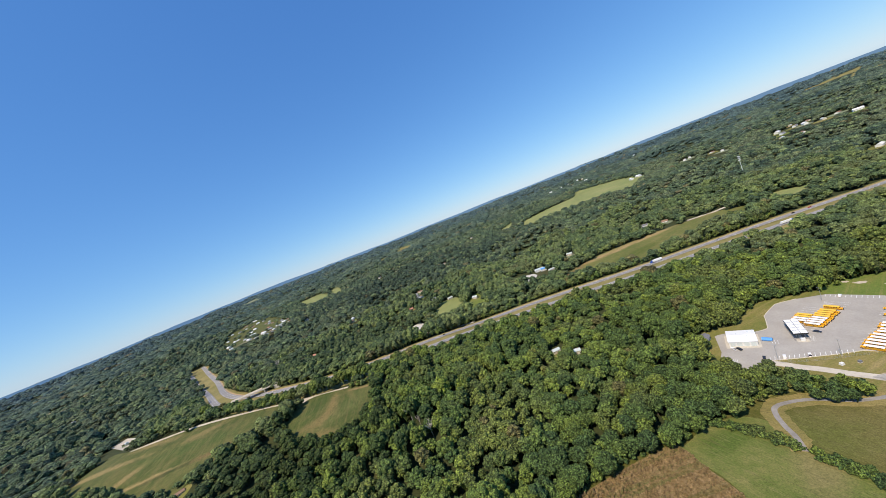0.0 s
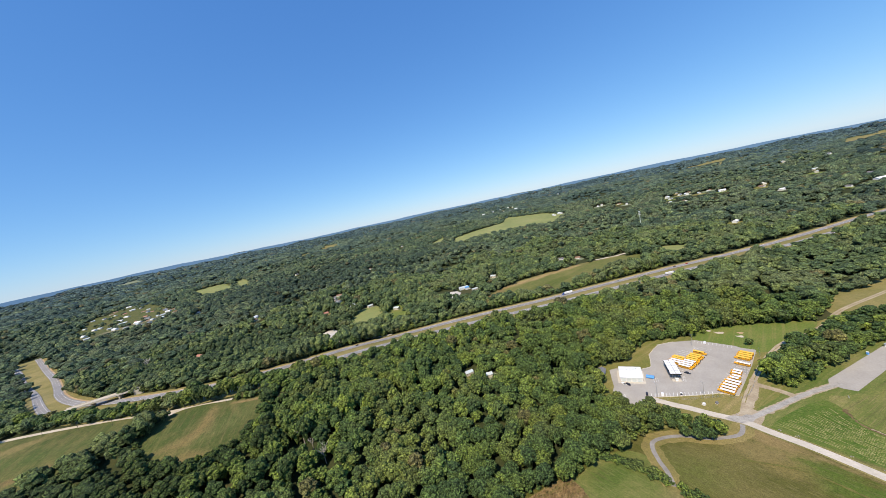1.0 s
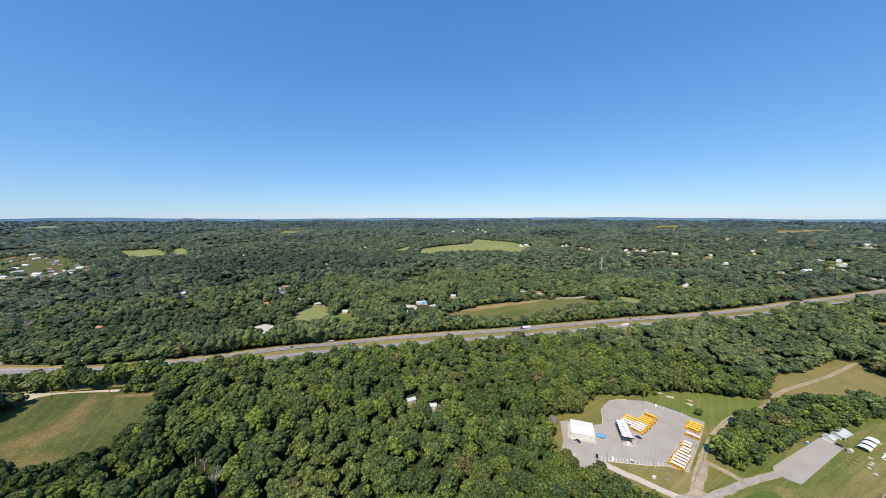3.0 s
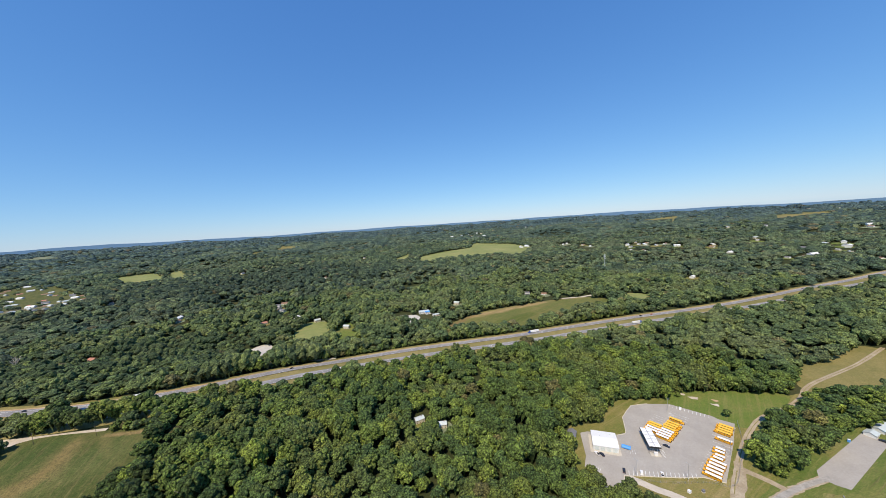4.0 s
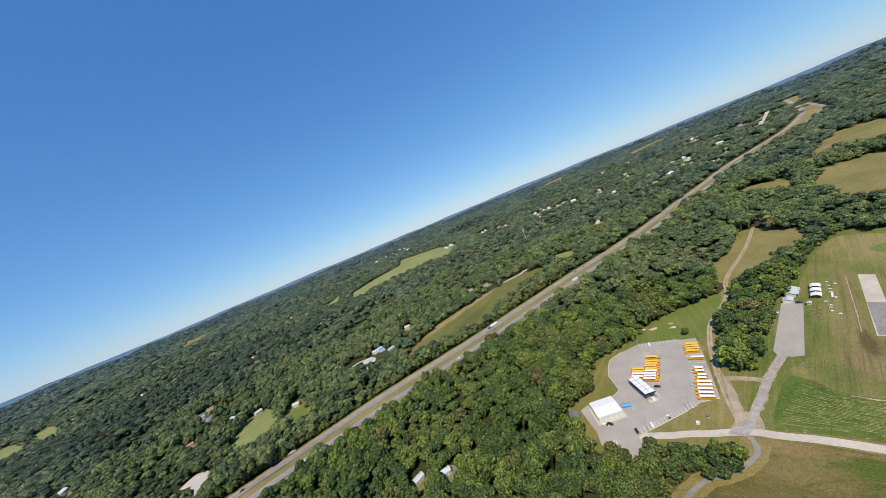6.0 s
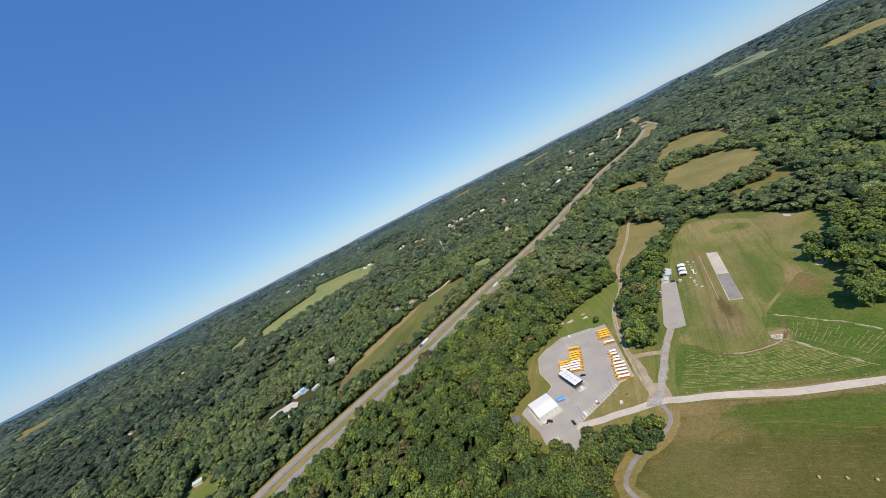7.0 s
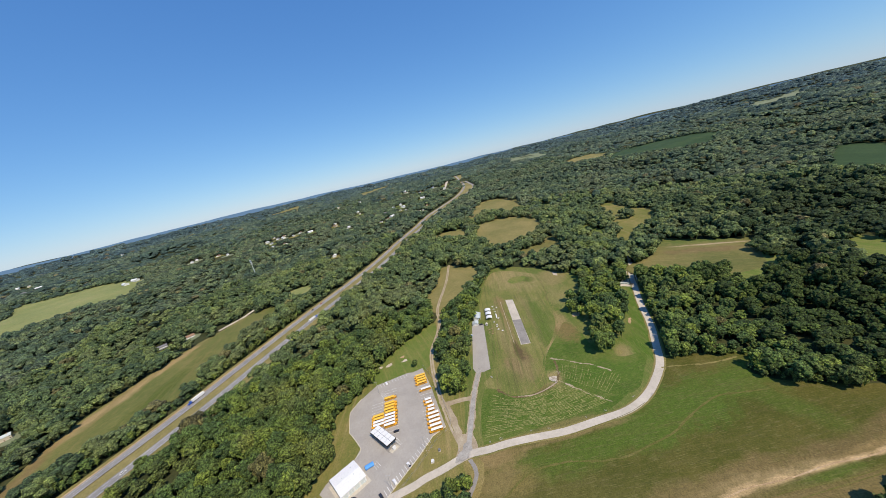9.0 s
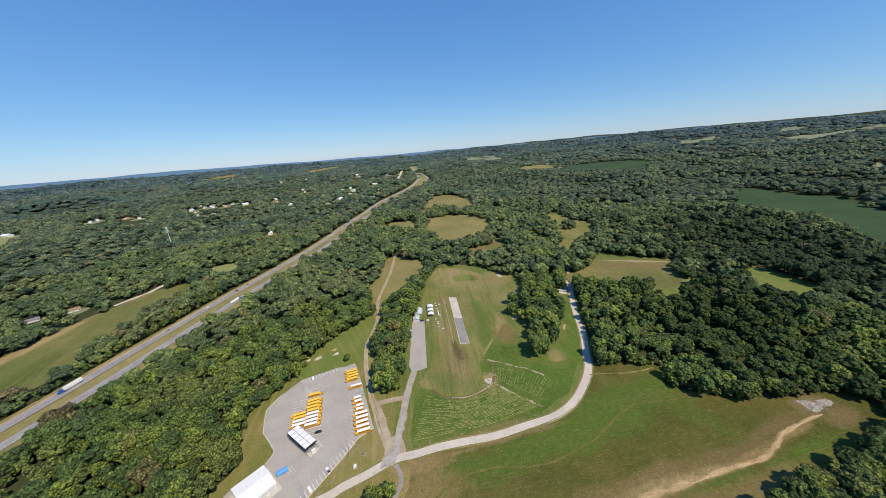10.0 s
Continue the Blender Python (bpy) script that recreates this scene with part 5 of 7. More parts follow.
def line(x, y, turn, length, width=0.2, parent=lot):
    c, s = math.cos(radians(turn)), math.sin(radians(turn))
    hl, hw = length / 2, width / 2
    z = G + 0.012
    v = [(x + c * a - s * b, y + s * a + c * b, z) for a, b in ((-hl, -hw), (hl, -hw), (hl, hw), (-hl, hw))]
    mesh_object("stall_line", v, [(0, 1, 2, 3)], M_LINE, parent)


for kinds, (bx, by), gap, n0, n1 in ((0, (194.6, 293.8), 3.66, -4, 12), (0, (176.4, 294.5), 3.6, -4, 5), (0, (230.2, 283.9), 3.75, -1, 7), (0, (203.2, 258.9), 4.1, -2, 9)):
    for i in range(n0, n1):
        d = (i - 0.5) * gap
        line(bx + vx * d, by + vy * d, BUS_TURN, 11.5)
for i in range(11):                                     # car stalls along the back kerb
    t = i / 10
    line(207 + 22 * t + 0.8, 321 - 20 * t - 0.6, 52, 5.0, 0.28)
for i in range(17):                                     # car stalls along the front kerb
    t = i / 16
    line(124 + 44 * t, 244.5 - 7.5 * t, 62, 5.2, 0.3)
for i in range(7):                                      # hatched islands
    line(202 - i * 1.2, 311 - i * 2.0, 10, 3 + i * 0.9, 0.2)
    line(160 - i * 0.1, 263 - i * 1.1, 20, 7.5 - i, 0.2)
for i in range(5):
    line(100 + i * 1.1, 251.5 - i * 0.8, 55, 4.5, 0.35)
for i in range(3):
    line(137 + i * 1.6, 265 - i * 0.5, 70, 6.0, 0.18)


def kerb(pts, label):
    o = tagged(new("kerb"), label, "kerb", kind="structure")
    for (x1, y1), (x2, y2) in zip(pts, pts[1:]):
        L = math.hypot(x2 - x1, y2 - y1)
        k = part("kerb_stone", Shape().box(0, L, -0.22, 0.22, 0, 0.32, 0.03), M_KERB, o)
        k.matrix_basis = pose(x1, y1, 0, 0, 0, math.degrees(math.atan2(y2 - y1, x2 - x1)))


kerb([(137, 285), (143, 285.2), (146, 287), (149, 293), (152, 300), (155, 308), (164, 317), (173, 325), (182, 326), (190, 326.3)], "cream concrete kerb on the wooded side of the yard")
kerb([(183, 230), (172, 236), (155, 237), (141, 239), (128, 241), (119, 242), (114, 234)], "cream concrete kerb along the front of the yard")

# workshop
shed = root("workshop", "low white metal-roofed workshop with cream concrete apron", "workshop", at=pose(121.6, 275.6, G, 0, 0, -19.5))
part("apron", Shape().box(-11.5, 11.2, -12.2, 9.6, -0.1, 0.06), M_APRON, shed, "cream concrete apron")
part("wall", Shape().prism([(-9.3, 0.06), (9.3, 0.06), (9.3, 4.2), (0, 5.2), (-9.3, 4.2)], -9.2, 9.2), M_WALL, shed)
wroof = part("roof", Shape().prism([(-9.7, 4.2), (-9.7, 4.4), (0, 5.45), (9.7, 4.4), (9.7, 4.2), (0, 5.24)], -9.6, 9.6), M_WHITE, shed)
for i in range(13):
    x = -9.2 + i * 18.4 / 12
    part("roof_seam", Shape().prism([(-9.7, 4.4), (-9.7, 4.47), (0, 5.53), (9.7, 4.47), (9.7, 4.4), (0, 5.45)], x - 0.04, x + 0.04), M_WHITE, wroof)
for x, y in ((-3, 2), (4, -2), (5, 5)):
    part("roof_vent", Shape().rod((x, y, 4.8), (x, y, 5.8), 0.3, 0.3, 10), M_PALE, wroof)
for i in range(4):
    x = -6.6 + i * 4.4
    gd = part("roller_door", Shape().box(x - 1.7, x + 1.7, -9.36, -9.26, 0.06, 3.5), M_PALE, shed)
    for z in (0.9, 1.8, 2.7):
        part("door_rib", Shape().box(x - 1.7, x + 1.7, -9.4, -9.34, z, z + 0.06), M_WHITE, gd)
for x in (-5, 0, 5):
    part("window", Shape().box(x - 0.6, x + 0.6, 9.27, 9.34, 1.4, 2.5), M_GLASS, shed)
part("office_door", Shape().box(9.17, 9.26, -6, -5, 0.06, 2.15), M_BROWN, shed)
for y in (-3, 1, 5):
    part("window", Shape().box(9.18, 9.25, y - 0.6, y + 0.6, 1.2, 2.4), M_GLASS, shed)

# fuel canopy
fc = root("fuel_canopy", "white flat-roofed fuelling canopy over bus pumps", "canopy", at=pose(157.6, 272.2, G, 0, 0, 74))
# dark slab: the shade under the deck, put into the ground colour
part("slab", Shape().box(-12.5, 12.5, -4.6, 4.6, -0.1, 0.03), M_DARKASPH, fc, "dark slab standing in for shade under the canopy")
part("island", Shape().box(-15.0, -11.0, -3.6, 3.6, 0, 0.15, 0.05).box(-9, 9, -0.9, 0.9, 0, 0.15, 0.05), M_APRON, fc, "cream concrete island")
deck = part("roof", Shape().box(-11.7, 11.7, -4.1, 4.1, 5.3, 5.85), M_WHITE, fc)
# deep black boards added for the shade seen below the deck
for x0, x1, y0, y1 in ((-11.85, 11.85, -4.25, -4.1), (-11.85, 11.85, 4.1, 4.25), (-11.85, -11.7, -4.1, 4.1), (11.7, 11.85, -4.1, 4.1)):
    part("fascia", Shape().box(x0, x1, y0, y1, 4.5, 5.8), M_BLACK, deck, "fascia board, black in place of the shade below")
for i in range(5):
    for j in range(2):
        part("roof_panel", Shape().box(-11.5 + i * 4.62, -11.5 + i * 4.62 + 4.4, -3.95 + j * 4.02, -3.95 + j * 4.02 + 3.88, 5.85, 5.91), M_WHITE, deck)
for i in range(4):
    part("roof_joint", Shape().box(-7.12 + i * 4.62, -6.86 + i * 4.62, -4.0, 4.0, 5.855, 5.93), M_SHINGLE, deck)
part("roof_joint", Shape().box(-11.6, 11.6, -0.12, 0.12, 5.855, 5.93), M_SHINGLE, deck)
for x in (-9, 0, 9):
    for y in (-2.4, 2.4):
        part("post", Shape().box(x - 0.15, x + 0.15, y - 0.15, y + 0.15, 0.15, 5.35), M_GALV, fc)
for x in (-4.5, 4.5):
    p = part("fuel_pump", Shape().box(x - 0.4, x + 0.4, -0.3, 0.3, 0.15, 1.9, 0.06), M_WALL, fc)
    part("display", Shape().box(x - 0.25, x + 0.25, -0.33, -0.29, 1.2, 1.6), M_BLACK, p)
part("kiosk", Shape().box(-14, -12.4, -1.3, 1.3, 0.15, 2.3, 0.04), M_WALL, fc)

# tank under blue sheeting
tk = root("covered_tank", "blue sheeted tank trailer beside the workshop", "tank", at=pose(135.8, 268.6, G, 0, 0, -35))
part("cover", Shape().prism([(-1.5, 0.7), (1.5, 0.7), (1.6, 1.6), (1.1, 2.4), (0, 2.7), (-1.1, 2.4), (-1.6, 1.6)], -3.2, 3.2), M_BLUE, tk)
for x in (-2.4, 2.4):
    part("leg", Shape().box(x - 0.2, x + 0.2, -1.2, 1.2, 0, 0.7), M_GALV, tk)
# vehicles in the yard
for paint, kind, x, y, z, turn, lab in ((0, "pickup", 110.4, 265.0, G, 105, "white pickup parked by the workshop"), (1, "car", 113.6, 263.4, G, 105, "dark car parked by the workshop"),
                                        (1, "car", 121.2, 246.0, G, 65, "black car parked along the front kerb"), (0, "van", 132.3, 243.0, G, 65, "white van parked along the front kerb"),
                                        (0, "pickup", 145.8, 240.4, G, 65, "white pickup parked along the front kerb"), (1, "car", 167.8, 267.6, G, -51, "dark car beside the bus rows"),
                                        (0, "van", 213.8, 314.0, G, 50, "white van at the back kerb"), (1, "car", 329.5, 257.0, 0.15, -70, "black car parked by the clubhouse")):
    c = car(M_CARS[paint], lab, kind, 1.08)
    c.matrix_basis = pose(x, y, z + 0.02, 0, 0, turn)
lp = lamp_post("tall grey steel twin-arm light pole beside the yard")
lp.matrix_basis = pose(159.6, 234.0, 0.05, 0, 0, 20)
for x, y in ((127.2, 241.0), (200.5, 312.5), (207.5, 254.0)):
    copy_thing(lp, pose(x, y, 0.05, 0, 0, 20))
for x, y, s, lab in ((162.7, 224.7, 0.9, "dark transformer box on the grass"), (153.4, 225.1, 1.1, "pale utility box on the grass")):
    u = root("utility_box", lab, "utility box", at=pose(x, y, 0.06, 0, 0, 25))
    part("cabinet", Shape().box(-s, s, -s * 0.8, s * 0.8, 0.15, 1.5, 0.08), M_SHINGLE if s < 1 else M_WALL, u)
    part("plinth", Shape().box(-s - 0.2, s + 0.2, -s, s, 0, 0.15), M_CONCRETE, u)

# wire fence round the yard, posts and rails
fence = root("yard_fence", "low grey wire fence with steel posts round the yard", "fence")
fpts = smooth_line([(247, 291), (228, 266), (206, 244), (186, 227), (172, 231), (156, 232), (140, 234), (124, 238)], 4)
for i, (x, y) in enumerate(fpts):
    part("post", Shape().rod((x, y, 0), (x, y, 1.9), 0.05, 0.05, 6), M_GALV, fence)
    if i:
        a, b = fpts[i - 1], (x, y)
        for z in (0.4, 1.1, 1.85):
            part("rail", Shape().rod((*a, z), (*b, z), 0.025, 0.025, 5), M_GALV, fence)

# ---- model airfield ----
club = house(15, 6.5, 2.8, M_WALL, M_PALE, "long white clubhouse with pale metal roof beside the pad", False, True, 0.4, "clubhouse")
club.matrix_basis = pose(346, 270.0, 0.05, 0, 0, 22)
shd = house(6.5, 6.5, 2.6, M_WALL, M_PALE, "small white shed with pale metal roof", False, False, 0.4, "shed")
shd.matrix_basis = pose(330, 264.5, 0.05, 0, 0, 22)


def tent(label):
    o = root("shade_tent", label, "tent", "shade tents by the airfield")
    prof = [(math.cos(a) * 3.6, 2.3 + math.sin(a) * 1.5) for a in [math.pi * i / 10 for i in range(11)]]
    part("cover", Shape().prism(prof + [(y * 0.985, z - 0.08) for y, z in reversed(prof)], -3.4, 3.4), M_WHITE, o)
    for x in (-3.2, 0, 3.2):
        for s in (-1, 1):
            part("post", Shape().rod((x, s * 3.5, 0), (x, s * 3.5, 2.35), 0.06, 0.06, 6), M_GALV, o)
    return o


tn = tent("white arched shade tent on steel posts")
tn.matrix_basis = pose(361.0, 260.3, 0.1, 0, 0, 24)
copy_thing(tn, pose(352.4, 256.0, 0.1, 0, 0, 24))
copy_thing(tn, pose(343.8, 251.8, 0.1, 0, 0, 24))


def table(mat, label):
    o = root("picnic_table", label, "table", "tables by the airfield")
    for i in range(4):
        part("plank", Shape().box(-1.1, 1.1, -0.5 + i * 0.26, -0.26 + i * 0.26, 0.72, 0.77), mat, o)
    for s in (-1, 1):
        part("bench", Shape().box(-1.1, 1.1, s * 0.85 - 0.14, s * 0.85 + 0.14, 0.42, 0.47), mat, o)
        part("leg_frame", Shape().box(s * 0.8 - 0.05, s * 0.8 + 0.05, -0.85, 0.85, 0.36, 0.42).box(s * 0.8 - 0.05, s * 0.8 + 0.05, -0.45, -0.35, 0, 0.72).box(s * 0.8 - 0.05, s * 0.8 + 0.05, 0.35, 0.45, 0, 0.72), mat, o)
    return o


t1, t2 = table(M_WOOD, "brown wooden picnic table on the turf"), table(M_WALL, "white work table on the turf")
first = {1: True, 2: True}
for k, x, y in ((2, 374, 258.4), (2, 367.3, 254.3), (2, 360.6, 250.4), (2, 355, 247.5), (2, 346.2, 241), (2, 331.6, 237.6), (2, 327.8, 236.1), (2, 322.5, 232.9), (2, 319.9, 227),
                (2, 337, 243), (1, 322.6, 240.5), (1, 317.3, 237.6), (1, 312.6, 236.4), (1, 320, 243), (1, 315, 240.5), (2, 366, 259), (2, 372, 252)):
    m = pose(x, y, 0.1, 0, 0, jig.uniform(0, 180))
    if first[k]:
        (t1 if k == 1 else t2).matrix_basis = m
        first[k] = False
    else:
        copy_thing(t1 if k == 1 else t2, m)
lb = root("flight_bench", "long white bench beside the runway", "bench", at=pose(350, 244.5, 0.1, 0, 0, 25))
part("seat", Shape().box(-4.5, 4.5, -0.6, 0.6, 0.55, 0.65), M_WHITE, lb)
for x in (-4, -1.3, 1.3, 4):
    part("leg", Shape().box(x - 0.06, x + 0.06, -0.5, 0.5, 0, 0.55), M_GALV, lb)
kiosk = house(2.6, 2.2, 2.2, M_BEIGE, M_BEIGE, "small beige storage hut by the pad", False, kind="hut")
kiosk.matrix_basis = pose(329.2, 249.8, 0.1, 0, 0, 20)
bb = root("portable_toilet", "blue portable toilet at the hedge", "toilet", at=pose(305.5, 259.5, 0.05, 0, 0, 20))
part("cabin", Shape().box(-0.7, 0.7, -0.7, 0.7, 0.1, 2.1, 0.06), M_BLUE, bb)
part("roof", Shape().box(-0.75, 0.75, -0.75, 0.75, 2.1, 2.35, 0.1), M_WHITE, bb)
part("door", Shape().box(-0.45, 0.45, -0.74, -0.69, 0.2, 1.95), M_BLUE, bb)
nb = root("notice_board", "small white board on posts in the grass", "board", at=pose(243, 213, 0.1, 0, 0, 60))
part("panel", Shape().box(-1.2, 1.2, -0.04, 0.04, 0.7, 1.7), M_WHITE, nb)
for x in (-1, 1):
    part("post", Shape().box(x - 0.05, x + 0.05, 0.04, 0.12, 0, 1.7), M_WOOD, nb)

# hay bales
def bale(label):
    o = root("hay_bale", label, "hay bale", "round bales in the meadow")
    part("straw", Shape().rod((-0.75, 0, 0.8), (-0.62, 0, 0.8), 0.66, 0.8, 18).rod((-0.62, 0, 0.8), (0.62, 0, 0.8), 0.8, 0.8, 18).rod((0.62, 0, 0.8), (0.75, 0, 0.8), 0.8, 0.66, 18), M_STRAW, o)
    part("net_wrap", Shape().rod((-0.3, 0, 0.8), (0.3, 0, 0.8), 0.812, 0.812, 18), M_STRAW, o)
    return o


bl = bale("round straw bale lying in the meadow")
bl.matrix_basis = pose(149.2, 126.6, 0.03, 0, 0, 30) @ Matrix.Scale(0.7, 4)
copy_thing(bl, pose(154.0, 118.6, 0.03, 0, 0, 45)).scale = (0.7, 0.7, 0.7)
copy_thing(bl, pose(158.4, 110.7, 0.03, 0, 0, 15)).scale = (0.7, 0.7, 0.7)

# bare patches, washouts and rubble on the turf
for o, m, lab in (([(230, 342), (236, 339), (233, 336)], M_GRAVEL, "pale sandy patch in the lawn"), ([(236, 334), (244, 331), (241, 327), (237, 330)], M_GRAVEL, "pale sandy patch in the lawn"),
                  ([(247, 320), (253, 317), (250, 314)], M_GRAVEL, "pale sandy patch in the lawn"), ([(253, 326), (259, 324), (255, 321)], M_DIRT, "pale sandy patch in the lawn"),
                  ([(250, 162), (254, 164), (256, 159), (252, 157)], M_GRAVEL, "pale stone heap at the seeded field"),
                  ([(300, 114), (302, 110), (297, 109), (294, 112)], M_DRY, "dry grass below the trees"), ([(356, 104), (358, 101), (349, 101), (347, 103)], M_DIRT, "bare earth under the trees' edge"),
                  ([(364, 158), (371, 150), (361, 150), (357, 156)], M_DIRT, "bare earth in a gap of the trees"),
                  ([(472, 192), (480, 194), (485, 201), (476, 198)], M_GRAVEL, "pale stony patch at the airfield's end"),
                  ([(338, 278), (352, 282), (376, 290), (400, 298), (398, 302), (372, 294), (346, 285)], M_DIRT, "bare earth bank along the hedge"),
                  ([(455, 262), (470, 258), (472, 240), (458, 238), (446, 250)], M_LAWN, "darker green patch in the turf"),
                  ([(291, -53), (285, -55), (281.5, -58), (284, -63), (288, -65), (292, -63)], M_SCREE, "grey stony slab at the meadow's edge"), ([(289, -66), (294, -74), (298, -72), (294, -64)], M_SCREE, "grey stony slab at the meadow's edge")):
    o = [(px + jig.uniform(-0.7, 0.7), py + jig.uniform(-0.7, 0.7)) for px, py in smooth_line(o, 4, True)]
    sheet("patch", o, m, 0.135 + jig.uniform(0, 0.02), lab, "bare patch", False)

for n, (pts, w, lab) in enumerate((([(280, 168), (279, 153), (277, 140), (277, 132), (272, 117)], 1.3, "thin stony washout in the seeded field"),
                    ([(256, 166), (253, 158), (248, 147), (244, 138), (240, 128), (237, 116)], 1.3, "thin stony washout in the seeded field"),
                    ([(230, 204), (225.5, 192), (227, 180), (234, 169), (246, 159), (254, 157), (266, 159), (277, 164)], 2.6, "worn earth line round the airfield turf"),
                    ([(226.5, 184), (230, 174), (237, 166), (247, 158.5), (252, 157)], 1.5, "thin bare earth line round the airfield turf"),
                    ([(388, 252), (360, 238), (330, 223), (298, 207.5)], 1.25, "straight bare earth line beside the runway"), ([(478, 222), (440, 206), (395, 191)], 0.6, "faint worn line across the airfield"),
                    ([(489, 222), (444, 202), (410, 192), (370, 180), (346, 174), (316, 171), (291, 174), (272, 171), (252, 170), (240, 173)], 0.6, "cut edge of the mown airfield turf"),
                    ([(282, 82), (287, 70), (292, 54), (299, 40), (305, 31)], 2.0, "faint dry path along the trees"),
                    ([(190, 42), (196, 33), (212, 6), (232, -21), (254, -53)], 0.7, "faint tan wheel line below the meadow"), ([(187, 40), (194, 29), (209, 7), (229, -22), (249, -51)], 0.7, "faint tan wheel line below the meadow"),
                    ([(169, 191), (176, 182), (182, 171), (191, 153), (208, 130), (228, 106), (241, 95)], 0.5, "tan wheel line along the road's edge"),
                    ([(141, 172), (159, 164), (168, 157), (179, 140), (186, 120), (193, 107), (205, 94), (218, 81), (232, 72), (246, 62), (258, 51), (264, 38), (271, 22)], 1.7, "faint pale wheel line in the meadow"))):
    strip("trail", smooth_line(pts, 16), w * (0.45 if "straight" in lab else 0.75), M_FAINT if "wheel" in lab else M_WORN if "worn" in lab else M_TRACK if 1.2 < w < 2 else M_DRY, 0.14 + 0.005 * n, lab, "trail", w * (0.12 if "straight" in lab else 0.25 if "worn" in lab else 0.6))



def straw_rows(first, last, count, width, label, seed):
    """Broken swaths of straw laid between two guide lines of equal length, each bit a low ridge of its own."""
    rng = np.random.default_rng(seed)
    a, b = np.array(first), np.array(last)
    verts, faces = [], []
    for k in range(count):
        f = (k + 0.5) / count + rng.uniform(-0.15, 0.15) / count
        row = a * (1 - f) + b * f
        side = np.gradient(row, axis=0)
        side = np.stack([-side[:, 1], side[:, 0]], 1) / (np.hypot(*side.T)[:, None] + 1e-6)
        heavy = rng.uniform(0.5, 1.0)
        for i in range(len(row) - 1):
            if noise.noise(Vector((row[i][0] * 0.11, row[i][1] * 0.11, 4.0 + 0.9 * k))) < 0.14 - 0.75 * heavy * rng.uniform(0.4, 1.0):
                continue
            w = width * rng.uniform(0.4, 1.1)
            p, q = row[i] + rng.normal(0, 0.12, 2), row[i] + (row[i + 1] - row[i]) * rng.uniform(0.7, 1.25)
            n0 = len(verts)
            for c, w in ((p, w * rng.uniform(0.25, 0.9)), (q, w * rng.uniform(0.25, 1.0))):
                z = lie(c[:1], c[1:])[0] + 0.13
                verts += [(c[0] + side[i][0] * w * e, c[1] + side[i][1] * w * e, z + h) for e, h in ((-0.5, 0.0), (0.0, 0.12), (0.5, 0.0))]
            faces += [(n0, n0 + 3, n0 + 4, n0 + 1), (n0 + 1, n0 + 4, n0 + 5, n0 + 2)]
    return tagged(mesh_object("straw_rows", verts, faces, M_SWATH), label, "straw rows", kind="stuff")


straw_rows(evenly([(224, 206), (223, 192), (225, 179), (232, 168), (243, 157), (249, 148)], 46), evenly([(181, 197), (194, 176), (209, 151), (226, 130), (238, 117)], 46), 25, 0.95, "pale straw swaths in a seeded field", 71)
straw_rows(evenly([(277, 160), (276, 148), (273, 132), (268, 112)], 34)[::-1], evenly([(256, 160), (250, 147), (246, 136), (242, 120)], 34)[::-1], 3, 0.4, "thin straw swaths in a seeded field", 72)
straw_rows(evenly([(276, 158), (266, 156), (256, 155)], 16), evenly([(268, 108), (256, 112), (244, 116)], 16), 20, 0.8, "thin straw swaths in a seeded field", 73)


def stone_heap(x, y, spread, count, seed):
    """Field stones tipped on the ground, each with its own facets."""
    rng = np.random.default_rng(seed)
    V, F = [], []
    for i in range(count):
        r = rng.uniform(0.14, 0.42)
        px, py = rng.normal(0, spread * 0.6), rng.normal(0, spread * 0.6)
        V.append(ICO_V * r * (1 + rng.uniform(-0.3, 0.3, (12, 1))) * (1, 1, 0.6) + (x + px, y + py, 0.13 + 0.3 * r))
        F.append(ICO_F + 12 * i)
    return tagged(new("stone_heap", raw_mesh("stone_heap", np.concatenate(V), np.concatenate(F), M_SCREE, False)), "heap of pale field stones on bare ground", "stones", kind="stuff")


for heap in RUBBLE:
    stone_heap(*heap)
for i in range(14):                                     # stones along the road's field side
    hx, hy = ROAD[24 + 3 * i]
    if i % 3:
        stone_heap(hx + 4.2, hy + 4.0, 0.8, 5, 50 + i)

# ---- highway furniture and traffic ----
def dashes(line, off, width, on, gap, name, label, mat=M_LINE):
    """Painted line along a road, dashed if gap is given."""
    pts = offset_line(line, off)
    v, f, run, draw = [], [], 0.0, True
    for (x1, y1), (x2, y2) in zip(pts, pts[1:]):
        L = math.hypot(x2 - x1, y2 - y1)
        s = 0.0
        while s < L:
            e = min(L, s + ((on if draw else gap) - run))
            if draw:
                dx, dy = (x2 - x1) / L, (y2 - y1) / L
                n = len(v)
                for a, b in ((s, -1), (e, -1), (e, 1), (s, 1)):
                    v.append((x1 + dx * a - dy * b * width / 2, y1 + dy * a + dx * b * width / 2))
                f.append((n, n + 1, n + 2, n + 3))
            run += e - s
            if run >= (on if draw else gap) - 1e-6:
                run, draw = 0.0, (not draw if gap else True)
            s = e + 1e-6
    p = np.array(v)
    z = lie(p[:, 0], p[:, 1]) + 1.03
    return tagged(mesh_object(name, [(a, b, c) for (a, b), c in zip(p, z)], f, mat), label, "road marking", kind="stuff")


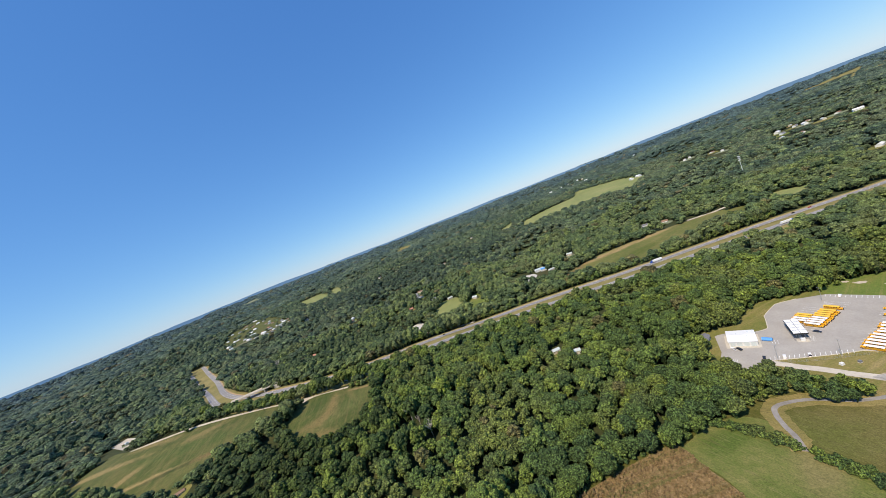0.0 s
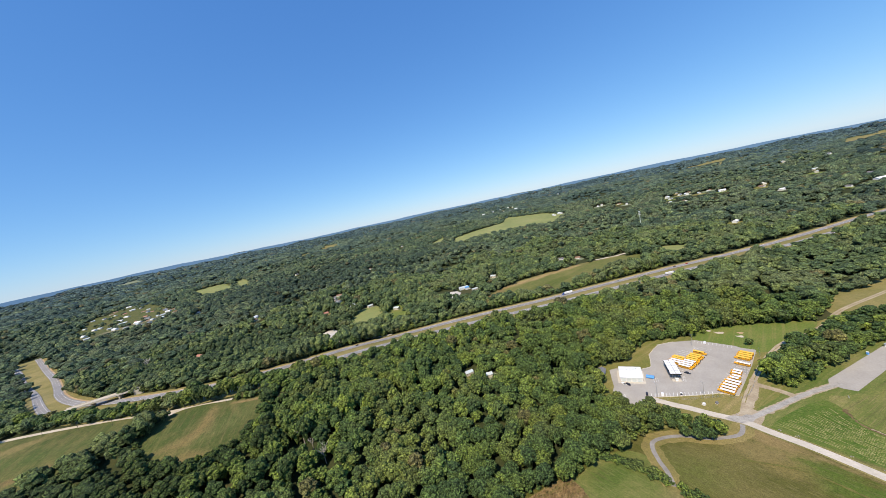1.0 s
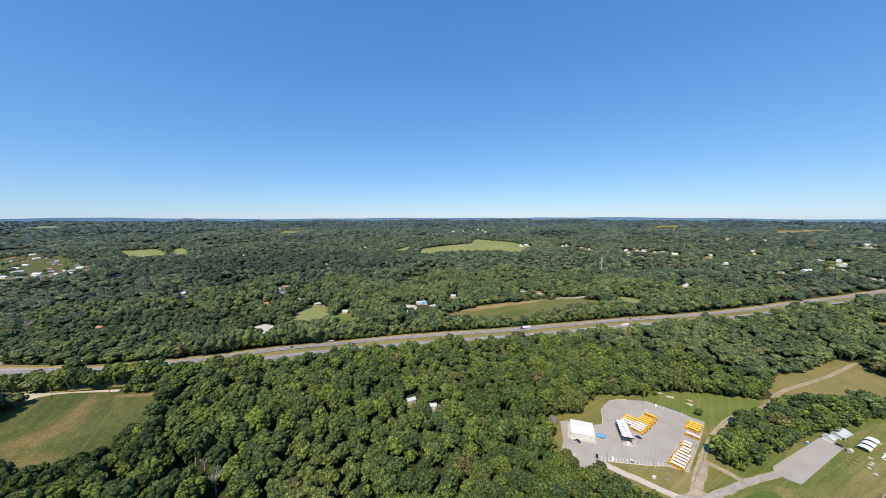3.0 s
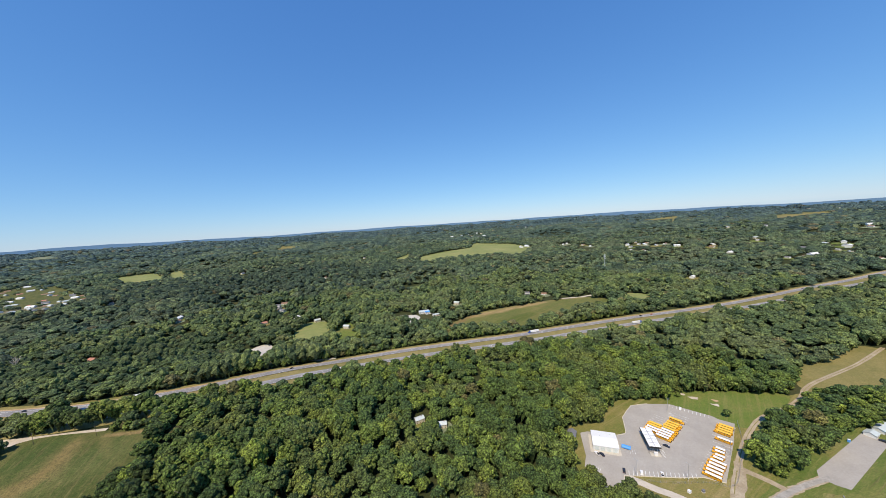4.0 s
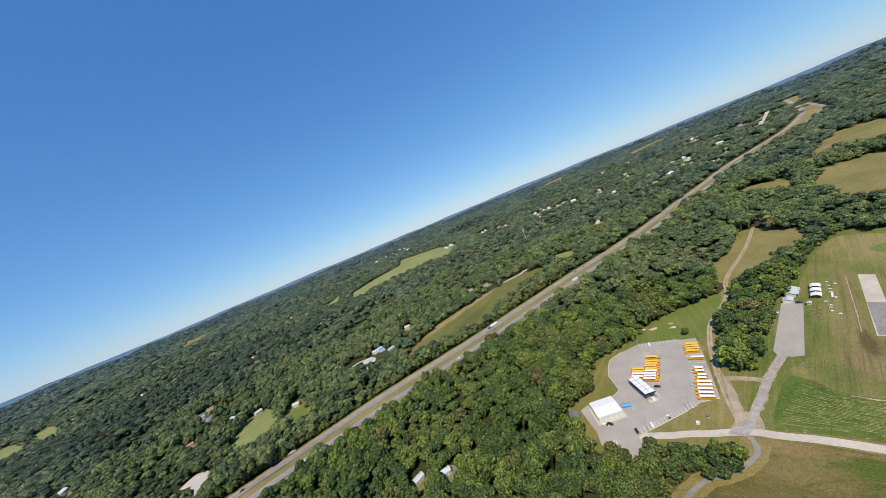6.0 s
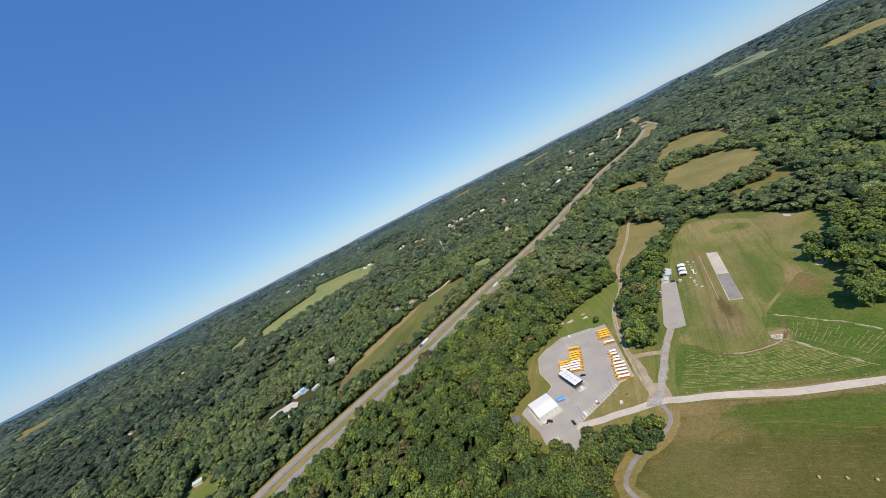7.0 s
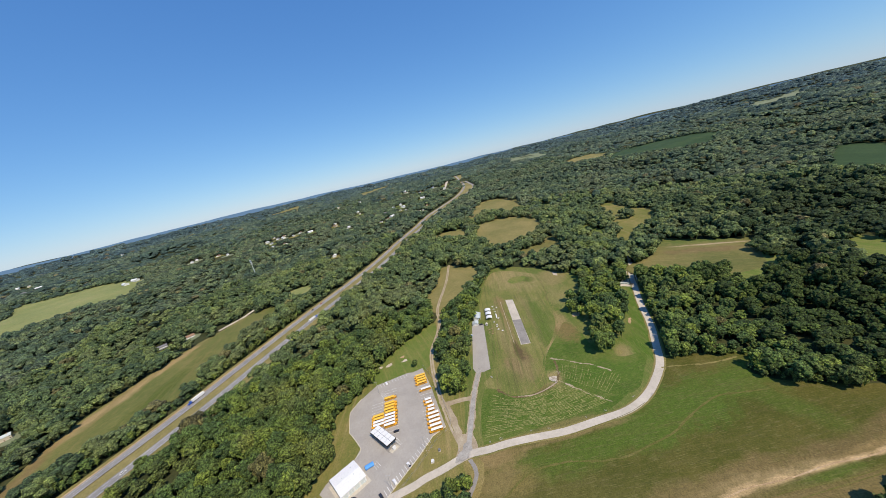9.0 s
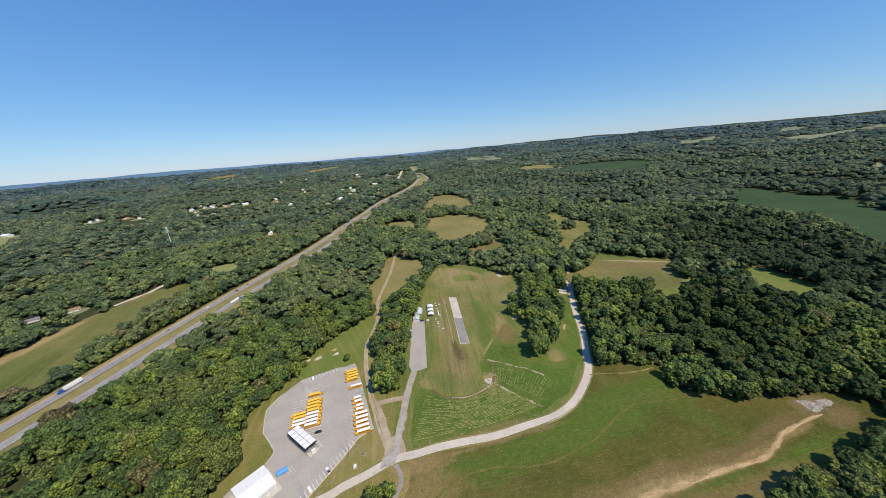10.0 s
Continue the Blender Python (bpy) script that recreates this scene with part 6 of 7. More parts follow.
for ln in (HWY, HWY_S):
    dashes(ln, 0.6, 0.25, 4.0, 8.0, "lane_marking", "dashed white lane line on the highway")
    for off in (-3.2, 4.4):
        dashes(ln, off, 0.25, 30.0, 0.0, "edge_line", "solid pale edge line on the highway")
tagged(strip("shoulder", offset_line(HWY, -7.0), 2.6, M_DIRT, 0.85, "pale gravel shoulder of the highway", "shoulder"), kind="structure")
lr = lorry(M_CARS[4], "blue lorry with long white trailer on the highway")


def on_road(line, x):
    """Place and heading on a road at a given x."""
    for (x1, y1), (x2, y2) in zip(line, line[1:]):
        if x1 <= x <= x2:
            t = (x - x1) / (x2 - x1)
            return y1 + t * (y2 - y1), math.degrees(math.atan2(y2 - y1, x2 - x1))
    return line[-1][1], 0.0


yy, hd = on_road(offset_line(HWY, -1.5), 138)
lr.matrix_basis = pose(138, yy, 1.03, 0, 0, hd + 180)
yy, hd = on_road(offset_line(HWY_S, 1.5), 318)
copy_thing(lr, pose(318, yy, 1.03, 0, 0, hd))
l2 = lorry(M_CARS[3], "red lorry with white trailer on the highway")
yy, hd = on_road(offset_line(HWY, -1.5), -345)
l2.matrix_basis = pose(-345, yy, float(lie(np.array([-345]), np.array([yy]))[0]) + 1.03, 0, 0, hd + 180)
for i, (x, north, paint) in enumerate(((-440, 1, 1), (-400, 1, 1), (-150, 0, 0), (-215, 1, 1), (60, 0, 0), (235, 1, 2), (292, 1, 0), (345, 1, 1), (368, 1, 3), (420, 0, 1), (520, 1, 0), (640, 0, 2), (755, 1, 1))):
    ln = HWY if north else HWY_S
    yy, hd = on_road(offset_line(ln, -1.3 if north else 1.3), x)
    c = car(M_CARS[paint], ("white", "dark", "silver", "red", "blue")[paint] + " car driving on the highway")
    c.matrix_basis = pose(x, yy, float(lie(np.array([x]), np.array([yy]))[0]) + 1.03, 0, 0, hd + (180 if north else 0))

# overpass
ov = root("overpass", "pale concrete road bridge crossing the highway", "bridge", at=pose(-542, 343, 28.0, 0, 0, math.degrees(math.atan2(39, 76))))
part("deck", Shape().box(-46, 33, -5.5, 5.5, 6.8, 7.9), M_CONCRETE, ov)
for s in (-1, 1):
    part("parapet", Shape().box(-46, 33, s * 5.3 - 0.2, s * 5.3 + 0.2, 7.9, 9.0), M_CONCRETE, ov)
    part("abutment", Shape().box(s * 40.5 - 9.5, s * 40.5 - 3.5, -6, 6, -1, 6.8), M_CONCRETE, ov)
for x in (-16, 14):
    part("pier", Shape().box(x - 0.7, x + 0.7, -4.5, 4.5, 0, 6.0), M_CONCRETE, ov)
    part("pier_cap", Shape().box(x - 0.9, x + 0.9, -5.3, 5.3, 6.0, 6.8), M_CONCRETE, ov)
for s, z in ((-1, 0), (1, 0)):
    part("wing_wall", Shape().box(s * 45.5 - 9.5, s * 45.5 - 3.5, -6.2, -5.6, -1, 5.5).box(s * 45.5 - 9.5, s * 45.5 - 3.5, 5.6, 6.2, -1, 5.5), M_CONCRETE, ov)

# mast
tw = root("cell_tower", "tall pale grey phone mast with antenna arrays above the trees", "mast", at=pose(507, 1025, 0))
part("mast", Shape().rod((0, 0, 0), (0, 0, 56), 0.95, 0.5, 12), M_PALE, tw)
for z in (45, 50, 55):
    ring = part("antenna_platform", Shape().rod((0, 0, z - 0.15), (0, 0, z + 0.15), 2.2, 2.2, 12), M_GALV, tw)
    for i in range(9):
        a = 2 * math.pi * i / 9
        part("antenna", Shape().box(math.cos(a) * 2.3 - 0.25, math.cos(a) * 2.3 + 0.25, math.sin(a) * 2.3 - 0.25, math.sin(a) * 2.3 + 0.25, z - 1.2, z + 1.2), M_WHITE, ring)
part("equipment_hut", Shape().box(4, 8, -2, 2, 0, 3), M_BEIGE, tw)

# ---- houses among the trees ----
HOUSE_KINDS = [house(13, 8.5, 5.4, M_WALL, M_SHINGLE, "two-storey white house with grey shingle roof among trees", True, True),
               house(15, 9, 3.2, M_WALL, M_BROWN, "low white house with brown roof among trees"),
               house(12, 8, 5.2, M_BEIGE, M_PALE, "beige house with pale roof among trees"),
               house(14, 9, 3.4, M_BEIGE, M_PINK, "beige bungalow with reddish roof among trees"),
               house(18, 10, 5.6, M_WALL, M_WHITE, "large white house with white roof among trees", False)]
fresh = set()


def settle(places, r=13.0, reach=1.0, pick=None, seed=1, grow=1.0):
    """Houses with open gardens on their south side."""
    rng = random.Random(seed)
    for x, y in places:
        k = rng.choice(pick or range(5))
        z = float(lie(np.array([x]), np.array([y]))[0])
        m = pose(x, y, z, 0, 0, rng.choice((-20, 10, 35, 70, 100)) + rng.uniform(-9, 9)) @ Matrix.Scale(grow, 4)
        if k in fresh:
            h = copy_thing(HOUSE_KINDS[k], m)
            h.scale = (grow,) * 3
        else:
            HOUSE_KINDS[k].matrix_basis = m
            fresh.add(k)
        d = math.hypot(x - 40, y - 40)
        ring = [(x - (x - 40) / d * 0.6 * r * reach + math.cos(i * 0.785) * r * rng.uniform(1.0, 1.6), y - (y - 40) / d * 0.6 * r * reach + math.sin(i * 0.785) * r * rng.uniform(1.0, 1.6)) for i in range(8)]
        sheet("lawn", ring, rng.choice((M_LAWN, M_GRASS, M_UPLAND)), 0.4 if d < 900 else 1.2, "green garden lawn round a house", "lawn", True, 14)
        for j in range(7):
            q = j / 6 * min(0.075 * d, 110) * reach
            SPOTS.append((x - (x - 40) / d * q, y - (y - 40) / d * q, r * (1 + d / 4000)))



for o, lab in (([(2830, 2830), (3130, 2970), (3140, 2925), (2850, 2770)], "pale built-up strip on the far ridge"), ([(3180, 2880), (3260, 2650), (3160, 2570), (3080, 2740)], "pale built-up strip on the far ridge"),
               ([(-3100, 2400), (-3120, 2580), (-2930, 2470), (-2900, 2250)], "pale far field"), ([(-844, 1447), (-845, 1612), (-800, 1590), (-800, 1420)], "narrow pale field among woods"),
               ([(3365, -737), (3430, -813), (3447, -1048), (3118, -931), (2681, -691), (3052, -678)], "pale green field on the far upland"), ([(3409, -1394), (3523, -1517), (3357, -1530), (3101, -1383), (3077, -1284)], "pale green field on the far upland"),
               ([(2825, -1149), (2865, -1356), (3000, -1557), (3131, -1805), (2985, -1718), (2760, -1426), (2705, -1277), (2600, -1077)], "long pale field on the far upland"), ([(3287, 1119), (3477, 808), (2814, 649), (2627, 889)], "pale field beyond the highway's end"),
               ([(1499, -763), (1563, -820), (1693, -931), (1761, -990), (1482, -819), (1415, -756), (1386, -710)], "green field beyond the woods")):
    CLEAR.append(o)
    sheet("field", o, M_GRAVEL if "built" in lab else M_UPLAND, 4.0, lab, "field", cell=60)

for group_of_homes in HOMES:
    settle(*group_of_homes)

# depot beside the highway, with its paved yard
sheet("yard", [(-106, 690), (-92, 696), (-66, 690), (-57, 672), (-60, 656), (-68, 648), (-76, 632), (-84, 636), (-86, 652), (-101, 664)], M_PALEYARD, 0.34, "pale paved yard of a roadside depot", "yard", False)
strip("road", smooth_line([(-100, 650), (-112, 672), (-124, 700), (-140, 760)], 5), 7, M_GRAVEL, 0.32, "pale lane behind a depot", "road")
sheet("yard", [(-346, 562), (-338, 576), (-322, 580), (-306, 562), (-300, 546), (-294, 514), (-304, 506), (-314, 524), (-322, 546), (-334, 552)], M_PALEYARD, 0.33, "pale turning yard beside the highway", "yard", False)
strip("road", smooth_line([(-302, 516), (-290, 494), (-273, 481), (-240, 472), (-202, 474), (-170, 482)], 5), 7, M_GRAVEL, 1.05, "pale slip road joining the highway", "road")
strip("road", smooth_line([(-640, 482), (-598, 495), (-569, 503), (-520, 512)], 5), 7, M_GRAVEL, 0.5, "pale lane among trees above the highway", "road")
for w, d, h, wall, roof, x, y, a, lab in ((20, 12, 4.5, M_WALL, M_PALE, -52, 700, 15, "pale-roofed depot hall beside a paved yard"), (13, 9, 5, M_WALL, M_BLUE, -42, 694, 15, "small white hall with blue roof"),
                                          (16, 8, 3.4, M_BEIGE, M_PALE, -24, 676, 25, "low shed behind the highway")):
    b = house(w, d, h, wall, roof, lab, False, False, 0.35, "hall")
    b.matrix_basis = pose(x, y, 0.3, 0, 0, a)
for x, y, r in ((-100, 690, 24), (-80, 672, 20), (-84, 650, 15), (-70, 648, 18), (-74, 628, 12), (-68, 606, 9), (-600, 490, 9), (-570, 500, 9), (-540, 506, 9), (-575, 480, 8), (-330, 560, 14), (-310, 545, 14), (-300, 520, 16), (-318, 530, 14), (-52, 690, 20), (-46, 668, 18), (-40, 645, 16), (-26, 660, 14), (-110, 664, 16), (-134, 745, 9), (-128, 720, 10),
                (-315, 540, 22), (-296, 512, 16), (-300, 490, 16), (-270, 484, 14), (-230, 484, 12), (26, 715, 12), (-320, 515, 14), (-305, 500, 26), (-290, 482, 22), (-322, 535, 24), (-560, 486, 13), (-540, 490, 13), (-525, 497, 13), (-585, 530, 14), (-572, 515, 12)):
    SPOTS.append((x, y, r))
strip("track", smooth_line([(262, 742), (286, 744), (306, 744), (327, 752), (345, 758)], 5), 8, M_GRAVEL, 0.5, "pale gravel drive above the bank", "track")
SPOTS += [(-925, 315, 30), (-880, 305, 30), (-845, 284, 24), (-900, 290, 26), (-820, 272, 18), (272, 738, 12), (290, 738, 12), (308, 738, 12), (325, 745, 12), (340, 745, 12), (235, 770, 16), (225, 750, 14), (199, 785, 14), (205, 760, 12)]
for street in ([(-1640, 1250), (-1500, 1170), (-1400, 1130), (-1265, 1045), (-1150, 960)], [(-1440, 1206), (-1340, 1135), (-1265, 1045)], [(-1380, 1120), (-1336, 1030), (-1300, 940), (-1290, 860)], [(-1800, 1330), (-1640, 1250)]):
    strip("road", smooth_line(street, 6), 14, M_GRAVEL, 1.6, "pale concrete street of a housing estate", "road")
sheet("lot", [(2188, 1262), (1885, 1122), (1880, 1108), (2196, 1246)], M_GRAVEL, 3.2, "far pale paved strip beyond the highway", "lot", False, 30)
SPOTS += [(1885, 1110, 40), (1950, 1140, 40), (2020, 1170, 40), (2090, 1200, 40), (2160, 1230, 40)]
sheet("yard", [(-987, 321), (-982, 349), (-887, 329), (-812, 292), (-845, 284)], M_GRAVEL, 0.45, "pale paved yard beside the side road", "yard", False)
SPOTS += [(-926, 320, 40), (-866, 300, 30)]

cot = house(9, 6.5, 3.6, M_WALL, M_SHINGLE, "small white cottage with grey shingle roof beside the workshop", False, False, 0.5)
cot.matrix_basis = pose(98.5, 286, 0.1, 0, 0, 60)
SPOTS += [(98, 286, 7), (96, 279, 6)]

# wooden utility poles
def utility_pole(label):
    o = root("utility_pole", label, "utility pole", "utility poles along the side road")
    part("pole", Shape().rod((0, 0, -0.3), (0, 0, 11.5), 0.17, 0.12, 8), M_BARK, o)
    arm = part("crossarm", Shape().box(-1.3, 1.3, -0.07, 0.07, 10.6, 10.8), M_BARK, o)
    for ix in (-1.15, -0.4, 1.15):
        part("insulator", Shape().rod((ix, 0, 10.8), (ix, 0, 11.05), 0.06, 0.05, 6), M_GALV, arm)
    return o


up = utility_pole("brown wooden utility pole with one crossarm by the road")
up.matrix_basis = pose(-548, 277, 27.8, 0, 0, 95)
for x, y in ((-500, 279), (-453, 279), (-407, 281), (-362, 285), (-318, 294), (-243, 435), (-292, 442)):
    copy_thing(up, pose(x, y, float(lie(np.array([x]), np.array([y]))[0]), 0, 0, 98))

# gate at the bend of the country road
tr = root("flatbed_trailer", "pale flatbed trailer parked beside the road", "trailer", at=pose(441, 106, 0.1, 0, 0, 85))
part("bed", Shape().box(-5, 5, -1.3, 1.3, 0.9, 1.15), M_PALE, tr)
part("headboard", Shape().box(4.8, 5, -1.3, 1.3, 1.15, 2.2), M_GALV, tr)
for x in (-3.5, -2.4):
    wheel_set(tr, (x,), 1.25, 0.45, False)
for p, x, y, a in ((1, 439, 99, 90), (0, 462, 106, 20)):
    c = car(M_CARS[p], ("white" if p == 0 else "dark") + " pickup parked beside the country road", "pickup", 1.1)
    c.matrix_basis = pose(x, y, 0.2, 0, 0, a)
sheet("yard", [(432, 92), (434, 111), (446, 110), (470, 106), (496, 104), (498, 92), (470, 92)], M_CONC, 0.13, "pale gravel pull-in at the road's bend", "yard", False)

def dead_tree(seed):
    """A bare dead tree: forked pale limbs."""
    rng = random.Random(seed)
    o = root("dead_tree", "bare pale dead tree among green woods", "tree", "dead trees in the woods")
    trunk = Shape().rod((0, 0, -0.5), (0.2, 0.1, 9.0), 0.42, 0.26, 8)
    limbs = Shape()
    for i in range(9):
        a = 0.7 * i + rng.uniform(-0.3, 0.3)
        z, r = 6.0 + 0.9 * i * 0.7, rng.uniform(2.5, 5.5)
        tip = Vector((math.cos(a) * r, math.sin(a) * r, z + rng.uniform(4.0, 7.5)))
        limbs.rod((0.15, 0.08, z * 0.75 + 2), tuple(tip), 0.24, 0.09, 6)
        for _ in range(3):
            f = Vector((0.15, 0.08, z * 0.75 + 2)).lerp(tip, rng.uniform(0.45, 0.8))
            limbs.rod(tuple(f), tuple(f + Vector((rng.uniform(-2, 2), rng.uniform(-2, 2), rng.uniform(0.8, 3.0)))), 0.12, 0.05, 5)
    part("trunk", trunk, M_DEADWOOD, o)
    part("branch", limbs, M_DEADWOOD, o, "bare grey branches")
    return o


for n, (x, y, s) in enumerate(((-188, 229, 1.15), (-176, 222, 0.9), (-158, 208, 1.1), (-668, 503, 1.6))):
    dead_tree(60 + n).matrix_basis = pose(x, y, float(lie(np.array([x]), np.array([y]))[0]), 0, 0, 70 * n) @ Matrix.Scale(s, 4)
    SPOTS.append((x + 4, y - 6, 7))

# hedges and bushes at the meadow's edge, lone trees
BUSHES = [(smooth_line([(60, 186), (72, 180), (82, 172), (89, 163)], 6), 3.2), (smooth_line([(95, 155), (101, 148), (106, 141), (112, 128)], 5), 2.6)]

# ---- the woods themselves ----
krng = np.random.default_rng(11)
NEAR_KINDS = [crown(krng, krng.uniform(4.2, 7.0), 2.0, krng.uniform(12, 16.5), 18, 0, 1, core=1, spread=(0.22, 0.42)) for _ in range(22)]
MID_KINDS = [crown(krng, krng.uniform(6.0, 9.0), 2.0, krng.uniform(12, 16), 7, 0, 1, core=1, spread=(0.38, 0.55)) for _ in range(16)]
FAR_KINDS = [crown(krng, krng.uniform(7.5, 11.5), 1.0, krng.uniform(12, 16), 1, 0, 1, core=0, spread=(0.95, 1.05)) for _ in range(12)]
RIDGE_KINDS = [crown(krng, krng.uniform(16, 26), -5.0, krng.uniform(9, 13), 1, 0, 1, core=0, spread=(0.9, 1.1)) for _ in range(8)]
SHRUB_KINDS = [crown(krng, krng.uniform(2.4, 3.6), 0.0, krng.uniform(5, 9), 8, 0, 1, core=1, spread=(0.3, 0.5)) for _ in range(10)]
BUSH_KINDS = [crown(krng, krng.uniform(1.6, 2.4), 0.0, krng.uniform(2.4, 3.4), 5, 20, leaf=0.4) for _ in range(5)]

# the 300 trees of the wood's near edge stand as things of their own
x, y = scatter(9.2, 0, 430, 1)
near = np.argsort(np.minimum(np.hypot(x - 45, y - 150), 1.25 * np.hypot(x - 222, y + 50)))[:300]
rest = np.ones(len(x), bool)
rest[near] = False


def tree(kind, label):
    rng = np.random.default_rng(40 + kind)
    o = root("tree", label, "tree", "trees at the wood's near edge")
    R, top = rng.uniform(5.0, 7.2), rng.uniform(13, 16.5)
    v, f = crown(rng, R, 2.2, top, 34, 340, 1, 0.5, 1, (0.17, 0.32))
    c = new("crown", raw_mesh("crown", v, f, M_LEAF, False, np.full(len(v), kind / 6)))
    c.parent = o
    tk = Shape().rod((0, 0, -0.3), (0.1, 0.05, 3.5), 0.34, 0.24, 8).rod((0.1, 0.05, 3.5), (0.15, 0.1, top * 0.7), 0.24, 0.08, 7)
    for i in range(5):
        a = i * 1.3 + kind
        tk.rod((0.1, 0.05, 3.4 + i * 0.8), (math.cos(a) * R * 0.6, math.sin(a) * R * 0.6, 6.0 + i * 0.9), 0.13, 0.05, 6)
    part("trunk", tk, M_BARK, o)
    return o


TREES = [tree(k, lab) for k, lab in enumerate(("deep green broadleaf tree with a rounded crown", "broad spreading green tree at the wood's edge", "tall green broadleaf tree with clumped foliage",
                                               "olive green broadleaf tree in dense woods", "mid-green rounded tree in dense woods", "dense leafy green tree with uneven crown"))]
trng = random.Random(9)
for n, i in enumerate(near):
    s = trng.uniform(0.75, 1.2)
    m = pose(float(x[i]), float(y[i]), 0, 0, 0, trng.uniform(0, 360))
    if n < len(TREES):
        TREES[n].matrix_basis = m
    else:
        o = copy_thing(TREES[n % len(TREES)], m)
        o.scale = (s, s, s * trng.uniform(0.9, 1.1))
for n, (px, py) in enumerate(((108, 226), (116, 221), (126, 216), (131, 209), (137, 204), (143, 199), (144, 194), (135, 191), (128, 192), (122, 196), (118, 205), (113, 211), (124, 207), (132, 199), (107, 217), (245, 299), (226, 334), (238, 352), (96, 243))):
    s = trng.uniform(0.42, 0.62)
    o = copy_thing(TREES[n % len(TREES)], pose(px, py, 0, 0, 0, trng.uniform(0, 360)))
    o.scale = (s * 1.1, s * 1.1, s)
for px, py, s in ((-384, 322, 1.35), (-377, 319, 1.1), (-392, 274, 0.9), (-385, 266, 0.8), (-398, 262, 0.9), (-388, 256, 0.7), (-402, 272, 0.7), (-380, 250, 0.8)):
    copy_thing(TREES[int(-px) % len(TREES)], pose(px, py, float(lie(np.array([px]), np.array([py]))[0]) - 0.4, 0, 0, trng.uniform(0, 360))).scale = (s, s, s)
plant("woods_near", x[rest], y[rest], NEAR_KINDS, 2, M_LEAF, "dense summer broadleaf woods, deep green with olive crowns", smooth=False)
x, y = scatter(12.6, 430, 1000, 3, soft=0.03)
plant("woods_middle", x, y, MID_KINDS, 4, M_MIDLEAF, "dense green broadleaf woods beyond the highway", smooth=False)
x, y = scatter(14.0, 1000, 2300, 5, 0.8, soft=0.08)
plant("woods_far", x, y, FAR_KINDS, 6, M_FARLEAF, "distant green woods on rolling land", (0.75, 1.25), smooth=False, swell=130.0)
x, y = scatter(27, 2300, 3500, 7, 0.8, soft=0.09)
plant("woods_ridge", x, y, RIDGE_KINDS, 8, M_RIDGELEAF, "far woods on rolling land, blued by painted haze", (0.8, 1.2), swell=220.0)
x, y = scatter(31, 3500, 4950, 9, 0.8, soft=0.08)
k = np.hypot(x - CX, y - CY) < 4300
plant("woods_horizon", x[k], y[k], RIDGE_KINDS, 10, M_LASTLEAF, "faint woods towards the horizon, blued by painted haze", (0.8, 1.2))
for r0, r1, step, kinds, flat in ((0, 190, 9.2, NEAR_KINDS, True), (190, 650, 12, FAR_KINDS, True)):
    x, y = scatter(step, r0, r1, 21, az=(150, 181))
    x2, y2 = scatter(step, r0, r1, 22, az=(-181, -95))
    plant("woods_south", np.concatenate([x, x2]), np.concatenate([y, y2]), kinds, 23, M_LEAF, "green woods closing the south side", smooth=flat)
# saplings and shrubs closing the wood's edges
x, y = scatter(4.6, 0, 470, 27)
edge = np.full(len(x), 1e9)
for poly in (LOT_YARD, AIRFIELD, MEADOW, LAWN, DRY, TERRACE, SIDE_B):
    edge = np.minimum(edge, away(x, y, poly + poly[:1]))
for ln in (TRACK, ROAD):
    edge = np.minimum(edge, away(x, y, ln) - 6)
k = (edge > 1.2) & (edge < 8.5)
plant("edge_shrubs", x[k], y[k], SHRUB_KINDS, 28, M_LEAF, "dense green shrubs and saplings along the wood's edge", (0.6, 1.3), "shrubs", smooth=False)
far_side = [p for p in evenly(offset_line(HWY, -17), 900) if -760 < p[0] < 330]
x, y = np.array([p[0] for p in far_side]), np.array([p[1] for p in far_side])
x, y = x + krng.uniform(-3, 3, len(x)), y + krng.uniform(-2, 5, len(x))
k = np.ones(len(x), bool)
for sx, sy, sr in SPOTS:
    k &= np.hypot(x - sx, y - sy) > sr
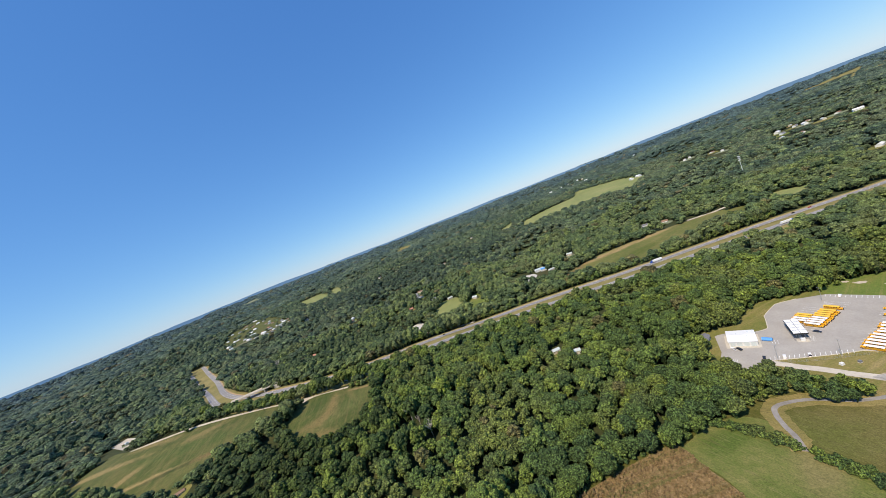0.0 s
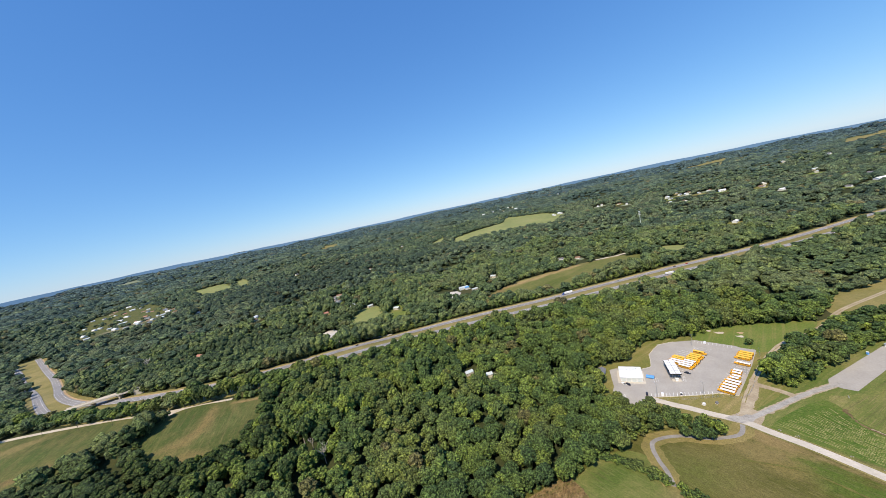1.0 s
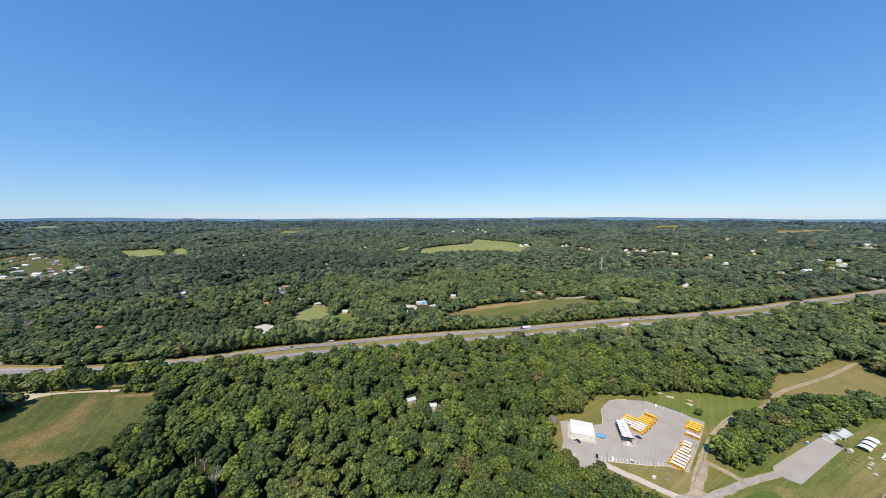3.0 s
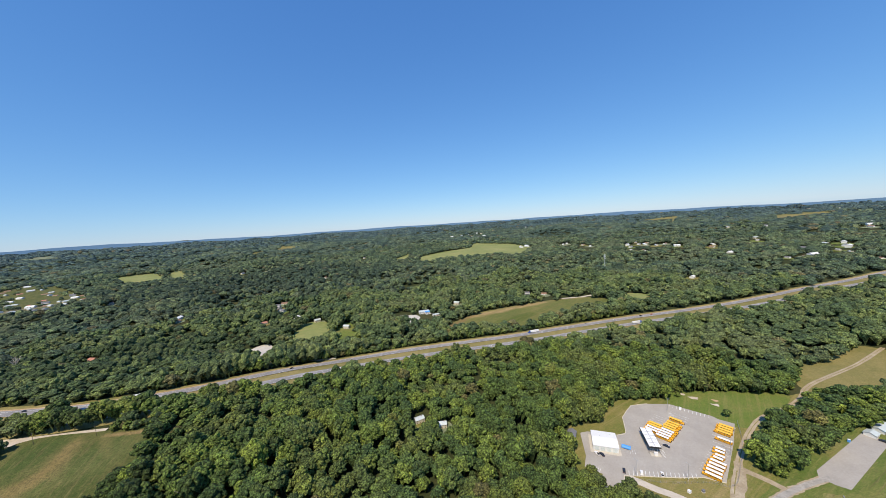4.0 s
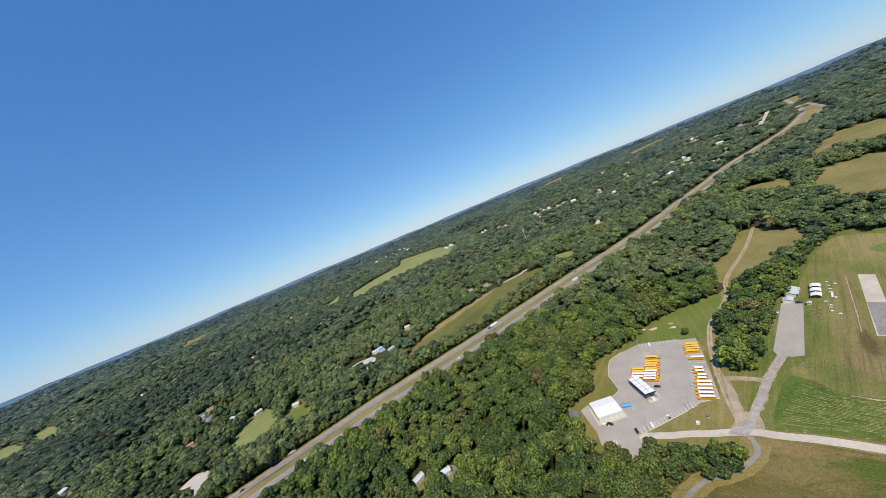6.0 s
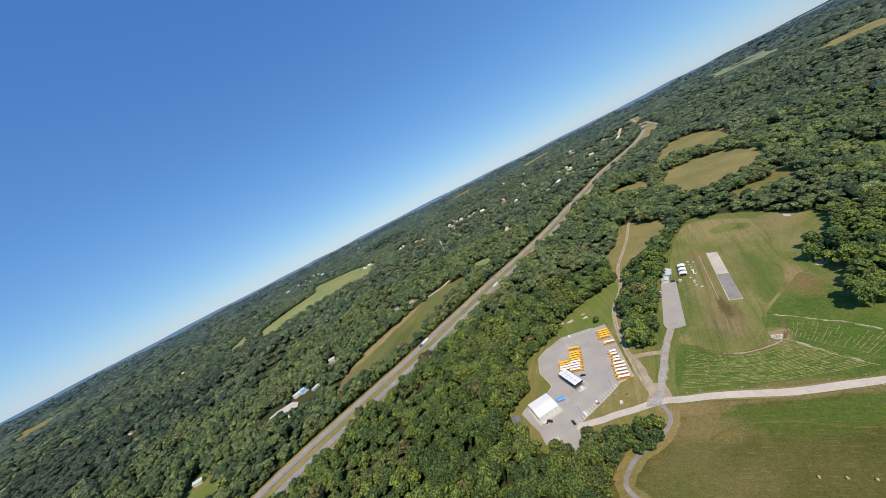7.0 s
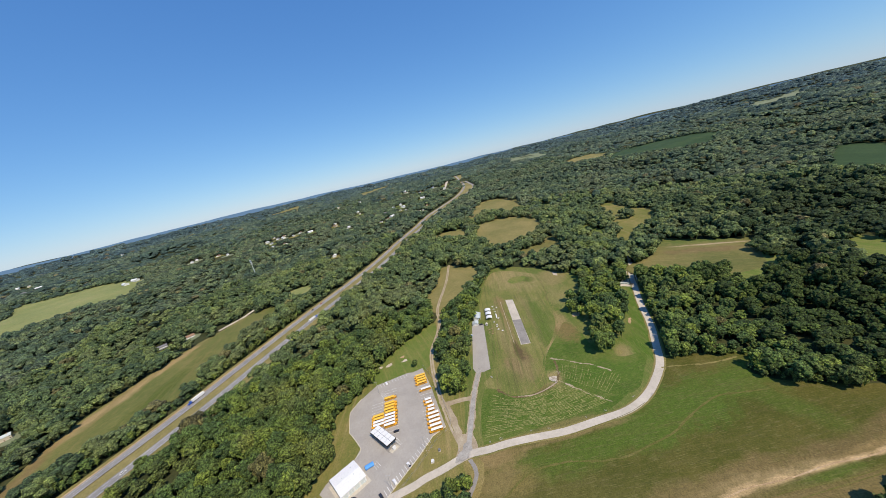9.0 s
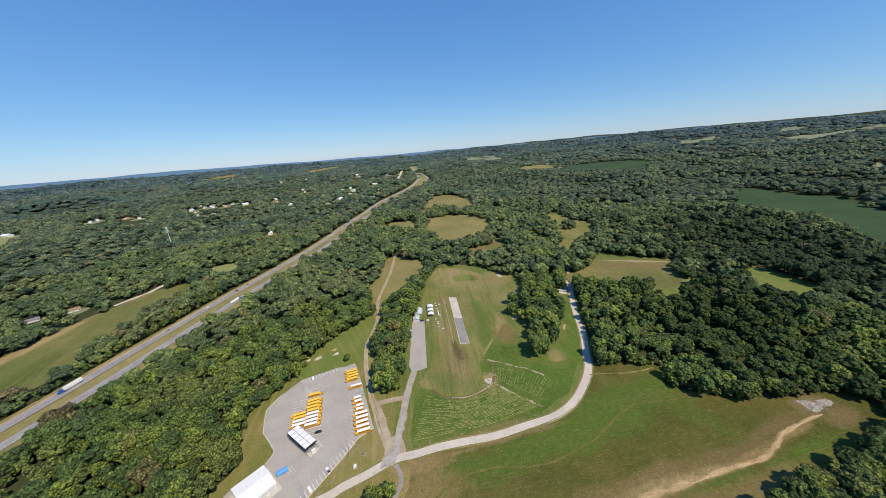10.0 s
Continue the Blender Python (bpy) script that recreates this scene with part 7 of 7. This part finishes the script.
plant("edge_shrubs", x[k], y[k], SHRUB_KINDS, 29, M_LEAF, "dense green shrubs closing the wood beside the highway", (0.8, 1.7), "shrubs", smooth=False)
# the belt of trees between highway and side road
belt = evenly([(-640, 312), (-575, 304), (-513, 298), (-461, 297), (-400, 301), (-345, 310), (-300, 326), (-262, 346), (-222, 372)], 150)
x, y = np.array([p[0] for p in belt]), np.array([p[1] for p in belt])
plant("tree_belt", x + krng.uniform(-3, 3, len(x)), y + krng.uniform(-5, 5, len(x)), NEAR_KINDS, 25, M_LEAF, "belt of green trees between highway and side road", smooth=False)
# dried stalks standing in the brown field
srng = np.random.default_rng(31)
sx, sy = srng.uniform(-60, 60, 5200), srng.uniform(95, 172, 5200)
k = inside(sx, sy, CORN)
STALKS = [crown(srng, srng.uniform(0.5, 0.8), 0.0, srng.uniform(1.3, 1.9), 1, 10, leaf=0.5, core=0, spread=(0.9, 1.1)) for _ in range(5)]
plant("dried_stalks", sx[k], sy[k], STALKS, 32, M_CORN, "dried brown crop stalks at the wood's edge", (0.6, 1.3), "crop", smooth=False)
bx, by = [], []
for ln, w in BUSHES:
    for px, py in ln:
        for _ in range(5):
            bx.append(px + trng.uniform(-w, w))
            by.append(py + trng.uniform(-w, w))
plant("hedge", np.array(bx), np.array(by), BUSH_KINDS, 12, M_LEAF, "low dense green hedge between fields", (0.7, 1.4), "hedge")

# the last ridge, glowing blue in place of haze
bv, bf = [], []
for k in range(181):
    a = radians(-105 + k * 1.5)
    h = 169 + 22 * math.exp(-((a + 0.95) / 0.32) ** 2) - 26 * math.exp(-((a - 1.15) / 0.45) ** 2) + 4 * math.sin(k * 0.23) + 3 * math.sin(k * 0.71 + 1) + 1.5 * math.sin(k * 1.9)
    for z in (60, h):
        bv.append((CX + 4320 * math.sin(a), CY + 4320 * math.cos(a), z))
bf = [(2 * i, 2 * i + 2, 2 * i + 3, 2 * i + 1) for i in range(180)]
tagged(mesh_object("backdrop", bv, bf, M_RIDGE), "low ridge at the horizon, glowing hazy blue", "backdrop", kind="structure")
